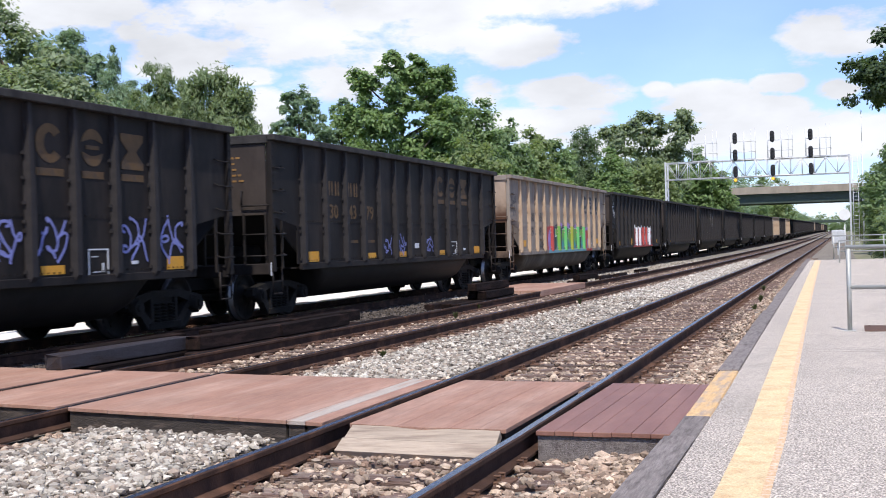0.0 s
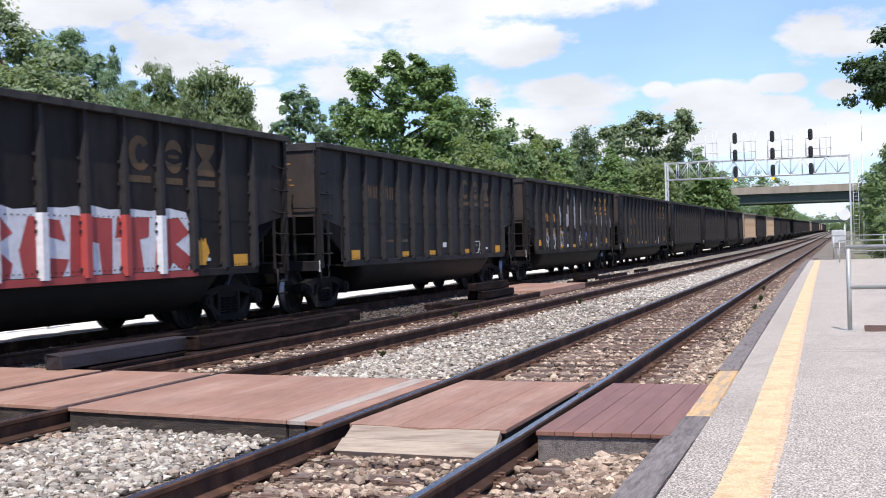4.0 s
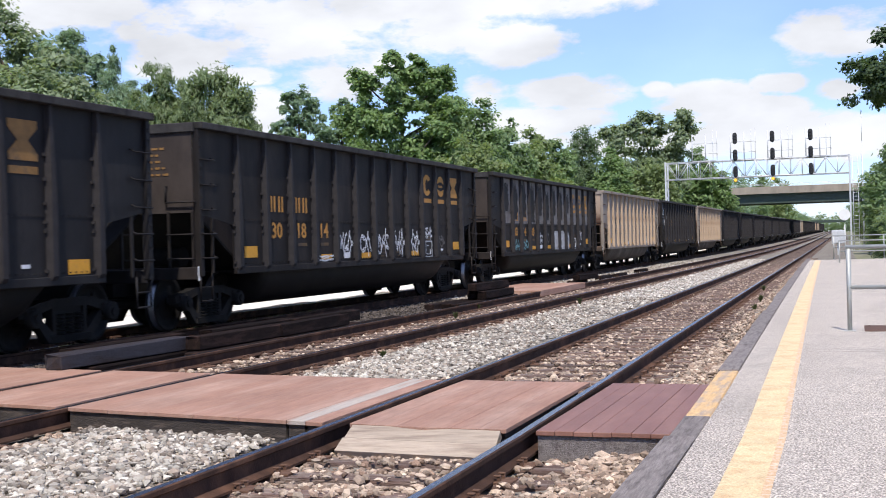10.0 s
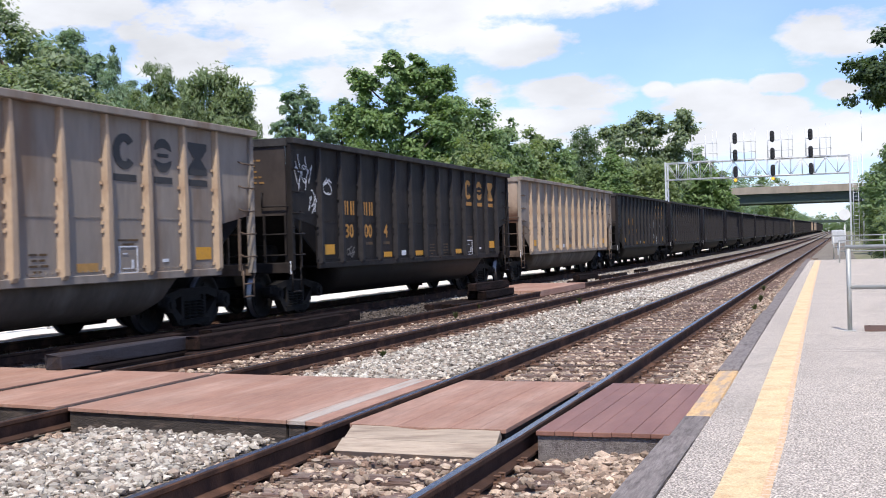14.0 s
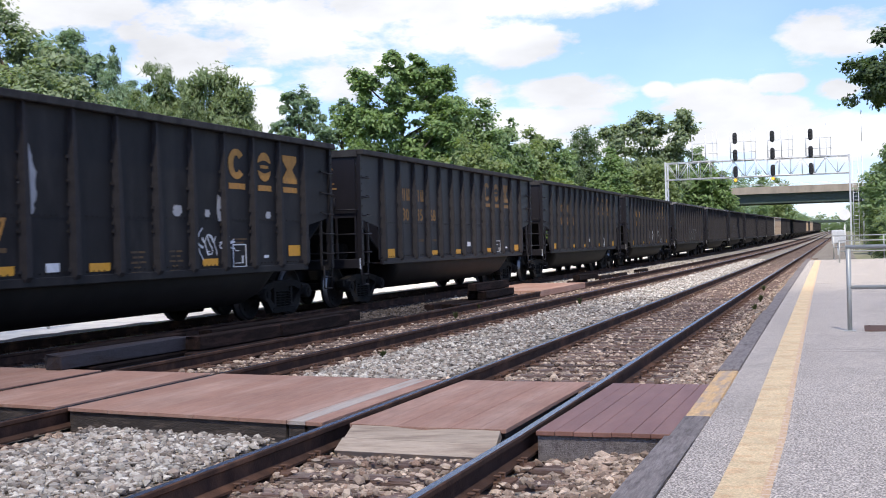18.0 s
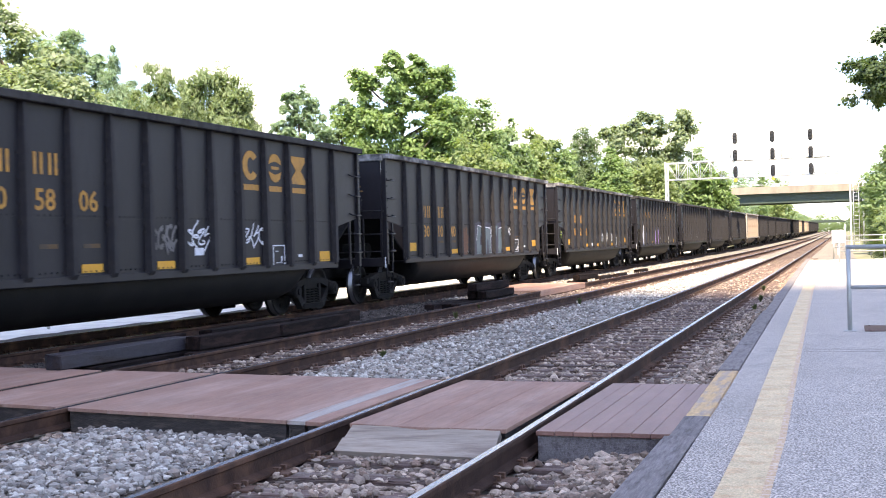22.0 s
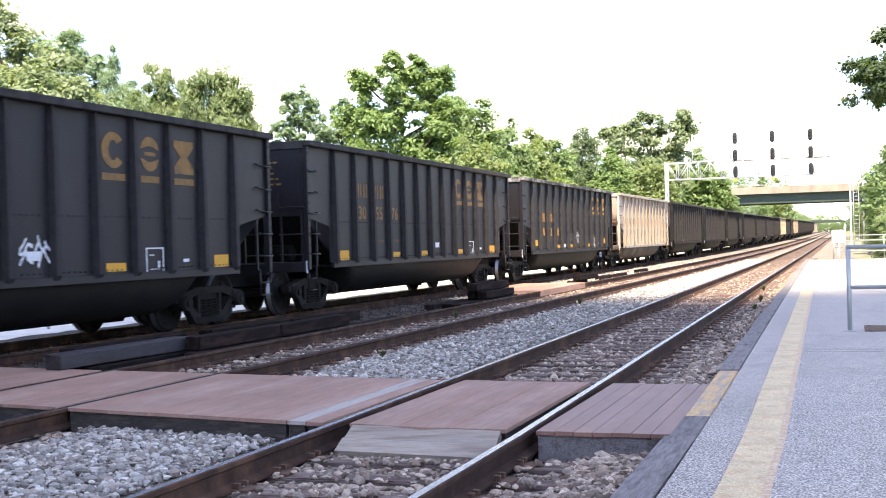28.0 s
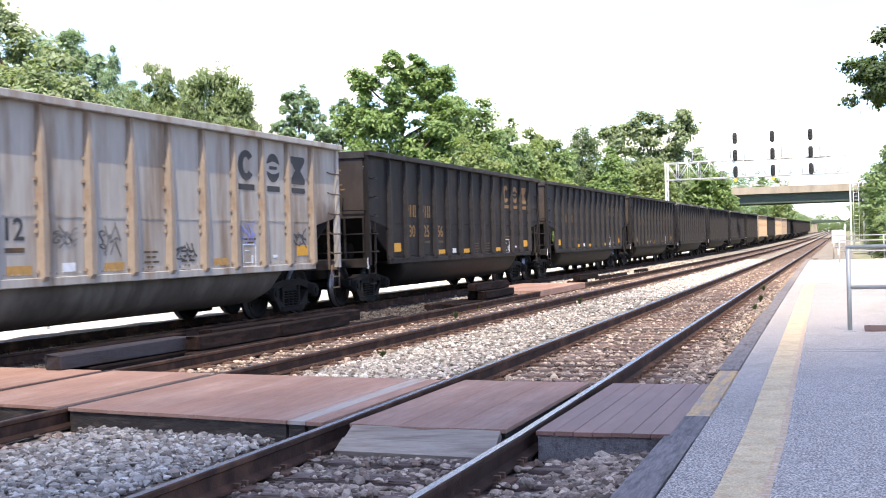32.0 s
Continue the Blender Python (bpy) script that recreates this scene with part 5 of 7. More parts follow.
def car_meshes(tag, build, paint, rib_paint, chord_paint):
    """All meshes of one painted kind of car. The car's own y runs back along the train, its front end towards -y."""
    M = {}
    # side sheet with the end openings cut away, made of a thick outline
    bm = bmesh.new()
    h, ed = BUILDS[build]["h"], BUILDS[build]["edge"]
    out = [(-h, 1.92), (-h + ed - 0.06, 1.74), (-h + ed, 1.66), (-h + ed, SILL + 0.06), (h - ed, SILL + 0.06), (h - ed, 1.66), (h - ed + 0.06, 1.74), (h, 1.92), (h, TOP - 0.1), (-h, TOP - 0.1)]
    add_prism(bm, out, "x", -0.02, 0.0)
    # the rolled seam half way up, and rivets along it
    add_box(bm, 0.0, 0.006, -h + 1.3, h - 1.3, 1.80, 1.86)
    for i in range(96):
        yy = -h + 1.35 + (2 * h - 2.7) * i / 95
        for z in (1.83, SILL + 0.12):
            add_box(bm, 0.0, 0.016, yy - 0.012, yy + 0.012, z - 0.012, z + 0.012)
    M["side_sheet"] = mesh_of("side_sheet", bm, paint)
    # rib: hat section, shallower towards the top
    bm = bmesh.new()
    lev = [(SILL + 0.02, 0.06, 0.95), (SILL + 0.08, 0.10, 0.95), (2.1, 0.10, 0.85), (TOP - 0.1, 0.075, 0.5)]
    prev = None
    for z, dep, wd in lev:
        ring = [bm.verts.new(c) for c in ((0.0, -0.085 * wd, z), (dep, -0.06 * wd, z), (dep, 0.06 * wd, z), (0.0, 0.085 * wd, z))]
        if prev:
            for i in range(3):
                bm.faces.new((prev[i], prev[i + 1], ring[i + 1], ring[i]))
        else:
            bm.faces.new(ring)
        prev = ring
    # clips and bolt heads up both flanks
    for k in range(6):
        for s in (-0.095, 0.095):
            z = (1.10, 1.62, 1.74, 1.98, 2.30, 2.62)[k]
            add_box(bm, 0.0, 0.035, s - 0.014, s + 0.014, z - 0.022, z + 0.022)
    M["rib"] = mesh_of("rib", bm, rib_paint)
    bm = bmesh.new(); add_box(bm, -0.06, 0.14, -h - 0.02, h + 0.02, TOP - 0.11, TOP, 0.012); M["top_chord"] = mesh_of("top_chord", bm, chord_paint)
    bm = bmesh.new(); add_box(bm, -SIDE, SIDE, -0.07, 0.05, TOP - 0.16, TOP - 0.004, 0.012); M["end_chord"] = mesh_of("end_chord", bm, chord_paint)
    bm = bmesh.new(); add_box(bm, -0.02, 0.05, -h + 1.2, h - 1.2, SILL - 0.05, SILL + 0.07, 0.01); M["side_sill"] = mesh_of("side_sill", bm, paint)
    bm = bmesh.new()
    add_box(bm, -SIDE + 0.05, SIDE - 0.05, -0.03, 0.0, 1.93, TOP - 0.1)
    add_box(bm, -0.62, 0.62, -0.055, -0.03, 1.97, 2.32, 0.008)
    for s in (-0.62, 0.62):
        add_box(bm, s - 0.03, s + 0.03, -0.075, -0.055, 1.95, 2.55, 0.004)
    M["end_wall"] = mesh_of("end_wall", bm, {"tan": RUSTEND, "grey": RUSTEND, "blue": paint}.get(tag, LITENDRUST))
    bm = bmesh.new()
    vs = [bm.verts.new(v) for v in ((-1.5, 0, 1.95), (1.5, 0, 1.95), (1.5, 1.7, 0.95), (-1.5, 1.7, 0.95), (-1.5, 0.03, 1.98), (1.5, 0.03, 1.98), (1.5, 1.73, 0.98), (-1.5, 1.73, 0.98))]
    for q in ((0, 1, 2, 3), (4, 5, 6, 7), (0, 1, 5, 4), (1, 2, 6, 5), (2, 3, 7, 6), (3, 0, 4, 7)):
        bm.faces.new([vs[i] for i in q])
    # near-black in place of car paint: the opening's shade is in the colour
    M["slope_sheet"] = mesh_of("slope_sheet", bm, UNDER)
    bm = bmesh.new()
    add_box(bm, -0.05, 0.06, -0.055, 0.055, SILL - 0.05, TOP - 0.1, 0.008)
    for k in range(13):
        add_box(bm, 0.055, 0.075, -0.014, 0.014, 1.2 + 0.16 * k, 1.23 + 0.16 * k)
    M["corner_post"] = mesh_of("corner_post", bm, paint)
    bm = bmesh.new()
    for z in (1.19, 1.58, 1.97):
        pipe(bm, [(0.0, 0.03, z + 0.04), (0.09, 0.03, z), (0.09, 0.46, z), (0.0, 0.46, z + 0.04)], 0.013)
    add_box(bm, -0.02, 0.02, 0.45, 0.49, SILL, 1.84)
    pipe(bm, [(0.02, 0.03, SILL), (0.02, 0.03, 0.50), (0.02, 0.40, 0.50), (0.02, 0.40, SILL)], 0.016)
    pipe(bm, [(0.02, 0.03, 0.72), (0.02, 0.40, 0.72)], 0.014)
    rung = SOOTRUNG if tag in ("tan", "grey") else paint
    M["side_ladder"] = mesh_of("side_ladder", bm, rung)
    bm = bmesh.new()
    pipe(bm, [(0.0, 0.03, 0.04), (0.09, 0.03, 0.0), (0.09, 0.46, 0.0), (0.0, 0.46, 0.04)], 0.013)
    M["grab_iron"] = mesh_of("grab_iron", bm, rung)
    bm = bmesh.new()
    for z in (1.19, 1.58):
        pipe(bm, [(0, 0, z), (0, -0.08, z), (0.46, -0.08, z), (0.46, 0, z)], 0.014)
    for x in (0.01, 0.45):
        add_box(bm, x - 0.02, x + 0.02, -0.04, 0.0, SILL, 1.95)
    pipe(bm, [(0, 0, 2.36), (0, -0.09, 2.36), (0, -0.09, 2.10), (0.5, -0.09, 2.10), (0.5, 0, 2.10)], 0.015)
    M["end_ladder"] = mesh_of("end_ladder", bm, rung)
    bm = bmesh.new(); add_box(bm, -SIDE, SIDE, -0.08, 0.1, SILL - 0.10, SILL + 0.10, 0.012); M["end_sill"] = mesh_of("end_sill", bm, rung)
    # belly: a rounded tub between the trucks
    bm = bmesh.new()
    sec = [(-1.45, 0.92), (-1.45, 0.78), (-1.30, 0.50), (-1.0, 0.35), (-0.5, 0.28), (0.5, 0.28), (1.0, 0.35), (1.30, 0.50), (1.45, 0.78), (1.45, 0.92)]
    prev = None
    e = BUILDS[build]["belly"]
    for yy, k in ((-e - 0.12, 0.0), (-e, 0.55), (-e + 0.12, 0.82), (-e + 0.35, 1.0), (e - 0.35, 1.0), (e - 0.12, 0.82), (e, 0.55), (e + 0.12, 0.0)):
        ring = [bm.verts.new((x, yy, 0.92 + (z - 0.92) * max(k, 0.05))) for x, z in sec]
        if prev:
            for i in range(len(sec) - 1):
                f = bm.faces.new((prev[i], prev[i + 1], ring[i + 1], ring[i])); f.smooth = True
        else:
            bm.faces.new(ring)
        prev = ring
    bm.faces.new(prev[::-1])
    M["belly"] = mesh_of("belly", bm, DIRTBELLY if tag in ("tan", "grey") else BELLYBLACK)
    bm = bmesh.new(); add_box(bm, -1.5, 1.5, -6.0, 6.0, 0.925, 0.955); M["floor_sheet"] = mesh_of("floor_sheet", bm, paint)
    return M


def notice_lines(bm):
    """Lines of stencilling too small to read, each line broken into words."""
    for i, (half, cuts) in enumerate(((0.28, 4), (0.17, 3), (0.18, 3), (0.30, 5), (0.33, 5))):
        z = -0.105 * i
        step = 2 * half / cuts
        for c in range(cuts):
            add_box(bm, -half + step * c, -half + step * (c + 1) - 0.035 - 0.02 * ((i + c) % 2), -0.006, 0.0, z, z + 0.034)


def shared_meshes():
    M = {}
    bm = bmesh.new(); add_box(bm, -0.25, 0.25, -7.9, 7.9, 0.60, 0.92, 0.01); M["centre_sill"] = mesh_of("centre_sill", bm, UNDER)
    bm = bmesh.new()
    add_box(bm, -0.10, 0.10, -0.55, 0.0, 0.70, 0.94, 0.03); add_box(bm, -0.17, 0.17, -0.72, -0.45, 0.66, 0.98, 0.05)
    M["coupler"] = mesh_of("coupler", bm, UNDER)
    # cast side frame: arched upper bar, two slanting arms, spring seat, and the journals at the ends
    bm = bmesh.new()
    add_prism(bm, [(-1.13, 0.58), (-1.13, 0.46), (-0.80, 0.48), (-0.42, 0.58), (0.42, 0.58), (0.80, 0.48), (1.13, 0.46), (1.13, 0.58), (0.84, 0.63), (0.44, 0.70), (-0.44, 0.70), (-0.84, 0.63)], "x", -0.08, 0.08)
    for s in (-1, 1):
        add_prism(bm, [(s * 0.86, 0.50), (s * 0.72, 0.50), (s * 0.34, 0.20), (s * 0.34, 0.10), (s * 0.48, 0.10)], "x", -0.07, 0.07)
        add_box(bm, -0.07, 0.07, s * 0.35 - 0.045, s * 0.35 + 0.045, 0.2, 0.62, 0.01)
        add_box(bm, -0.11, 0.11, s * 0.89 - 0.13, s * 0.89 + 0.13, 0.40, 0.60, 0.02)
        add_tube(bm, (0.0, s * 0.89, 0.457), (0.19, s * 0.89, 0.457), 0.125, sides=12)
        add_tube(bm, (0.19, s * 0.89, 0.457), (0.215, s * 0.89, 0.457), 0.07, sides=8)
    add_box(bm, -0.09, 0.09, -0.46, 0.46, 0.09, 0.20, 0.01)
    # spring nest against the bolster's end
    cast = len(bm.faces)
    add_box(bm, -0.07, 0.03, -0.31, 0.31, 0.19, 0.60)
    for i in (-0.2, 0.0, 0.2):
        for k in range(6):
            add_tube(bm, (0.03, i, 0.21 + 0.05 * k), (0.03, i, 0.24 + 0.05 * k), 0.08, sides=8)
    bm.faces.ensure_lookup_table()
    # the nest takes the darker tone, the shade of its opening painted in
    for f in bm.faces[cast:]:
        f.material_index = 1
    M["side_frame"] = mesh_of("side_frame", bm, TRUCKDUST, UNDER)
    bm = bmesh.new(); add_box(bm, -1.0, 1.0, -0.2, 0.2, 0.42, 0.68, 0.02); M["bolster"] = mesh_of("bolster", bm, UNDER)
    # wheelset about its own axle
    bm = bmesh.new()
    add_tube(bm, (-1.05, 0, 0), (1.05, 0, 0), 0.085, sides=12)
    prof = [(-0.07, 0.10), (-0.07, 0.17), (-0.02, 0.20), (-0.015, 0.36), (-0.055, 0.385), (-0.055, 0.457), (0.045, 0.452), (0.065, 0.478), (0.085, 0.478), (0.085, 0.385), (0.03, 0.36), (0.03, 0.20), (0.09, 0.17), (0.09, 0.10)]
    n = 28
    for s in (1, -1):
        rings = []
        for u, r in prof:
            rings.append([bm.verts.new((s * (0.76 - u), r * math.cos(2 * math.pi * i / n), r * math.sin(2 * math.pi * i / n))) for i in range(n)])
        for a in range(len(prof) - 1):
            for i in range(n):
                f = bm.faces.new((rings[a][i], rings[a][(i + 1) % n], rings[a + 1][(i + 1) % n], rings[a + 1][i]))
                f.material_index = 1 if a == 5 else 0
                f.smooth = True
        # cast bosses that show the turning
        for i in range(3):
            a = 2 * math.pi * i / 3
            add_box(bm, s * 0.785 - 0.012, s * 0.785 + 0.012, 0.27 * math.cos(a) - 0.03, 0.27 * math.cos(a) + 0.03, 0.27 * math.sin(a) - 0.03, 0.27 * math.sin(a) + 0.03)
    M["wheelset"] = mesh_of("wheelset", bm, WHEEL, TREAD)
    bm = bmesh.new(); add_tube(bm, (-0.3, 0, 0), (0.3, 0, 0), 0.17, sides=12); M["air_tank"] = mesh_of("air_tank", bm, UNDER)
    for nm, w, hh, mat in (("small_reflector", 0.49, 0.12, SIGNYELLOW), ("small_reflector_dark", 0.49, 0.12, OLDYELLOW), ("notice", 0.28, 0.12, SPRAYWHITE), ("little_notice", 0.17, 0.05, SPRAYWHITE), ("upright_reflector", 0.47, 0.20, SIGNYELLOW)):
        bm = bmesh.new(); add_box(bm, 0.0, 0.006, -w / 2, w / 2, -hh / 2, hh / 2); M[nm] = mesh_of(nm, bm, mat)
    bm = bmesh.new()
    for a in ((-0.24, -0.215, -0.2, 0.2), (0.215, 0.24, -0.2, 0.2), (-0.24, 0.24, -0.2, -0.18), (-0.24, 0.24, 0.18, 0.2), (-0.15, -0.02, 0.08, 0.095), (-0.15, 0.04, -0.13, -0.115), (0.08, 0.13, -0.13, 0.0)):
        add_box(bm, 0.0, 0.006, *a)
    M["data_panel"] = mesh_of("data_panel", bm, SPRAYWHITE)
    bm = bmesh.new()
    for i, (a, b) in enumerate(((-0.20, 0.17), (-0.15, 0.12), (-0.20, 0.20), (-0.12, 0.05), (-0.2, 0.1))):
        add_box(bm, 0.0, 0.004, a, (a + b) / 2 - 0.02, -0.075 * i, -0.075 * i + 0.03)
        add_box(bm, 0.0, 0.004, (a + b) / 2 + 0.02, b, -0.075 * i, -0.075 * i + 0.03)
    M["data_stencil"] = mesh_of("data_stencil", bm, LETTERDIM)
    bm = bmesh.new()
    for a, b, z in ((-0.26, 0.26, 0.0), (-0.15, 0.15, -0.06)):
        add_box(bm, 0.0, 0.004, a, b, z, z + 0.028)
    M["title_stencil"] = mesh_of("title_stencil", bm, LETTERDIM)
    bm = bmesh.new()
    add_box(bm, 0.0, 0.004, -0.19, 0.19, -0.03, 0.03)
    M["weight_stencil"] = mesh_of("weight_stencil", bm, LETTERDIM)
    bm = bmesh.new(); add_box(bm, 0.0, 0.012, -0.03, 0.03, -0.12, 0.12, 0.003); M["corner_plate"] = mesh_of("corner_plate", bm, SPRAYWHITE)
    bm = bmesh.new()
    notice_lines(bm)
    M["end_notice"] = mesh_of("end_notice", bm, LETTERMID)
    return M


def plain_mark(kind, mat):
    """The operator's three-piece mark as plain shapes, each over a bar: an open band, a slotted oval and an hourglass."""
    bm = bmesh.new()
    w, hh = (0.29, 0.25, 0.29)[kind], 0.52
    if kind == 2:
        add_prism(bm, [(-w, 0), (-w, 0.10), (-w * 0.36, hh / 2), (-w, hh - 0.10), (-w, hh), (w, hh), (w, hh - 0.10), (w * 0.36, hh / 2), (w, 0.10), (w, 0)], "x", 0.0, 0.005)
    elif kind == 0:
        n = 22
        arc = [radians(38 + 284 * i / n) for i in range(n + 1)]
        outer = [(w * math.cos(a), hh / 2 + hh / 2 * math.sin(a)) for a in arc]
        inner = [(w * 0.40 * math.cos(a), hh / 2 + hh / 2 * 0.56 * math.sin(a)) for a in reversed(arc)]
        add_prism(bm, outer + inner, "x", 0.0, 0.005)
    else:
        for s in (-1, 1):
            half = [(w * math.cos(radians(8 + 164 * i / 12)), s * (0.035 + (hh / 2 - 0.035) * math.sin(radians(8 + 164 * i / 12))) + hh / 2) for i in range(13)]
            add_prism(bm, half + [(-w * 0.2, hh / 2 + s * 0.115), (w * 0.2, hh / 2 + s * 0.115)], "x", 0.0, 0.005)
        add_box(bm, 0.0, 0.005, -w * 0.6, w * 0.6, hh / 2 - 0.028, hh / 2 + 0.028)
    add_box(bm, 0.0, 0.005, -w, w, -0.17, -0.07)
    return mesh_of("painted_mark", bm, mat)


def squiggle(seed, w, hh, mat, strokes=5, thick=0.03):
    """Spray-can scrawl: looping flat strokes that spell nothing."""
    rng = random.Random(seed)
    bm = bmesh.new()
    for k in range(strokes):
        c = -w / 2 + w * (k + 0.5) / strokes
        ph, f = rng.uniform(0, 6), rng.choice((1.0, 1.5, 2.0))
        pts = []
        n = 26
        for i in range(n):
            u = i / (n - 1)
            yy = c + w / strokes * 0.55 * math.sin(2 * math.pi * f * u + ph) + rng.uniform(-0.01, 0.01)
            zz = hh * (u - 0.5) * rng.choice((1, 1)) * (0.9 if k % 2 else 0.7) + 0.18 * hh * math.cos(2 * math.pi * 1.5 * u + ph * 2)
            pts.append(Vector((0.004, yy, zz)))
        for a, b in zip(pts, pts[1:]):
            d = (b - a)
            if d.length < 1e-5:
                continue
            nrm = Vector((0, -d.z, d.y)).normalized() * thick / 2
            f4 = [bm.verts.new(p) for p in (a - nrm, b - nrm, b + nrm, a + nrm)]
            bm.faces.new(f4)
    for v in bm.verts:
        v.co.x = 0.004
    r = bmesh.ops.extrude_face_region(bm, geom=list(bm.faces))
    bmesh.ops.translate(bm, vec=(0.002, 0, 0), verts=[g for g in r["geom"] if isinstance(g, bmesh.types.BMVert)])
    return mesh_of("scrawl", bm, mat)


# chunky shapes for sprayed pieces, in a unit box; none is a letter
CHUNKS = [[(0.0, 0.0), (0.0, 1.0), (0.95, 0.96), (1.0, 0.0), (0.70, 0.04), (0.62, 0.55), (0.48, 0.58), (0.34, 0.0)],
          [(0.22, 0.0), (0.30, 0.66), (0.0, 0.62), (0.05, 0.98), (0.96, 1.0), (0.9, 0.66), (0.66, 0.62), (0.80, 0.02)],
          [(0.0, 0.05), (0.12, 0.95), (0.7, 1.0), (1.0, 0.72), (0.62, 0.52), (1.0, 0.28), (0.92, 0.0), (0.5, 0.2), (0.3, 0.0)],
          [(0.1, 0.0), (0.0, 0.5), (0.2, 1.0), (0.85, 0.94), (0.98, 0.60), (0.55, 0.68), (0.45, 0.36), (1.0, 0.32), (0.86, 0.0)]]


def sprayed_piece(seed, w, hh, count, fill, edge):
    """A sprayed piece as meshes: its outline, one chunky shape after another, and thin highlights."""
    rng = random.Random(seed)
    out, fills, shines = bmesh.new(), [], []
    step = w / count
    ragged = [(-w / 2 - 0.12, -hh / 2 - 0.03)]
    for k in range(count + 1):
        x = -w / 2 + step * k
        ragged += [(x - 0.06, hh / 2 + rng.uniform(0.0, 0.05)), (x + step * 0.45, hh / 2 + rng.uniform(0.03, 0.12))][:2 if k < count else 1]
    ragged += [(w / 2 + 0.12, hh * 0.2), (w / 2 + 0.07, -hh / 2 - 0.03)]
    add_prism(out, ragged, "x", 0.0, 0.003)
    for k in range(count):
        shape = CHUNKS[(k + seed) % 4]
        lean = rng.uniform(-0.06, 0.06)
        x0, wd, top = -w / 2 + step * k + 0.03, step * rng.uniform(0.86, 1.0), hh * rng.uniform(0.9, 1.0)
        pts = [(x0 + wd * (u * rng.uniform(0.96, 1.04) + lean * v), -hh / 2 + 0.02 + top * v * 0.96) for u, v in shape]
        bm = bmesh.new(); add_prism(bm, pts, "x", 0.003, 0.006); fills.append(mesh_of("sprayed_fill", bm, fill))
        bm = bmesh.new()
        for p, q in ((1, 2), (2, 3)):
            (ya, za), (yb, zb) = pts[p], pts[q]
            d = Vector((0, yb - ya, zb - za)); n = Vector((0, -d.z, d.y)).normalized() * 0.014
            vs = [bm.verts.new((0.008, y, z)) for y, z in ((ya - n.y, za - n.z), (yb - n.y, zb - n.z), (yb + n.y, zb + n.z), (ya + n.y, za + n.z))]
            bm.faces.new(vs)
        shines.append(mesh_of("sprayed_shine", bm, SPRAYWHITE))
    return mesh_of("sprayed_outline", out, edge), fills, shines


def painted_rib(car, y, z0, z1, mat, label):
    """Spray paint that runs over a rib's face and flanks."""
    bm = bmesh.new()
    lev = [(z0, 0.105), (z1, 0.102)]
    rings = [[bm.verts.new(c) for c in ((0.004, -0.084, z), (d, -0.060, z), (d, 0.060, z), (0.004, 0.084, z))] for z, d in lev]
    for i in range(3):
        bm.faces.new((rings[0][i], rings[0][i + 1], rings[1][i + 1], rings[1][i]))
    p = part("sprayed_rib", bm, mat, car, label)
    p.matrix_basis = Matrix.Translation((SIDE, y, 0))


def torn_patch(bm, c, z, w, hh, rng, x1=0.004):
    """A torn outline: jagged flanks, fingers at the top and a tapering foot."""
    n = 13
    left, right = [], []
    drift = 0.0
    for i in range(n):
        v = i / (n - 1)
        wide = (0.30 + 0.85 * math.sin(math.pi * min(0.12 + 0.8 * v, 1.0)) ** 0.7) * rng.uniform(0.85, 1.1)
        drift = 0.6 * drift + rng.uniform(-0.09, 0.09)
        zz = z + hh * (2 * v - 1) + rng.uniform(-0.04, 0.04) * hh
        left.append((c + w * (drift - wide * rng.uniform(0.55, 0.85)), zz))
        right.append((c + w * (drift + wide * rng.uniform(0.55, 0.85)), zz + rng.uniform(-0.03, 0.03) * hh))
    (xl, zl), (xr, zr) = left[-1], right[-1]
    crest = [(xl + (xr - xl) * u, z + hh * (1.0 + rng.uniform(-0.42, 0.22))) for u in (0.15, 0.3, 0.42, 0.58, 0.72, 0.88)]
    add_prism(bm, left + crest + right[::-1], "x", 0.0, x1)


def blotches(seed, mat, spots):
    """Tall patches where old paint has flaked, each in its panel."""
    rng = random.Random(seed)
    out = []
    for c, z, w, hh in spots:
        bm = bmesh.new()
        torn_patch(bm, c, z, w, hh, rng)
        out.append(mesh_of("flaked_patch", bm, mat))
    return out


def primer_panels(cells, half):
    """Upper panels where the black has come off down to pale primer."""
    out = []
    for c in cells:
        bm = bmesh.new()
        add_box(bm, 0.0, 0.003, c - half, c + half, 1.90, TOP - 0.13)
        out.append(mesh_of("bared_panel", bm, BARE))
    return out


SCRAWLBLACK = material("black_spray_paint", (0.05, 0.05, 0.055), 0.7, 0, 0.2, 9, 0.03, 40)
SCRAWLBLUE = material("blue_spray_paint", (0.20, 0.22, 0.50), 0.7, 0, 0.2, 9, 0.03, 40)
SPRAYGREEN = faded_spray("green_to_teal_spray_paint", (0.05, 0.24, 0.29), (0.15, 0.33, 0.06), -0.30, 0.12)
SPRAYSILVER = material("silver_spray_paint", (0.42, 0.42, 0.43), 0.55, 0, 0.2, 5, 0.03, 40)
SPRAYLIME = material("bright_green_spray_paint", (0.12, 0.42, 0.13), 0.65, 0, 0.2, 2, 0.03, 40)
SPRAYOLIVE = material("yellow_green_spray_paint", (0.27, 0.31, 0.04), 0.65, 0, 0.2, 2, 0.03, 40)
SPRAYRED = material("red_spray_paint", (0.36, 0.05, 0.045), 0.65, 0, 0.2, 2, 0.03, 40)
SPRAYPURPLE = material("purple_spray_paint", (0.30, 0.18, 0.45), 0.65, 0, 0.2, 2, 0.03, 40)
PALEPATCH = material("pale_bared_metal", (0.34, 0.335, 0.34), 0.6, 0, 0.15, 6, 0.05, 40)
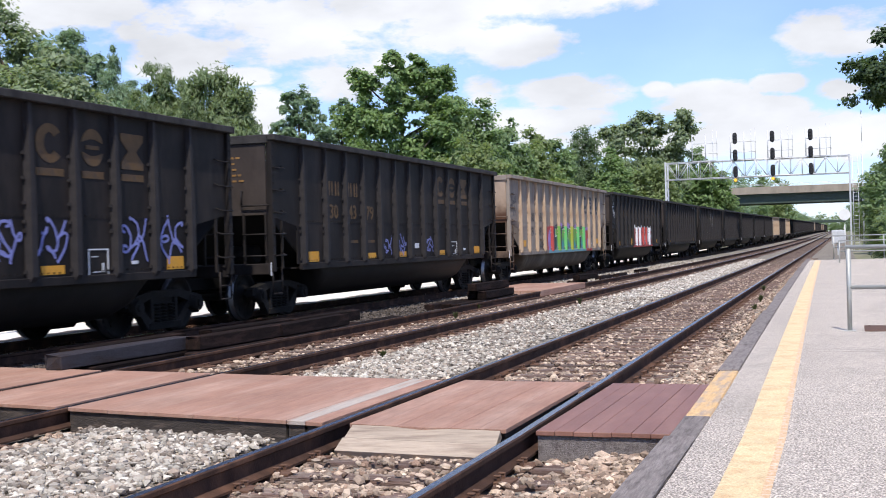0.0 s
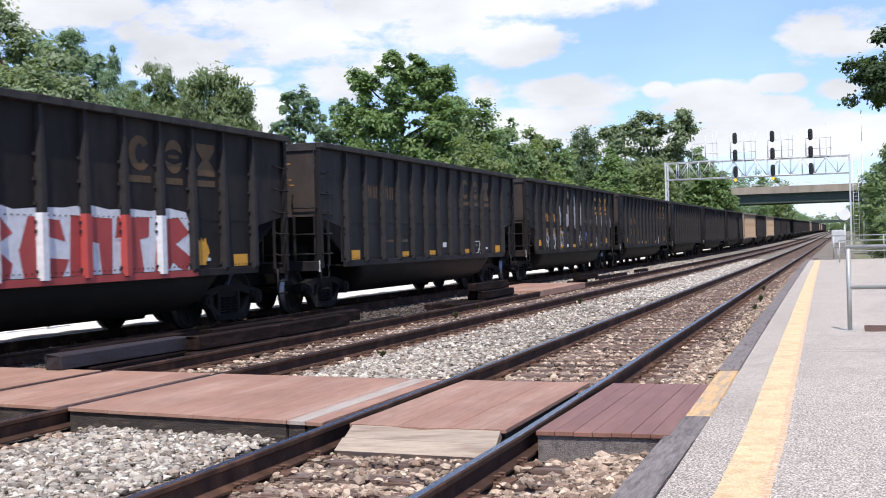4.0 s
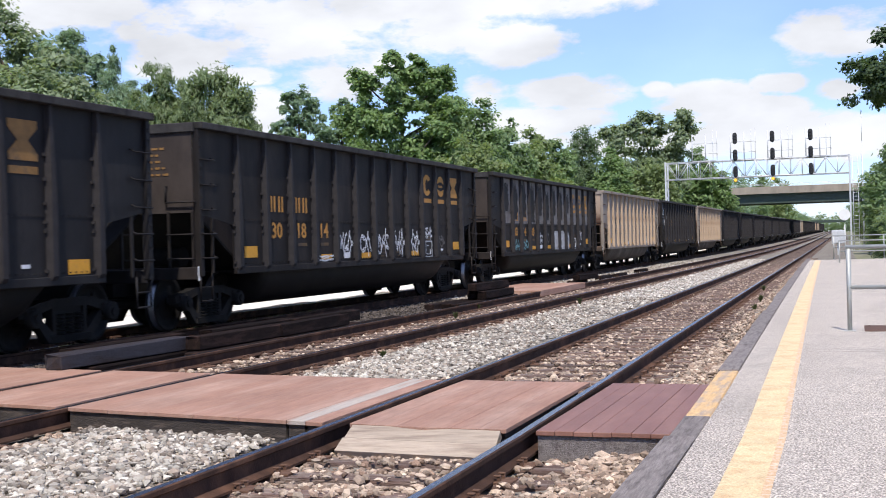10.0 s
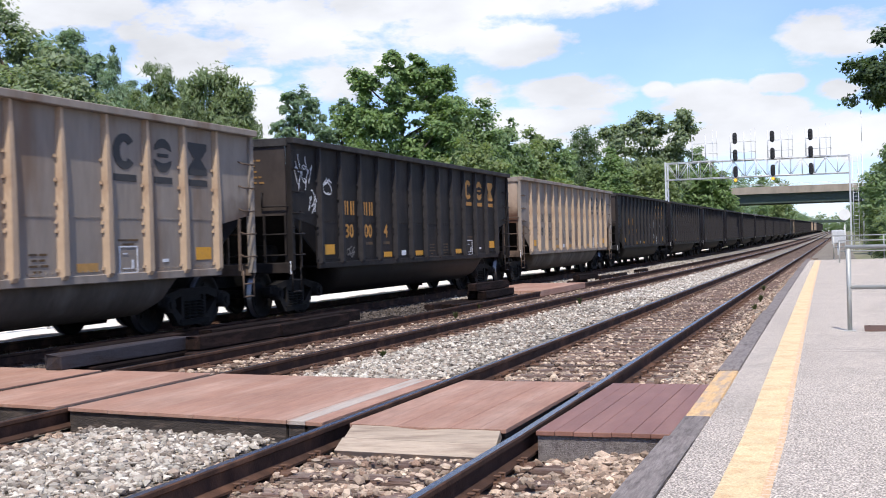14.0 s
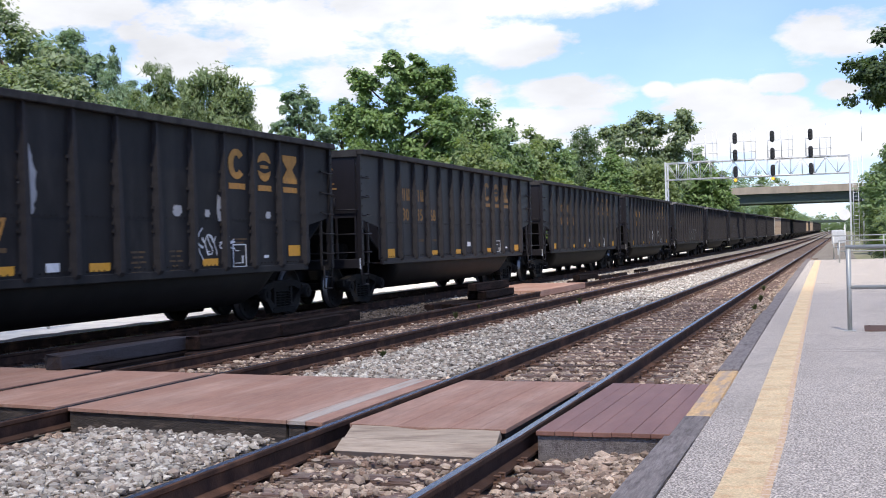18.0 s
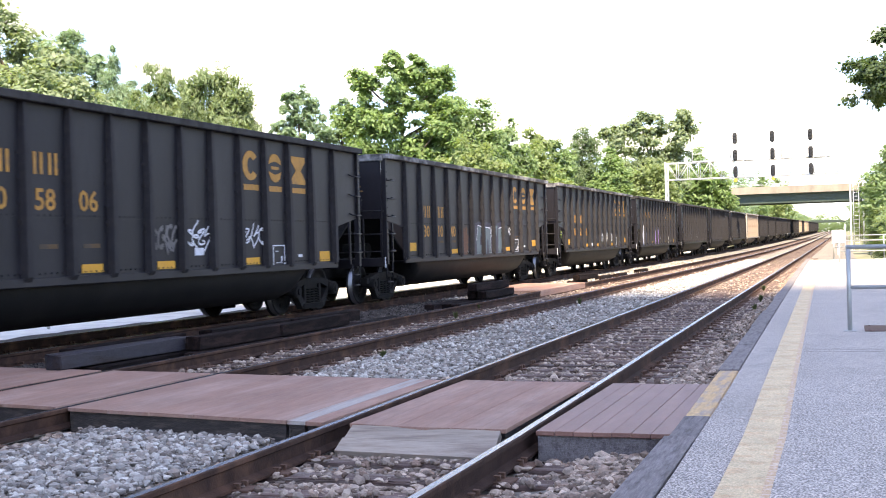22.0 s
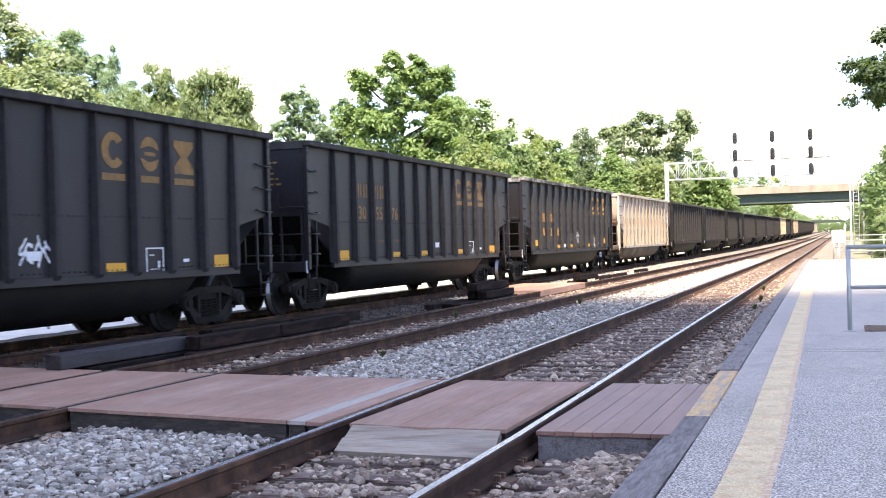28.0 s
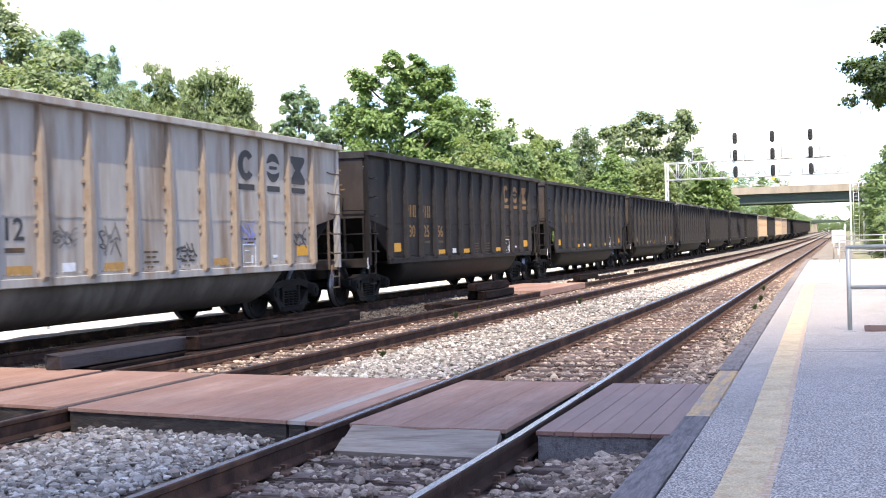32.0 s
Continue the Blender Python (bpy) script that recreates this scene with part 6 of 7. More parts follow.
SPRAYSTEEL = material("blue_grey_spray_paint", (0.09, 0.125, 0.135), 0.65, 0, 0.25, 4, 0.03, 40)
SPRAYTEAL = material("teal_spray_paint", (0.16, 0.34, 0.38), 0.65, 0, 0.2, 4, 0.03, 40)
SPRAYDARK = material("dark_outline_spray", (0.03, 0.03, 0.05), 0.65, 0, 0.2, 2, 0.03, 40)

# every car in order of passing: kind, number pairs, brightness of the lettering, extras
CARS = {
    -12: ("brown", "short", "", 0), -11: ("brown", "short", "", 0), -10: ("brown", "short", "30 43 79", 0), -9: ("tan", "long", "39 89 45", 1), -8: ("brown", "short", "", 0), -7: ("black", "short", "", 0), -6: ("brown", "long", "30 20 35", 1),
    -5: ("black", "long", "30 22 22", 1), -4: ("black", "short", "30 48 36", 2), -3: ("brown", "long", "30 18 14", 1), -2: ("brown", "long", "30 14 60", 1), -1: ("tan", "long", "39 86 02", 1), 0: ("brown", "long", "30 00 4", 1),
    1: ("tan", "long", "39 15", 1), 2: ("black", "long", "30 12 47", 1), 3: ("blue", "short", "30 35 68", 2), 4: ("blue", "short", "30 30 53", 2), 5: ("blue", "short", "30 58 06", 1), 6: ("blue", "long", "30 10 40", 1),
    7: ("blue", "long", "30 02 46", 1), 8: ("blue", "short", "30 36 23", 1), 9: ("blue", "short", "30 48 53", 2), 10: ("blue", "short", "30 55 76", 2), 11: ("blue", "long", "30 12 68", 1), 12: ("grey", "long", "39 73 12", 1), 13: ("brown", "long", "30 25 56", 2),
}
LABELS = {"black": "black coal gondola, sooty, with yellow marks", "brown": "dusty brown-black coal gondola with faded yellow marks", "blue": "clean blue-black coal gondola with bright yellow marks",
          "tan": "rust-stained cream coal gondola with black marks", "grey": "dirty pale grey coal gondola with rusty ribs"}


def wheel_places(build):
    c = BUILDS[build]["truck"]
    return (-c - 0.89, -c + 0.89, c - 0.89, c + 0.89)


def base_car(kind, build, S):
    bd = BUILDS[build]
    half = bd["h"]
    paint = {"black": CARBLACK, "brown": CARBROWN, "blue": CARBLUE, "tan": CARTAN, "grey": CARGREY}[kind]
    light = kind in ("tan", "grey")
    M = car_meshes(kind, build, paint, RUSTRIB if kind == "grey" else (TANRIB if light else DARKRIB), paint if light else (WORNCHORD if build == "long" and kind == "blue" else LITDUSTCHORD))
    car = thing("coal_car", LABELS[kind], "railway wagon", "cars of the coal train")
    F180 = pose(0, 0, 0, 0, 0, 180)
    for s in (0, 1):
        turn = F180 if s else Matrix()
        side = part("side_sheet", M["side_sheet"], None, car); side.matrix_basis = turn @ Matrix.Translation((SIDE, 0, 0))
        for r in bd["ribs"]:
            p = part("rib", M["rib"], None, car); p.matrix_basis = turn @ Matrix.Translation((SIDE, r, 0))
        for nm in ("top_chord", "side_sill"):
            p = part(nm, M[nm], None, car); p.matrix_basis = turn @ Matrix.Translation((SIDE, 0, 0))
        for nm in ("end_chord", "end_wall", "slope_sheet", "end_sill"):
            p = part(nm, M[nm], None, car); p.matrix_basis = turn @ Matrix.Translation((0, -half, 0))
        p = part("coupler", S["coupler"], None, car); p.matrix_basis = turn @ Matrix.Translation((0, -half, 0))
        p = part("end_notice", S["end_notice"], None, car, "small yellow stencilled lines"); p.matrix_basis = turn @ Matrix.Translation((0.80, -half - 0.034, 2.96))
        if light:
            p.data = S["end_notice_dark"]
        for e in (-1, 1):
            p = part("corner_post", M["corner_post"], None, car); p.matrix_basis = turn @ Matrix.Translation((SIDE, e * half - e * 0.05, 0))
            p = part("side_ladder", M["side_ladder"], None, car); p.matrix_basis = turn @ Matrix.Translation((SIDE, e * half, 0)) @ Matrix.Diagonal((1, -e, 1, 1))
            for z in (2.37, 2.78):
                p = part("grab_iron", M["grab_iron"], None, car); p.matrix_basis = turn @ Matrix.Translation((SIDE, e * half, z)) @ Matrix.Diagonal((1, -e, 1, 1))
            p = part("end_ladder", M["end_ladder"], None, car); p.matrix_basis = turn @ Matrix.Translation((e * (SIDE - 0.52) if e > 0 else -SIDE + 0.05, -half, 0))
        p = part("corner_plate", S["corner_plate"], None, car, "white painted plate"); p.matrix_basis = turn @ Matrix.Translation((SIDE + 0.005, -half + 0.0, SILL))
        tr = part("truck", S["bolster"], None, car); tr.matrix_basis = turn @ Matrix.Translation((0, -bd["truck"], 0))
        for e in (-1, 1):
            p = part("side_frame", S["side_frame"], None, tr); p.matrix_basis = Matrix.Translation((e * 1.02, 0, 0)) @ (Matrix() if e > 0 else F180)
        # reflectors and stencils on this side
        if build == "short":
            marks = ((-5.35, "upright_reflector", 1.14), (-2.35, "small_reflector", 1.11), (-0.45, "small_reflector", 1.11), (2.38, "small_reflector", 1.11), (5.42, "upright_reflector", 1.14), (0.55, "notice", 1.30), (3.40, "data_panel", 1.18),
                     (4.30, "little_notice", 1.17), (-3.3, "weight_stencil", 1.42), (-2.35, "weight_stencil", 1.42))
        else:
            marks = ((-5.70, "upright_reflector", 1.27), (-2.50, "small_reflector", 1.12), (-0.42, "small_reflector", 1.12), (2.65, "small_reflector", 1.12), (5.80, "upright_reflector", 1.27), (-1.48, "notice", 1.14), (3.65, "data_panel", 1.21),
                     (4.65, "little_notice", 1.18), (0.55, "data_stencil", 1.30), (1.60, "data_stencil", 1.30), (3.65, "title_stencil", 1.48), (-3.6, "weight_stencil", 1.38), (-2.58, "weight_stencil", 1.38))
        for yy, nm, z in marks:
            p = part(nm, S[nm], None, car); p.matrix_basis = turn @ Matrix.Translation((SIDE + 0.002, yy, z))
            if light and nm + "_dark" in S:
                p.data = S[nm + "_dark"]
    part("belly", M["belly"], None, car); part("floor_sheet", M["floor_sheet"], None, car); part("centre_sill", S["centre_sill"], None, car)
    p = part("air_tank", S["air_tank"], None, car); p.location = (0.6, -bd["truck"] - 0.5, 1.22)
    for y in wheel_places(build):
        p = part("wheelset", S["wheelset"], None, car, "steel wheels with bright treads"); p.location = (0, y, 0.457)
    return car


def dress(car, kind, build, digits, bright, S, n):
    """Lettering of one car on the side that is seen."""
    light = kind in ("tan", "grey")
    mat = LETTERBLACK if light else (LETTERDIM, LETTERYELLOW, LETTERMID)[bright]
    tag = "black" if light else ("dim", "yellow", "grimy")[bright]
    bd = BUILDS[build]
    cells = [(a + b) / 2 for a, b in zip(bd["ribs"], bd["ribs"][1:])]
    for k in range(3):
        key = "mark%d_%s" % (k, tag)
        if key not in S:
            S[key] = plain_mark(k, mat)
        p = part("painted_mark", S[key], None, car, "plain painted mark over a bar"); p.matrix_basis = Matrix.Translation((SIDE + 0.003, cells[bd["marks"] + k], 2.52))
    # plain bars where the reporting letters stand
    key = "bar_" + tag
    if key not in S:
        bm = bmesh.new()
        for yy in (-0.22, -0.09, 0.09, 0.22):
            add_box(bm, 0, 0.004, yy - 0.03, yy + 0.03, 0.0, 0.29)
        S[key] = mesh_of("letter_bar", bm, mat)
    for k in (0, 1):
        p = part("letter_bar", S[key], None, car); p.matrix_basis = Matrix.Translation((SIDE + 0.003, cells[1 + k], bd["letters"]))
    for k, pair in enumerate(digits.split()):
        key = pair + tag
        if key not in S:
            S[key] = lettering(pair, 0.40, mat, 0.006)
        p = part("car_number", S[key], None, car)
        wide = (0.13 if len(pair) == 1 else 0.25)
        p.matrix_basis = Matrix.Translation((SIDE + 0.005, cells[1 + k] - wide, bd["number"])) @ side_turn() @ Matrix.Diagonal((1.12, 1, 1, 1))


def tag_paint(car, name, me, y, z, label, x=0.006):
    for m in me if isinstance(me, list) else [me]:
        p = part(name, m, None, car, label)
        p.matrix_basis = Matrix.Translation((SIDE + x, y, z))


def graffiti(cars):
    white = "white sprayed scrawl"
    L = [(a + b) / 2 for a, b in zip(BUILDS["long"]["ribs"], BUILDS["long"]["ribs"][1:])]
    H = [(a + b) / 2 for a, b in zip(BUILDS["short"]["ribs"], BUILDS["short"]["ribs"][1:])]

    def sc(n, seed, y, z, w, h, mat=SPRAYWHITE, strokes=4, label=white, thick=0.022):
        tag_paint(cars[n], "scrawl", squiggle(seed, w, h, mat, strokes, thick), y, z, label)

    for i in (4, 5, 7, 8, 10, 11):
        sc(-11, 40 + i, H[i], 1.50, 0.62, 0.62, SCRAWLBLUE, 3, "pale blue sprayed scrawl", 0.04)
    for i in (4, 5, 7):
        sc(-10, 50 + i, H[i], 1.32, 0.55, 0.42, SCRAWLBLUE, 3, "pale blue sprayed scrawl", 0.03)
    for i, (y, z, w, h, m) in enumerate(((L[3] + 0.1, 1.38, 0.7, 0.7, SPRAYWHITE), (L[4], 1.45, 0.75, 0.4, BARE), (L[6], 1.4, 0.7, 0.5, SPRAYWHITE), (L[7], 1.45, 0.7, 0.45, SCRAWLBLUE), (L[7], 2.0, 0.75, 0.35, BARE), (L[8], 2.0, 0.8, 0.35, BARE), (L[10], 1.68, 0.5, 0.25, BARE), (L[11] - 0.15, 1.55, 0.3, 0.3, SPRAYWHITE))):
        sc(-6, 60 + i, y, z, w, h, m, 4)
    tag_paint(cars[-6], "flaked_patch", blotches(6, PALEPATCH, ((L[3] - 0.1, 2.2, 0.28, 0.33), (L[4] + 0.05, 2.05, 0.32, 0.23), (L[4] + 0.25, 2.25, 0.10, 0.38), (L[4] - 0.25, 2.55, 0.10, 0.17), (L[4] + 0.3, 3.0, 0.08, 0.14), (L[5] + 0.32, 2.4, 0.16, 0.6),
               (L[5] - 0.3, 2.2, 0.1, 0.16), (L[6] - 0.33, 2.3, 0.09, 0.45), (L[6] + 0.36, 2.3, 0.12, 0.42), (L[9] + 0.3, 2.1, 0.08, 0.2), (L[10] + 0.25, 2.1, 0.08, 0.25), (L[11] + 0.2, 2.1, 0.07, 0.2), (6.75, 2.05, 0.12, 0.25))), 0, 0, "pale grey flaked paint patches")
    for i in range(4, 9):
        sc(-3, 70 + i, L[i], 1.38, 0.72, 0.52, SPRAYWHITE, 5, white, 0.03)
    sc(-3, 80, L[9], 1.60, 0.5, 0.26, SPRAYWHITE, 5); sc(-3, 81, L[3], 1.10, 0.8, 0.14, SPRAYWHITE, 3); sc(-3, 82, L[10], 1.4, 0.4, 0.3, BARE, 3)
    # pale bared panels with torn remains of the black
    tag_paint(cars[-2], "bared_panel", primer_panels(L[:9], 0.43), 0, 0, "pale bared primer panels", 0.0005)
    tag_paint(cars[-2], "bared_panel", primer_panels(L[9:], 0.36), 0, 0, "pale bared primer panels", 0.0)
    tag_paint(cars[-2], "flaked_patch", blotches(9, CARBROWN, [(c + 0.05 * math.sin(5 * k), 2.62 + 0.08 * math.cos(3 * k), (0.36, 0.40, 0.38, 0.38, 0.36, 0.32, 0.28, 0.26, 0.24)[k], (0.42, 0.50, 0.58, 0.60, 0.52, 0.50, 0.46, 0.48, 0.34)[k]) for k, c in enumerate(L[:9])]), 0, 0, "torn dark remains of paint")
    sc(-2, 90, L[4], 1.40, 0.6, 0.36, SPRAYWHITE, 4, white, 0.03); sc(-2, 91, L[10], 1.50, 0.5, 0.4, SPRAYWHITE, 4); sc(-2, 92, L[5], 1.4, 0.25, 0.45, BARE, 2)
    sc(0, 100, -6.85, 2.75, 0.75, 0.55, SPRAYWHITE, 5); sc(0, 101, -6.45, 2.2, 0.4, 0.45, SPRAYWHITE, 3); sc(0, 102, -5.75, 2.55, 0.4, 0.4, SPRAYWHITE, 2); sc(0, 103, L[1], 1.2, 0.4, 0.22, BARE, 3)
    for i, (y, m) in enumerate(((L[4], BARE), (L[5] + 0.05, SCRAWLBLACK), (L[7], BARE), (L[8], BARE))):
        sc(1, 110 + i, y, 1.45, 0.75, 0.55, m, 4, "sprayed scrawl")
    tag_paint(cars[2], "flaked_patch", blotches(12, PALEPATCH, ((L[4] - 0.4, 2.25, 0.2, 0.42), (L[7] + 0.1, 1.95, 0.16, 0.09), (L[8], 1.92, 0.1, 0.06), (L[8] + 0.4, 2.0, 0.1, 0.2), (L[10] + 0.1, 1.92, 0.13, 0.06))), 0, 0, "pale grey flaked paint patches")
    sc(2, 120, L[8] - 0.1, 1.42, 0.75, 0.45, SPRAYWHITE, 5); sc(2, 121, L[9] - 0.4, 1.42, 0.5, 0.2, SPRAYWHITE, 3)
    sc(5, 130, H[5], 1.5, 0.65, 0.45, BARE, 5, "faint pale sprayed scrawl", 0.05)
    for i in (6, 8):
        sc(5, 131 + i, H[i] + 0.05, 1.55, 0.75, 0.4, SPRAYWHITE, 4, white, 0.03)
    for i in (6, 7, 8):
        sc(7, 140 + i, L[i], 1.42, 0.58, 0.36, SPRAYWHITE, 5, white, 0.026)
    sc(9, 150, H[6] + 0.1, 1.36, 0.62, 0.34, SPRAYWHITE, 5, white, 0.032)
    sc(11, 152, L[5], 1.42, 0.6, 0.3, BARE, 4); sc(11, 153, L[6], 1.46, 0.75, 0.42, SPRAYWHITE, 5, white, 0.026)
    for i, (y, z, w, h, m) in enumerate(((L[2], 1.1, 0.8, 0.2, SCRAWLBLACK), (L[5], 1.5, 0.5, 0.4, BARE), (L[7], 1.3, 0.6, 0.3, SCRAWLBLACK), (L[9], 1.6, 0.5, 0.35, SCRAWLBLUE), (L[11], 1.5, 0.55, 0.3, SCRAWLBLACK), (L[4], 1.55, 0.5, 0.25, BARE))):
        sc(12, 160 + i, y, z, w, h, m, 4, "dark sprayed scrawl")
    for n, seed, y, z, w, h, cnt, fill, edge, label in ((-9, 1, 0.98, 1.40, 5.0, 0.86, 5, SPRAYGREEN, SPRAYDARK, "big green and teal sprayed block shapes"),
                                                       (-8, 2, 1.1, 1.42, 5.2, 0.95, 5, SPRAYRED, SPRAYWHITE, "big red and white sprayed block shapes"),
                                                       (-2, 7, 1.45, 1.32, 2.4, 0.62, 4, SPRAYSILVER, PALEPATCH, "big silver sprayed block shapes"),
                                                       (6, 3, 0.85, 1.40, 2.9, 0.9, 4, SPRAYSTEEL, SPRAYDARK, "white outlined blue-grey sprayed block shapes"),
                                                       (8, 4, -4.85, 1.30, 1.4, 0.62, 2, SPRAYWHITE, SPRAYDARK, "white sprayed round shapes"),
                                                       (8, 5, -0.9, 1.38, 2.2, 0.8, 3, SPRAYPURPLE, SPRAYDARK, "purple and white sprayed block shapes")):
        a, b, c = sprayed_piece(seed, w, h, cnt, fill, edge)
        tag_paint(cars[n], "sprayed_outline", a, y, z, label)
        tag_paint(cars[n], "sprayed_fill", b, y, z, label)
        tag_paint(cars[n], "sprayed_shine", c, y, z, "white sprayed highlights")
    for y, m, e in ((-2.15, SPRAYPURPLE, SPRAYRED), (4.0, SPRAYRED, SPRAYPURPLE)):
        a, b, c = sprayed_piece(int(y * 10) + 40, 0.8, 0.78, 1, m, e)
        tag_paint(cars[-9], "sprayed_outline", a, y, 1.38, "red and purple sprayed shape"); tag_paint(cars[-9], "sprayed_fill", b, y, 1.38, "red and purple sprayed shape")
    # the paint runs on over ribs and sill
    rb = BUILDS["long"]["ribs"]
    for i, m in ((4, SPRAYRED), (5, SPRAYGREEN), (6, SPRAYLIME), (7, SPRAYOLIVE), (8, SPRAYLIME), (9, SPRAYLIME)):
        painted_rib(cars[-9], rb[i], 0.98, 1.84, m, "spray-painted rib")
    rb = BUILDS["short"]["ribs"]
    for i, m in ((5, SPRAYWHITE), (6, SPRAYWHITE), (7, SPRAYRED), (8, SPRAYRED), (9, SPRAYWHITE)):
        painted_rib(cars[-8], rb[i], 0.98, 1.86, m, "spray-painted rib")
    for n, ya, yb, m in ((-9, -2.6, 3.5, SPRAYTEAL), (-9, 3.52, 4.6, SPRAYRED), (-8, -1.9, 3.9, SPRAYRED)):
        bm = bmesh.new(); add_box(bm, 0.052, 0.055, ya, yb, SILL - 0.04, SILL + 0.06)
        p = part("sprayed_sill", bm, m, cars[n], "spray-painted sill"); p.matrix_basis = Matrix.Translation((SIDE, 0, 0))
    tag_paint(cars[-8], "sprayed_cloud", blotches(35, SIGNYELLOW, ((-2.1, 1.15, 0.4, 0.2), (4.1, 1.3, 0.3, 0.22))), 0, 0, "yellow sprayed corner")
    tag_paint(cars[-9], "sprayed_cloud", blotches(21, SPRAYPURPLE, ((-0.6, 1.88, 0.36, 0.09), (0.55, 1.88, 0.42, 0.10), (2.0, 1.86, 0.40, 0.08))), 0, 0, "purple sprayed cloud tops")
    tag_paint(cars[8], "sprayed_cloud", blotches(22, SPRAYWHITE, ((-5.0, 1.74, 0.22, 0.22),)), 0, 0, "white sprayed round shape")
    sc(-9, 170, L[2] + 0.1, 1.2, 0.7, 0.3, SCRAWLBLACK, 4, "dark sprayed scrawl"); sc(-9, 171, L[10], 1.5, 0.4, 0.3, SCRAWLBLACK, 3, "dark sprayed scrawl"); sc(-9, 172, -6.9, 2.5, 0.7, 0.6, SCRAWLBLACK, 4, "dark sprayed scrawl")
    sc(-8, 174, -6.75, 2.75, 0.6, 0.45, SPRAYWHITE, 4); sc(-8, 175, -6.4, 2.4, 0.35, 0.3, SPRAYWHITE, 3)
    sc(-2, 176, L[2], 1.22, 0.8, 0.3, SPRAYTEAL, 4, "teal sprayed scrawl", 0.03); sc(-2, 177, L[1], 1.22, 0.7, 0.3, SPRAYTEAL, 4, "teal sprayed scrawl", 0.03)
    for i in (1, 2):
        sc(-6, 178 + i, L[i], 1.35, 0.6, 0.55, SPRAYWHITE, 4, white, 0.028)
    sc(6, 173, L[9] - 0.55, 1.65, 0.6, 0.22, SPRAYWHITE, 4)
    tag_paint(cars[6], "flaked_patch", blotches(31, RUSTPLATE, ((L[4], 1.35, 0.3, 0.4),)), 0, 0, "faint rusty red sprayed patch")


def train():
    S = shared_meshes()
    bm = bmesh.new()
    notice_lines(bm)
    S["end_notice_dark"] = mesh_of("end_notice", bm, RUSTRIB)
    base, cars = {}, {}
    later = {14: "black", 15: "brown", 16: "blue", 17: "black", 18: "blue", 19: "brown", 20: "tan", 21: "black", 22: "tan", 23: "grey"}
    for n in range(-12, 32):
        kind, build, digits, bright = CARS.get(n, (later.get(n, "brown" if n % 3 else "black"), "long", "", 0))
        if (kind, build) in base:
            cars[n] = copy_thing(base[kind, build], Matrix())
        else:
            base[kind, build] = cars[n] = base_car(kind, build, S)
    for n, car in cars.items():
        kind, build, digits, bright = CARS.get(n, (later.get(n, "brown" if n % 3 else "black"), "long", "", 0))
        dress(car, kind, build, digits, bright, S, n)
    graffiti(cars)
    return cars


def along(n, t):
    """Where car n's middle stands along the line at t seconds."""
    front_mark = -1.10 - SPEED * (t - 16) + n * PITCH_CARS + SLACK.get(n, 0.0)
    return front_mark + 5.91


SPEED = 11.542
# couplers run in and out along the train
SLACK = {-12: 0.5, -11: 0.70, -10: 0.28, -9: 0.28, -8: 0.15, -7: -0.30, -6: -0.42, -5: -0.19, -4: -0.31, -3: -0.50, -2: -0.26, -1: -0.02, 0: 0.19, 1: 0.37, 2: 0.67, 3: 0.56, 4: 0.18, 5: -0.25,
         6: -0.32, 7: 0.05, 8: -0.06, 9: -0.28, 10: -0.64, 11: -0.63, 12: -0.19, 13: 0.10}


def car_pose(n, t):
    y = along(n, t)
    a, b = on_line(-8.60, y - 6, 0), on_line(-8.60, y + 6, 0)
    mid = [(a[i] + b[i]) / 2 for i in range(3)]
    head = math.degrees(math.atan2(-(b[0] - a[0]), b[1] - a[1]))
    climb = math.degrees(math.atan2(b[2] - a[2], b[1] - a[1]))
    return pose(*mid, climb, 0, head)


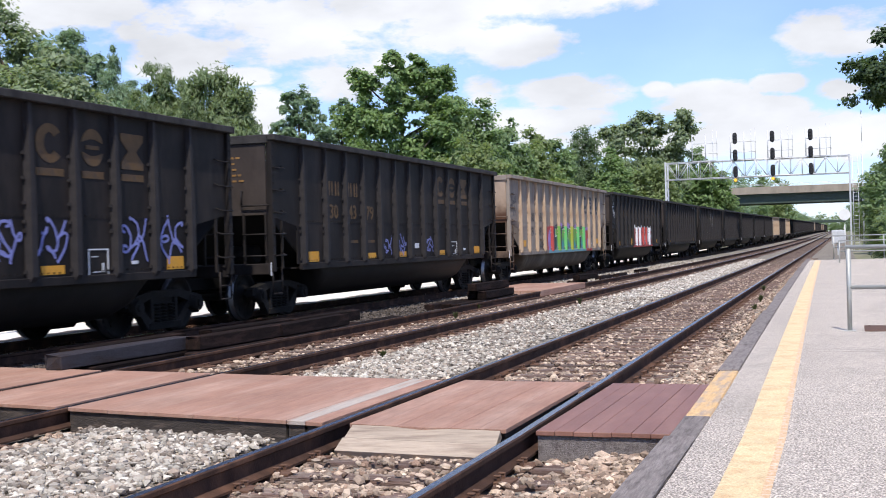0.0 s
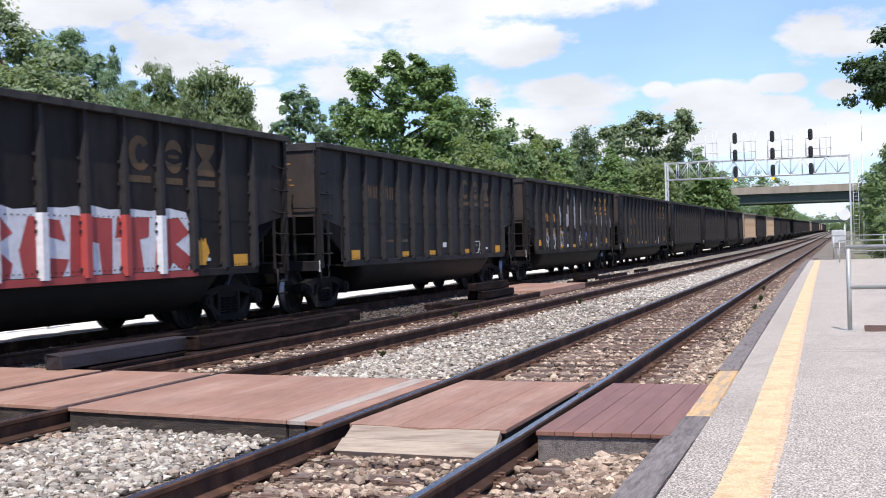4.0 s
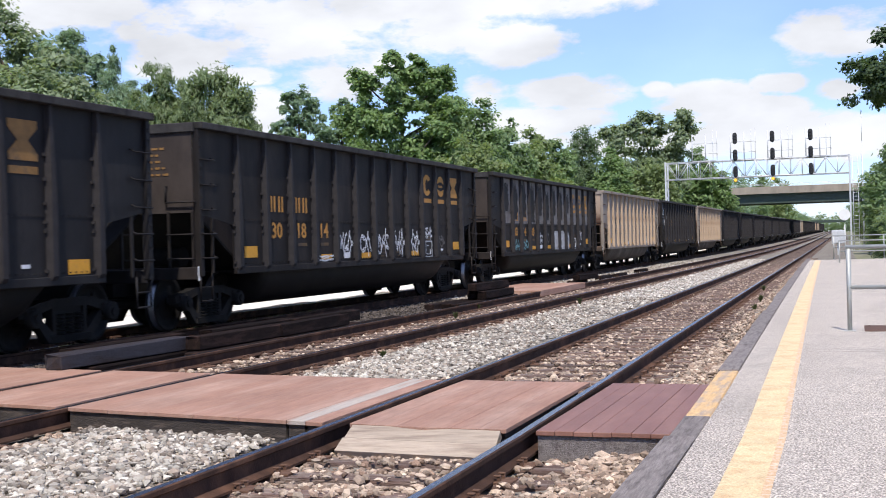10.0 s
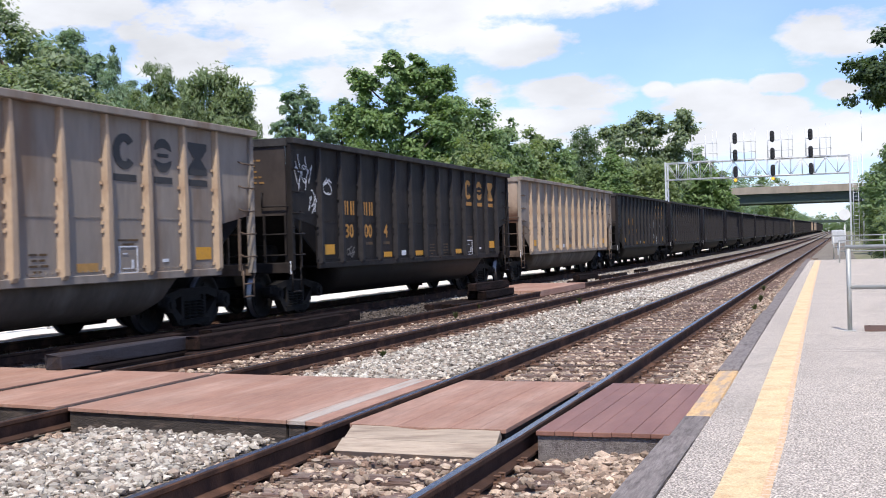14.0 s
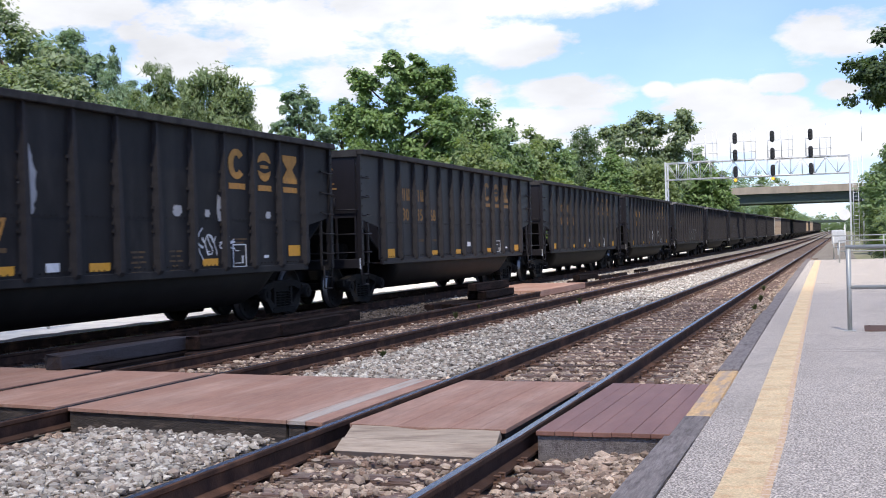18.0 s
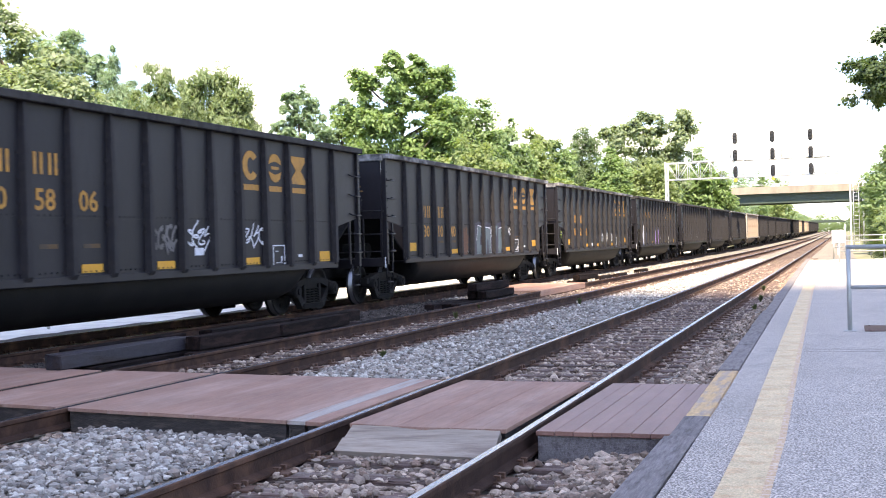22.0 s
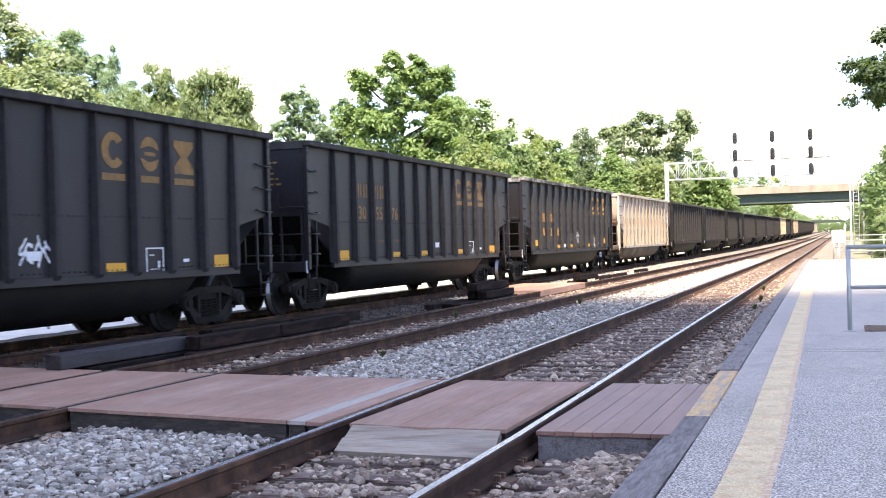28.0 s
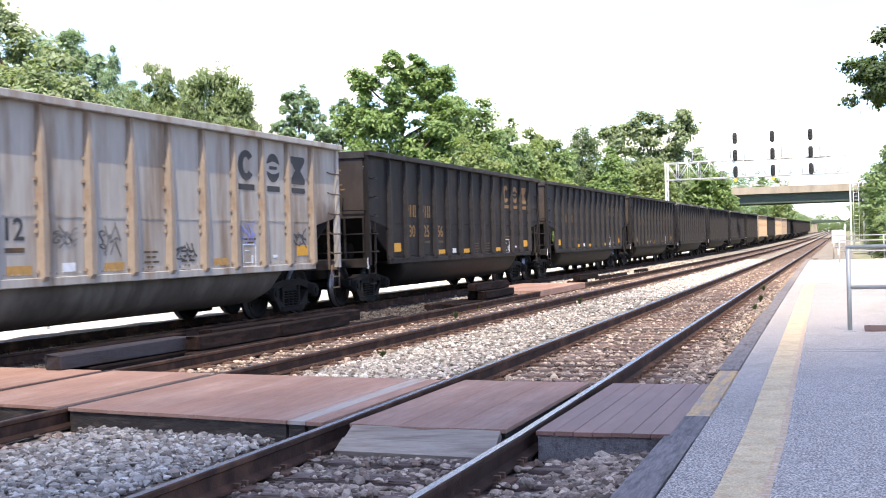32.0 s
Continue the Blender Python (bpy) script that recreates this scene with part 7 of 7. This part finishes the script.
# ---- the passing cloud, high behind the camera ----
def cloud_over_sun():
    vapour = []
    for name, clear, milk in (("cloud_vapour", 0.15, 0.35), ("thin_cloud_vapour", 0.86, 0.12)):
        m = bpy.data.materials.new(name)
        m.use_nodes = True
        nt = m.node_tree
        tr = nt.nodes.new("ShaderNodeBsdfTransparent"); tr.inputs[0].default_value = (clear, clear, clear, 1)
        tl = nt.nodes.new("ShaderNodeBsdfTranslucent"); tl.inputs[0].default_value = (0.9, 0.9, 0.92, 1)
        mx = nt.nodes.new("ShaderNodeMixShader"); mx.inputs[0].default_value = milk
        nt.links.new(tr.outputs[0], mx.inputs[1]); nt.links.new(tl.outputs[0], mx.inputs[2])
        nt.links.new(mx.outputs[0], nt.nodes["Material Output"].inputs["Surface"])
        vapour.append(m)
    c = thing("cloud", "white fair-weather cloud drifting across the sun", "cloud")
    rng = random.Random(17)
    for i in range(-1, 11):
        for j in range(4):
            bm = bmesh.new()
            bmesh.ops.create_icosphere(bm, subdivisions=3, radius=1)
            for v in bm.verts:
                v.co *= 1 + 0.2 * noise.noise(v.co * 1.7 + Vector((i, j, 0)))
            w = rng.uniform(30, 36)
            at = Matrix.Translation((-147 + 35.2 * i + rng.uniform(-5, 5), -70 + 34 * j + rng.uniform(-5, 5), rng.uniform(0, 10)))
            bmesh.ops.transform(bm, matrix=at @ Matrix.Diagonal((w, w, w * 0.35, 1)), verts=bm.verts)
            for f in bm.faces:
                f.smooth = True
            part("puff", bm, vapour[1 if i in (-1, 10) else 0], c)
    return c


def motions(cars, cloud):
    ts = [0.0] + [1.0 * i for i in range(1, 32)] + [32.0]
    for n, car in cars.items():
        walk(car, [(t, car_pose(n, t)) for t in ts])
    # wheels roll: one set of turns for each axle place, taken over by all cars
    first = {}
    for n, car in cars.items():
        build = CARS.get(n, ("", "long"))[1]
        sets = sorted((o for o in car.children if o.name.startswith("wheelset")), key=lambda o: o.location.y)
        if build not in first:
            first[build] = sets
            for w, y in zip(sets, wheel_places(build)):
                walk(w, [(k / FPS, Matrix.Translation((0, y, 0.457)) @ Matrix.Rotation((SPEED * k / FPS) / 0.457, 4, "X")) for k in range(0, 32 * FPS + 1)])
        else:
            for w, f in zip(sets, first[build]):
                w.rotation_mode = "QUATERNION"
                w.animation_data_create()
                w.animation_data.action = f.animation_data.action
                w.animation_data.action_slot = f.animation_data.action_slot
    h = 620.0
    over = SUN * (h / SUN.z)
    rows = []
    for t, x in ((0.0, -716.0), (32.0, 180.0)):
        rows.append((t, Matrix.Translation((over.x + x, over.y - 37.0, h))))
    walk(cloud, rows)


ground_sheet()
ballast_bed()
far_side()
platform()
crossing()
gantry()
bridge()
platform_things()
trees()
all_cars = train()
the_cloud = cloud_over_sun()
tie_piles()
weeds()
tracks()
stones()
motions(all_cars, the_cloud)
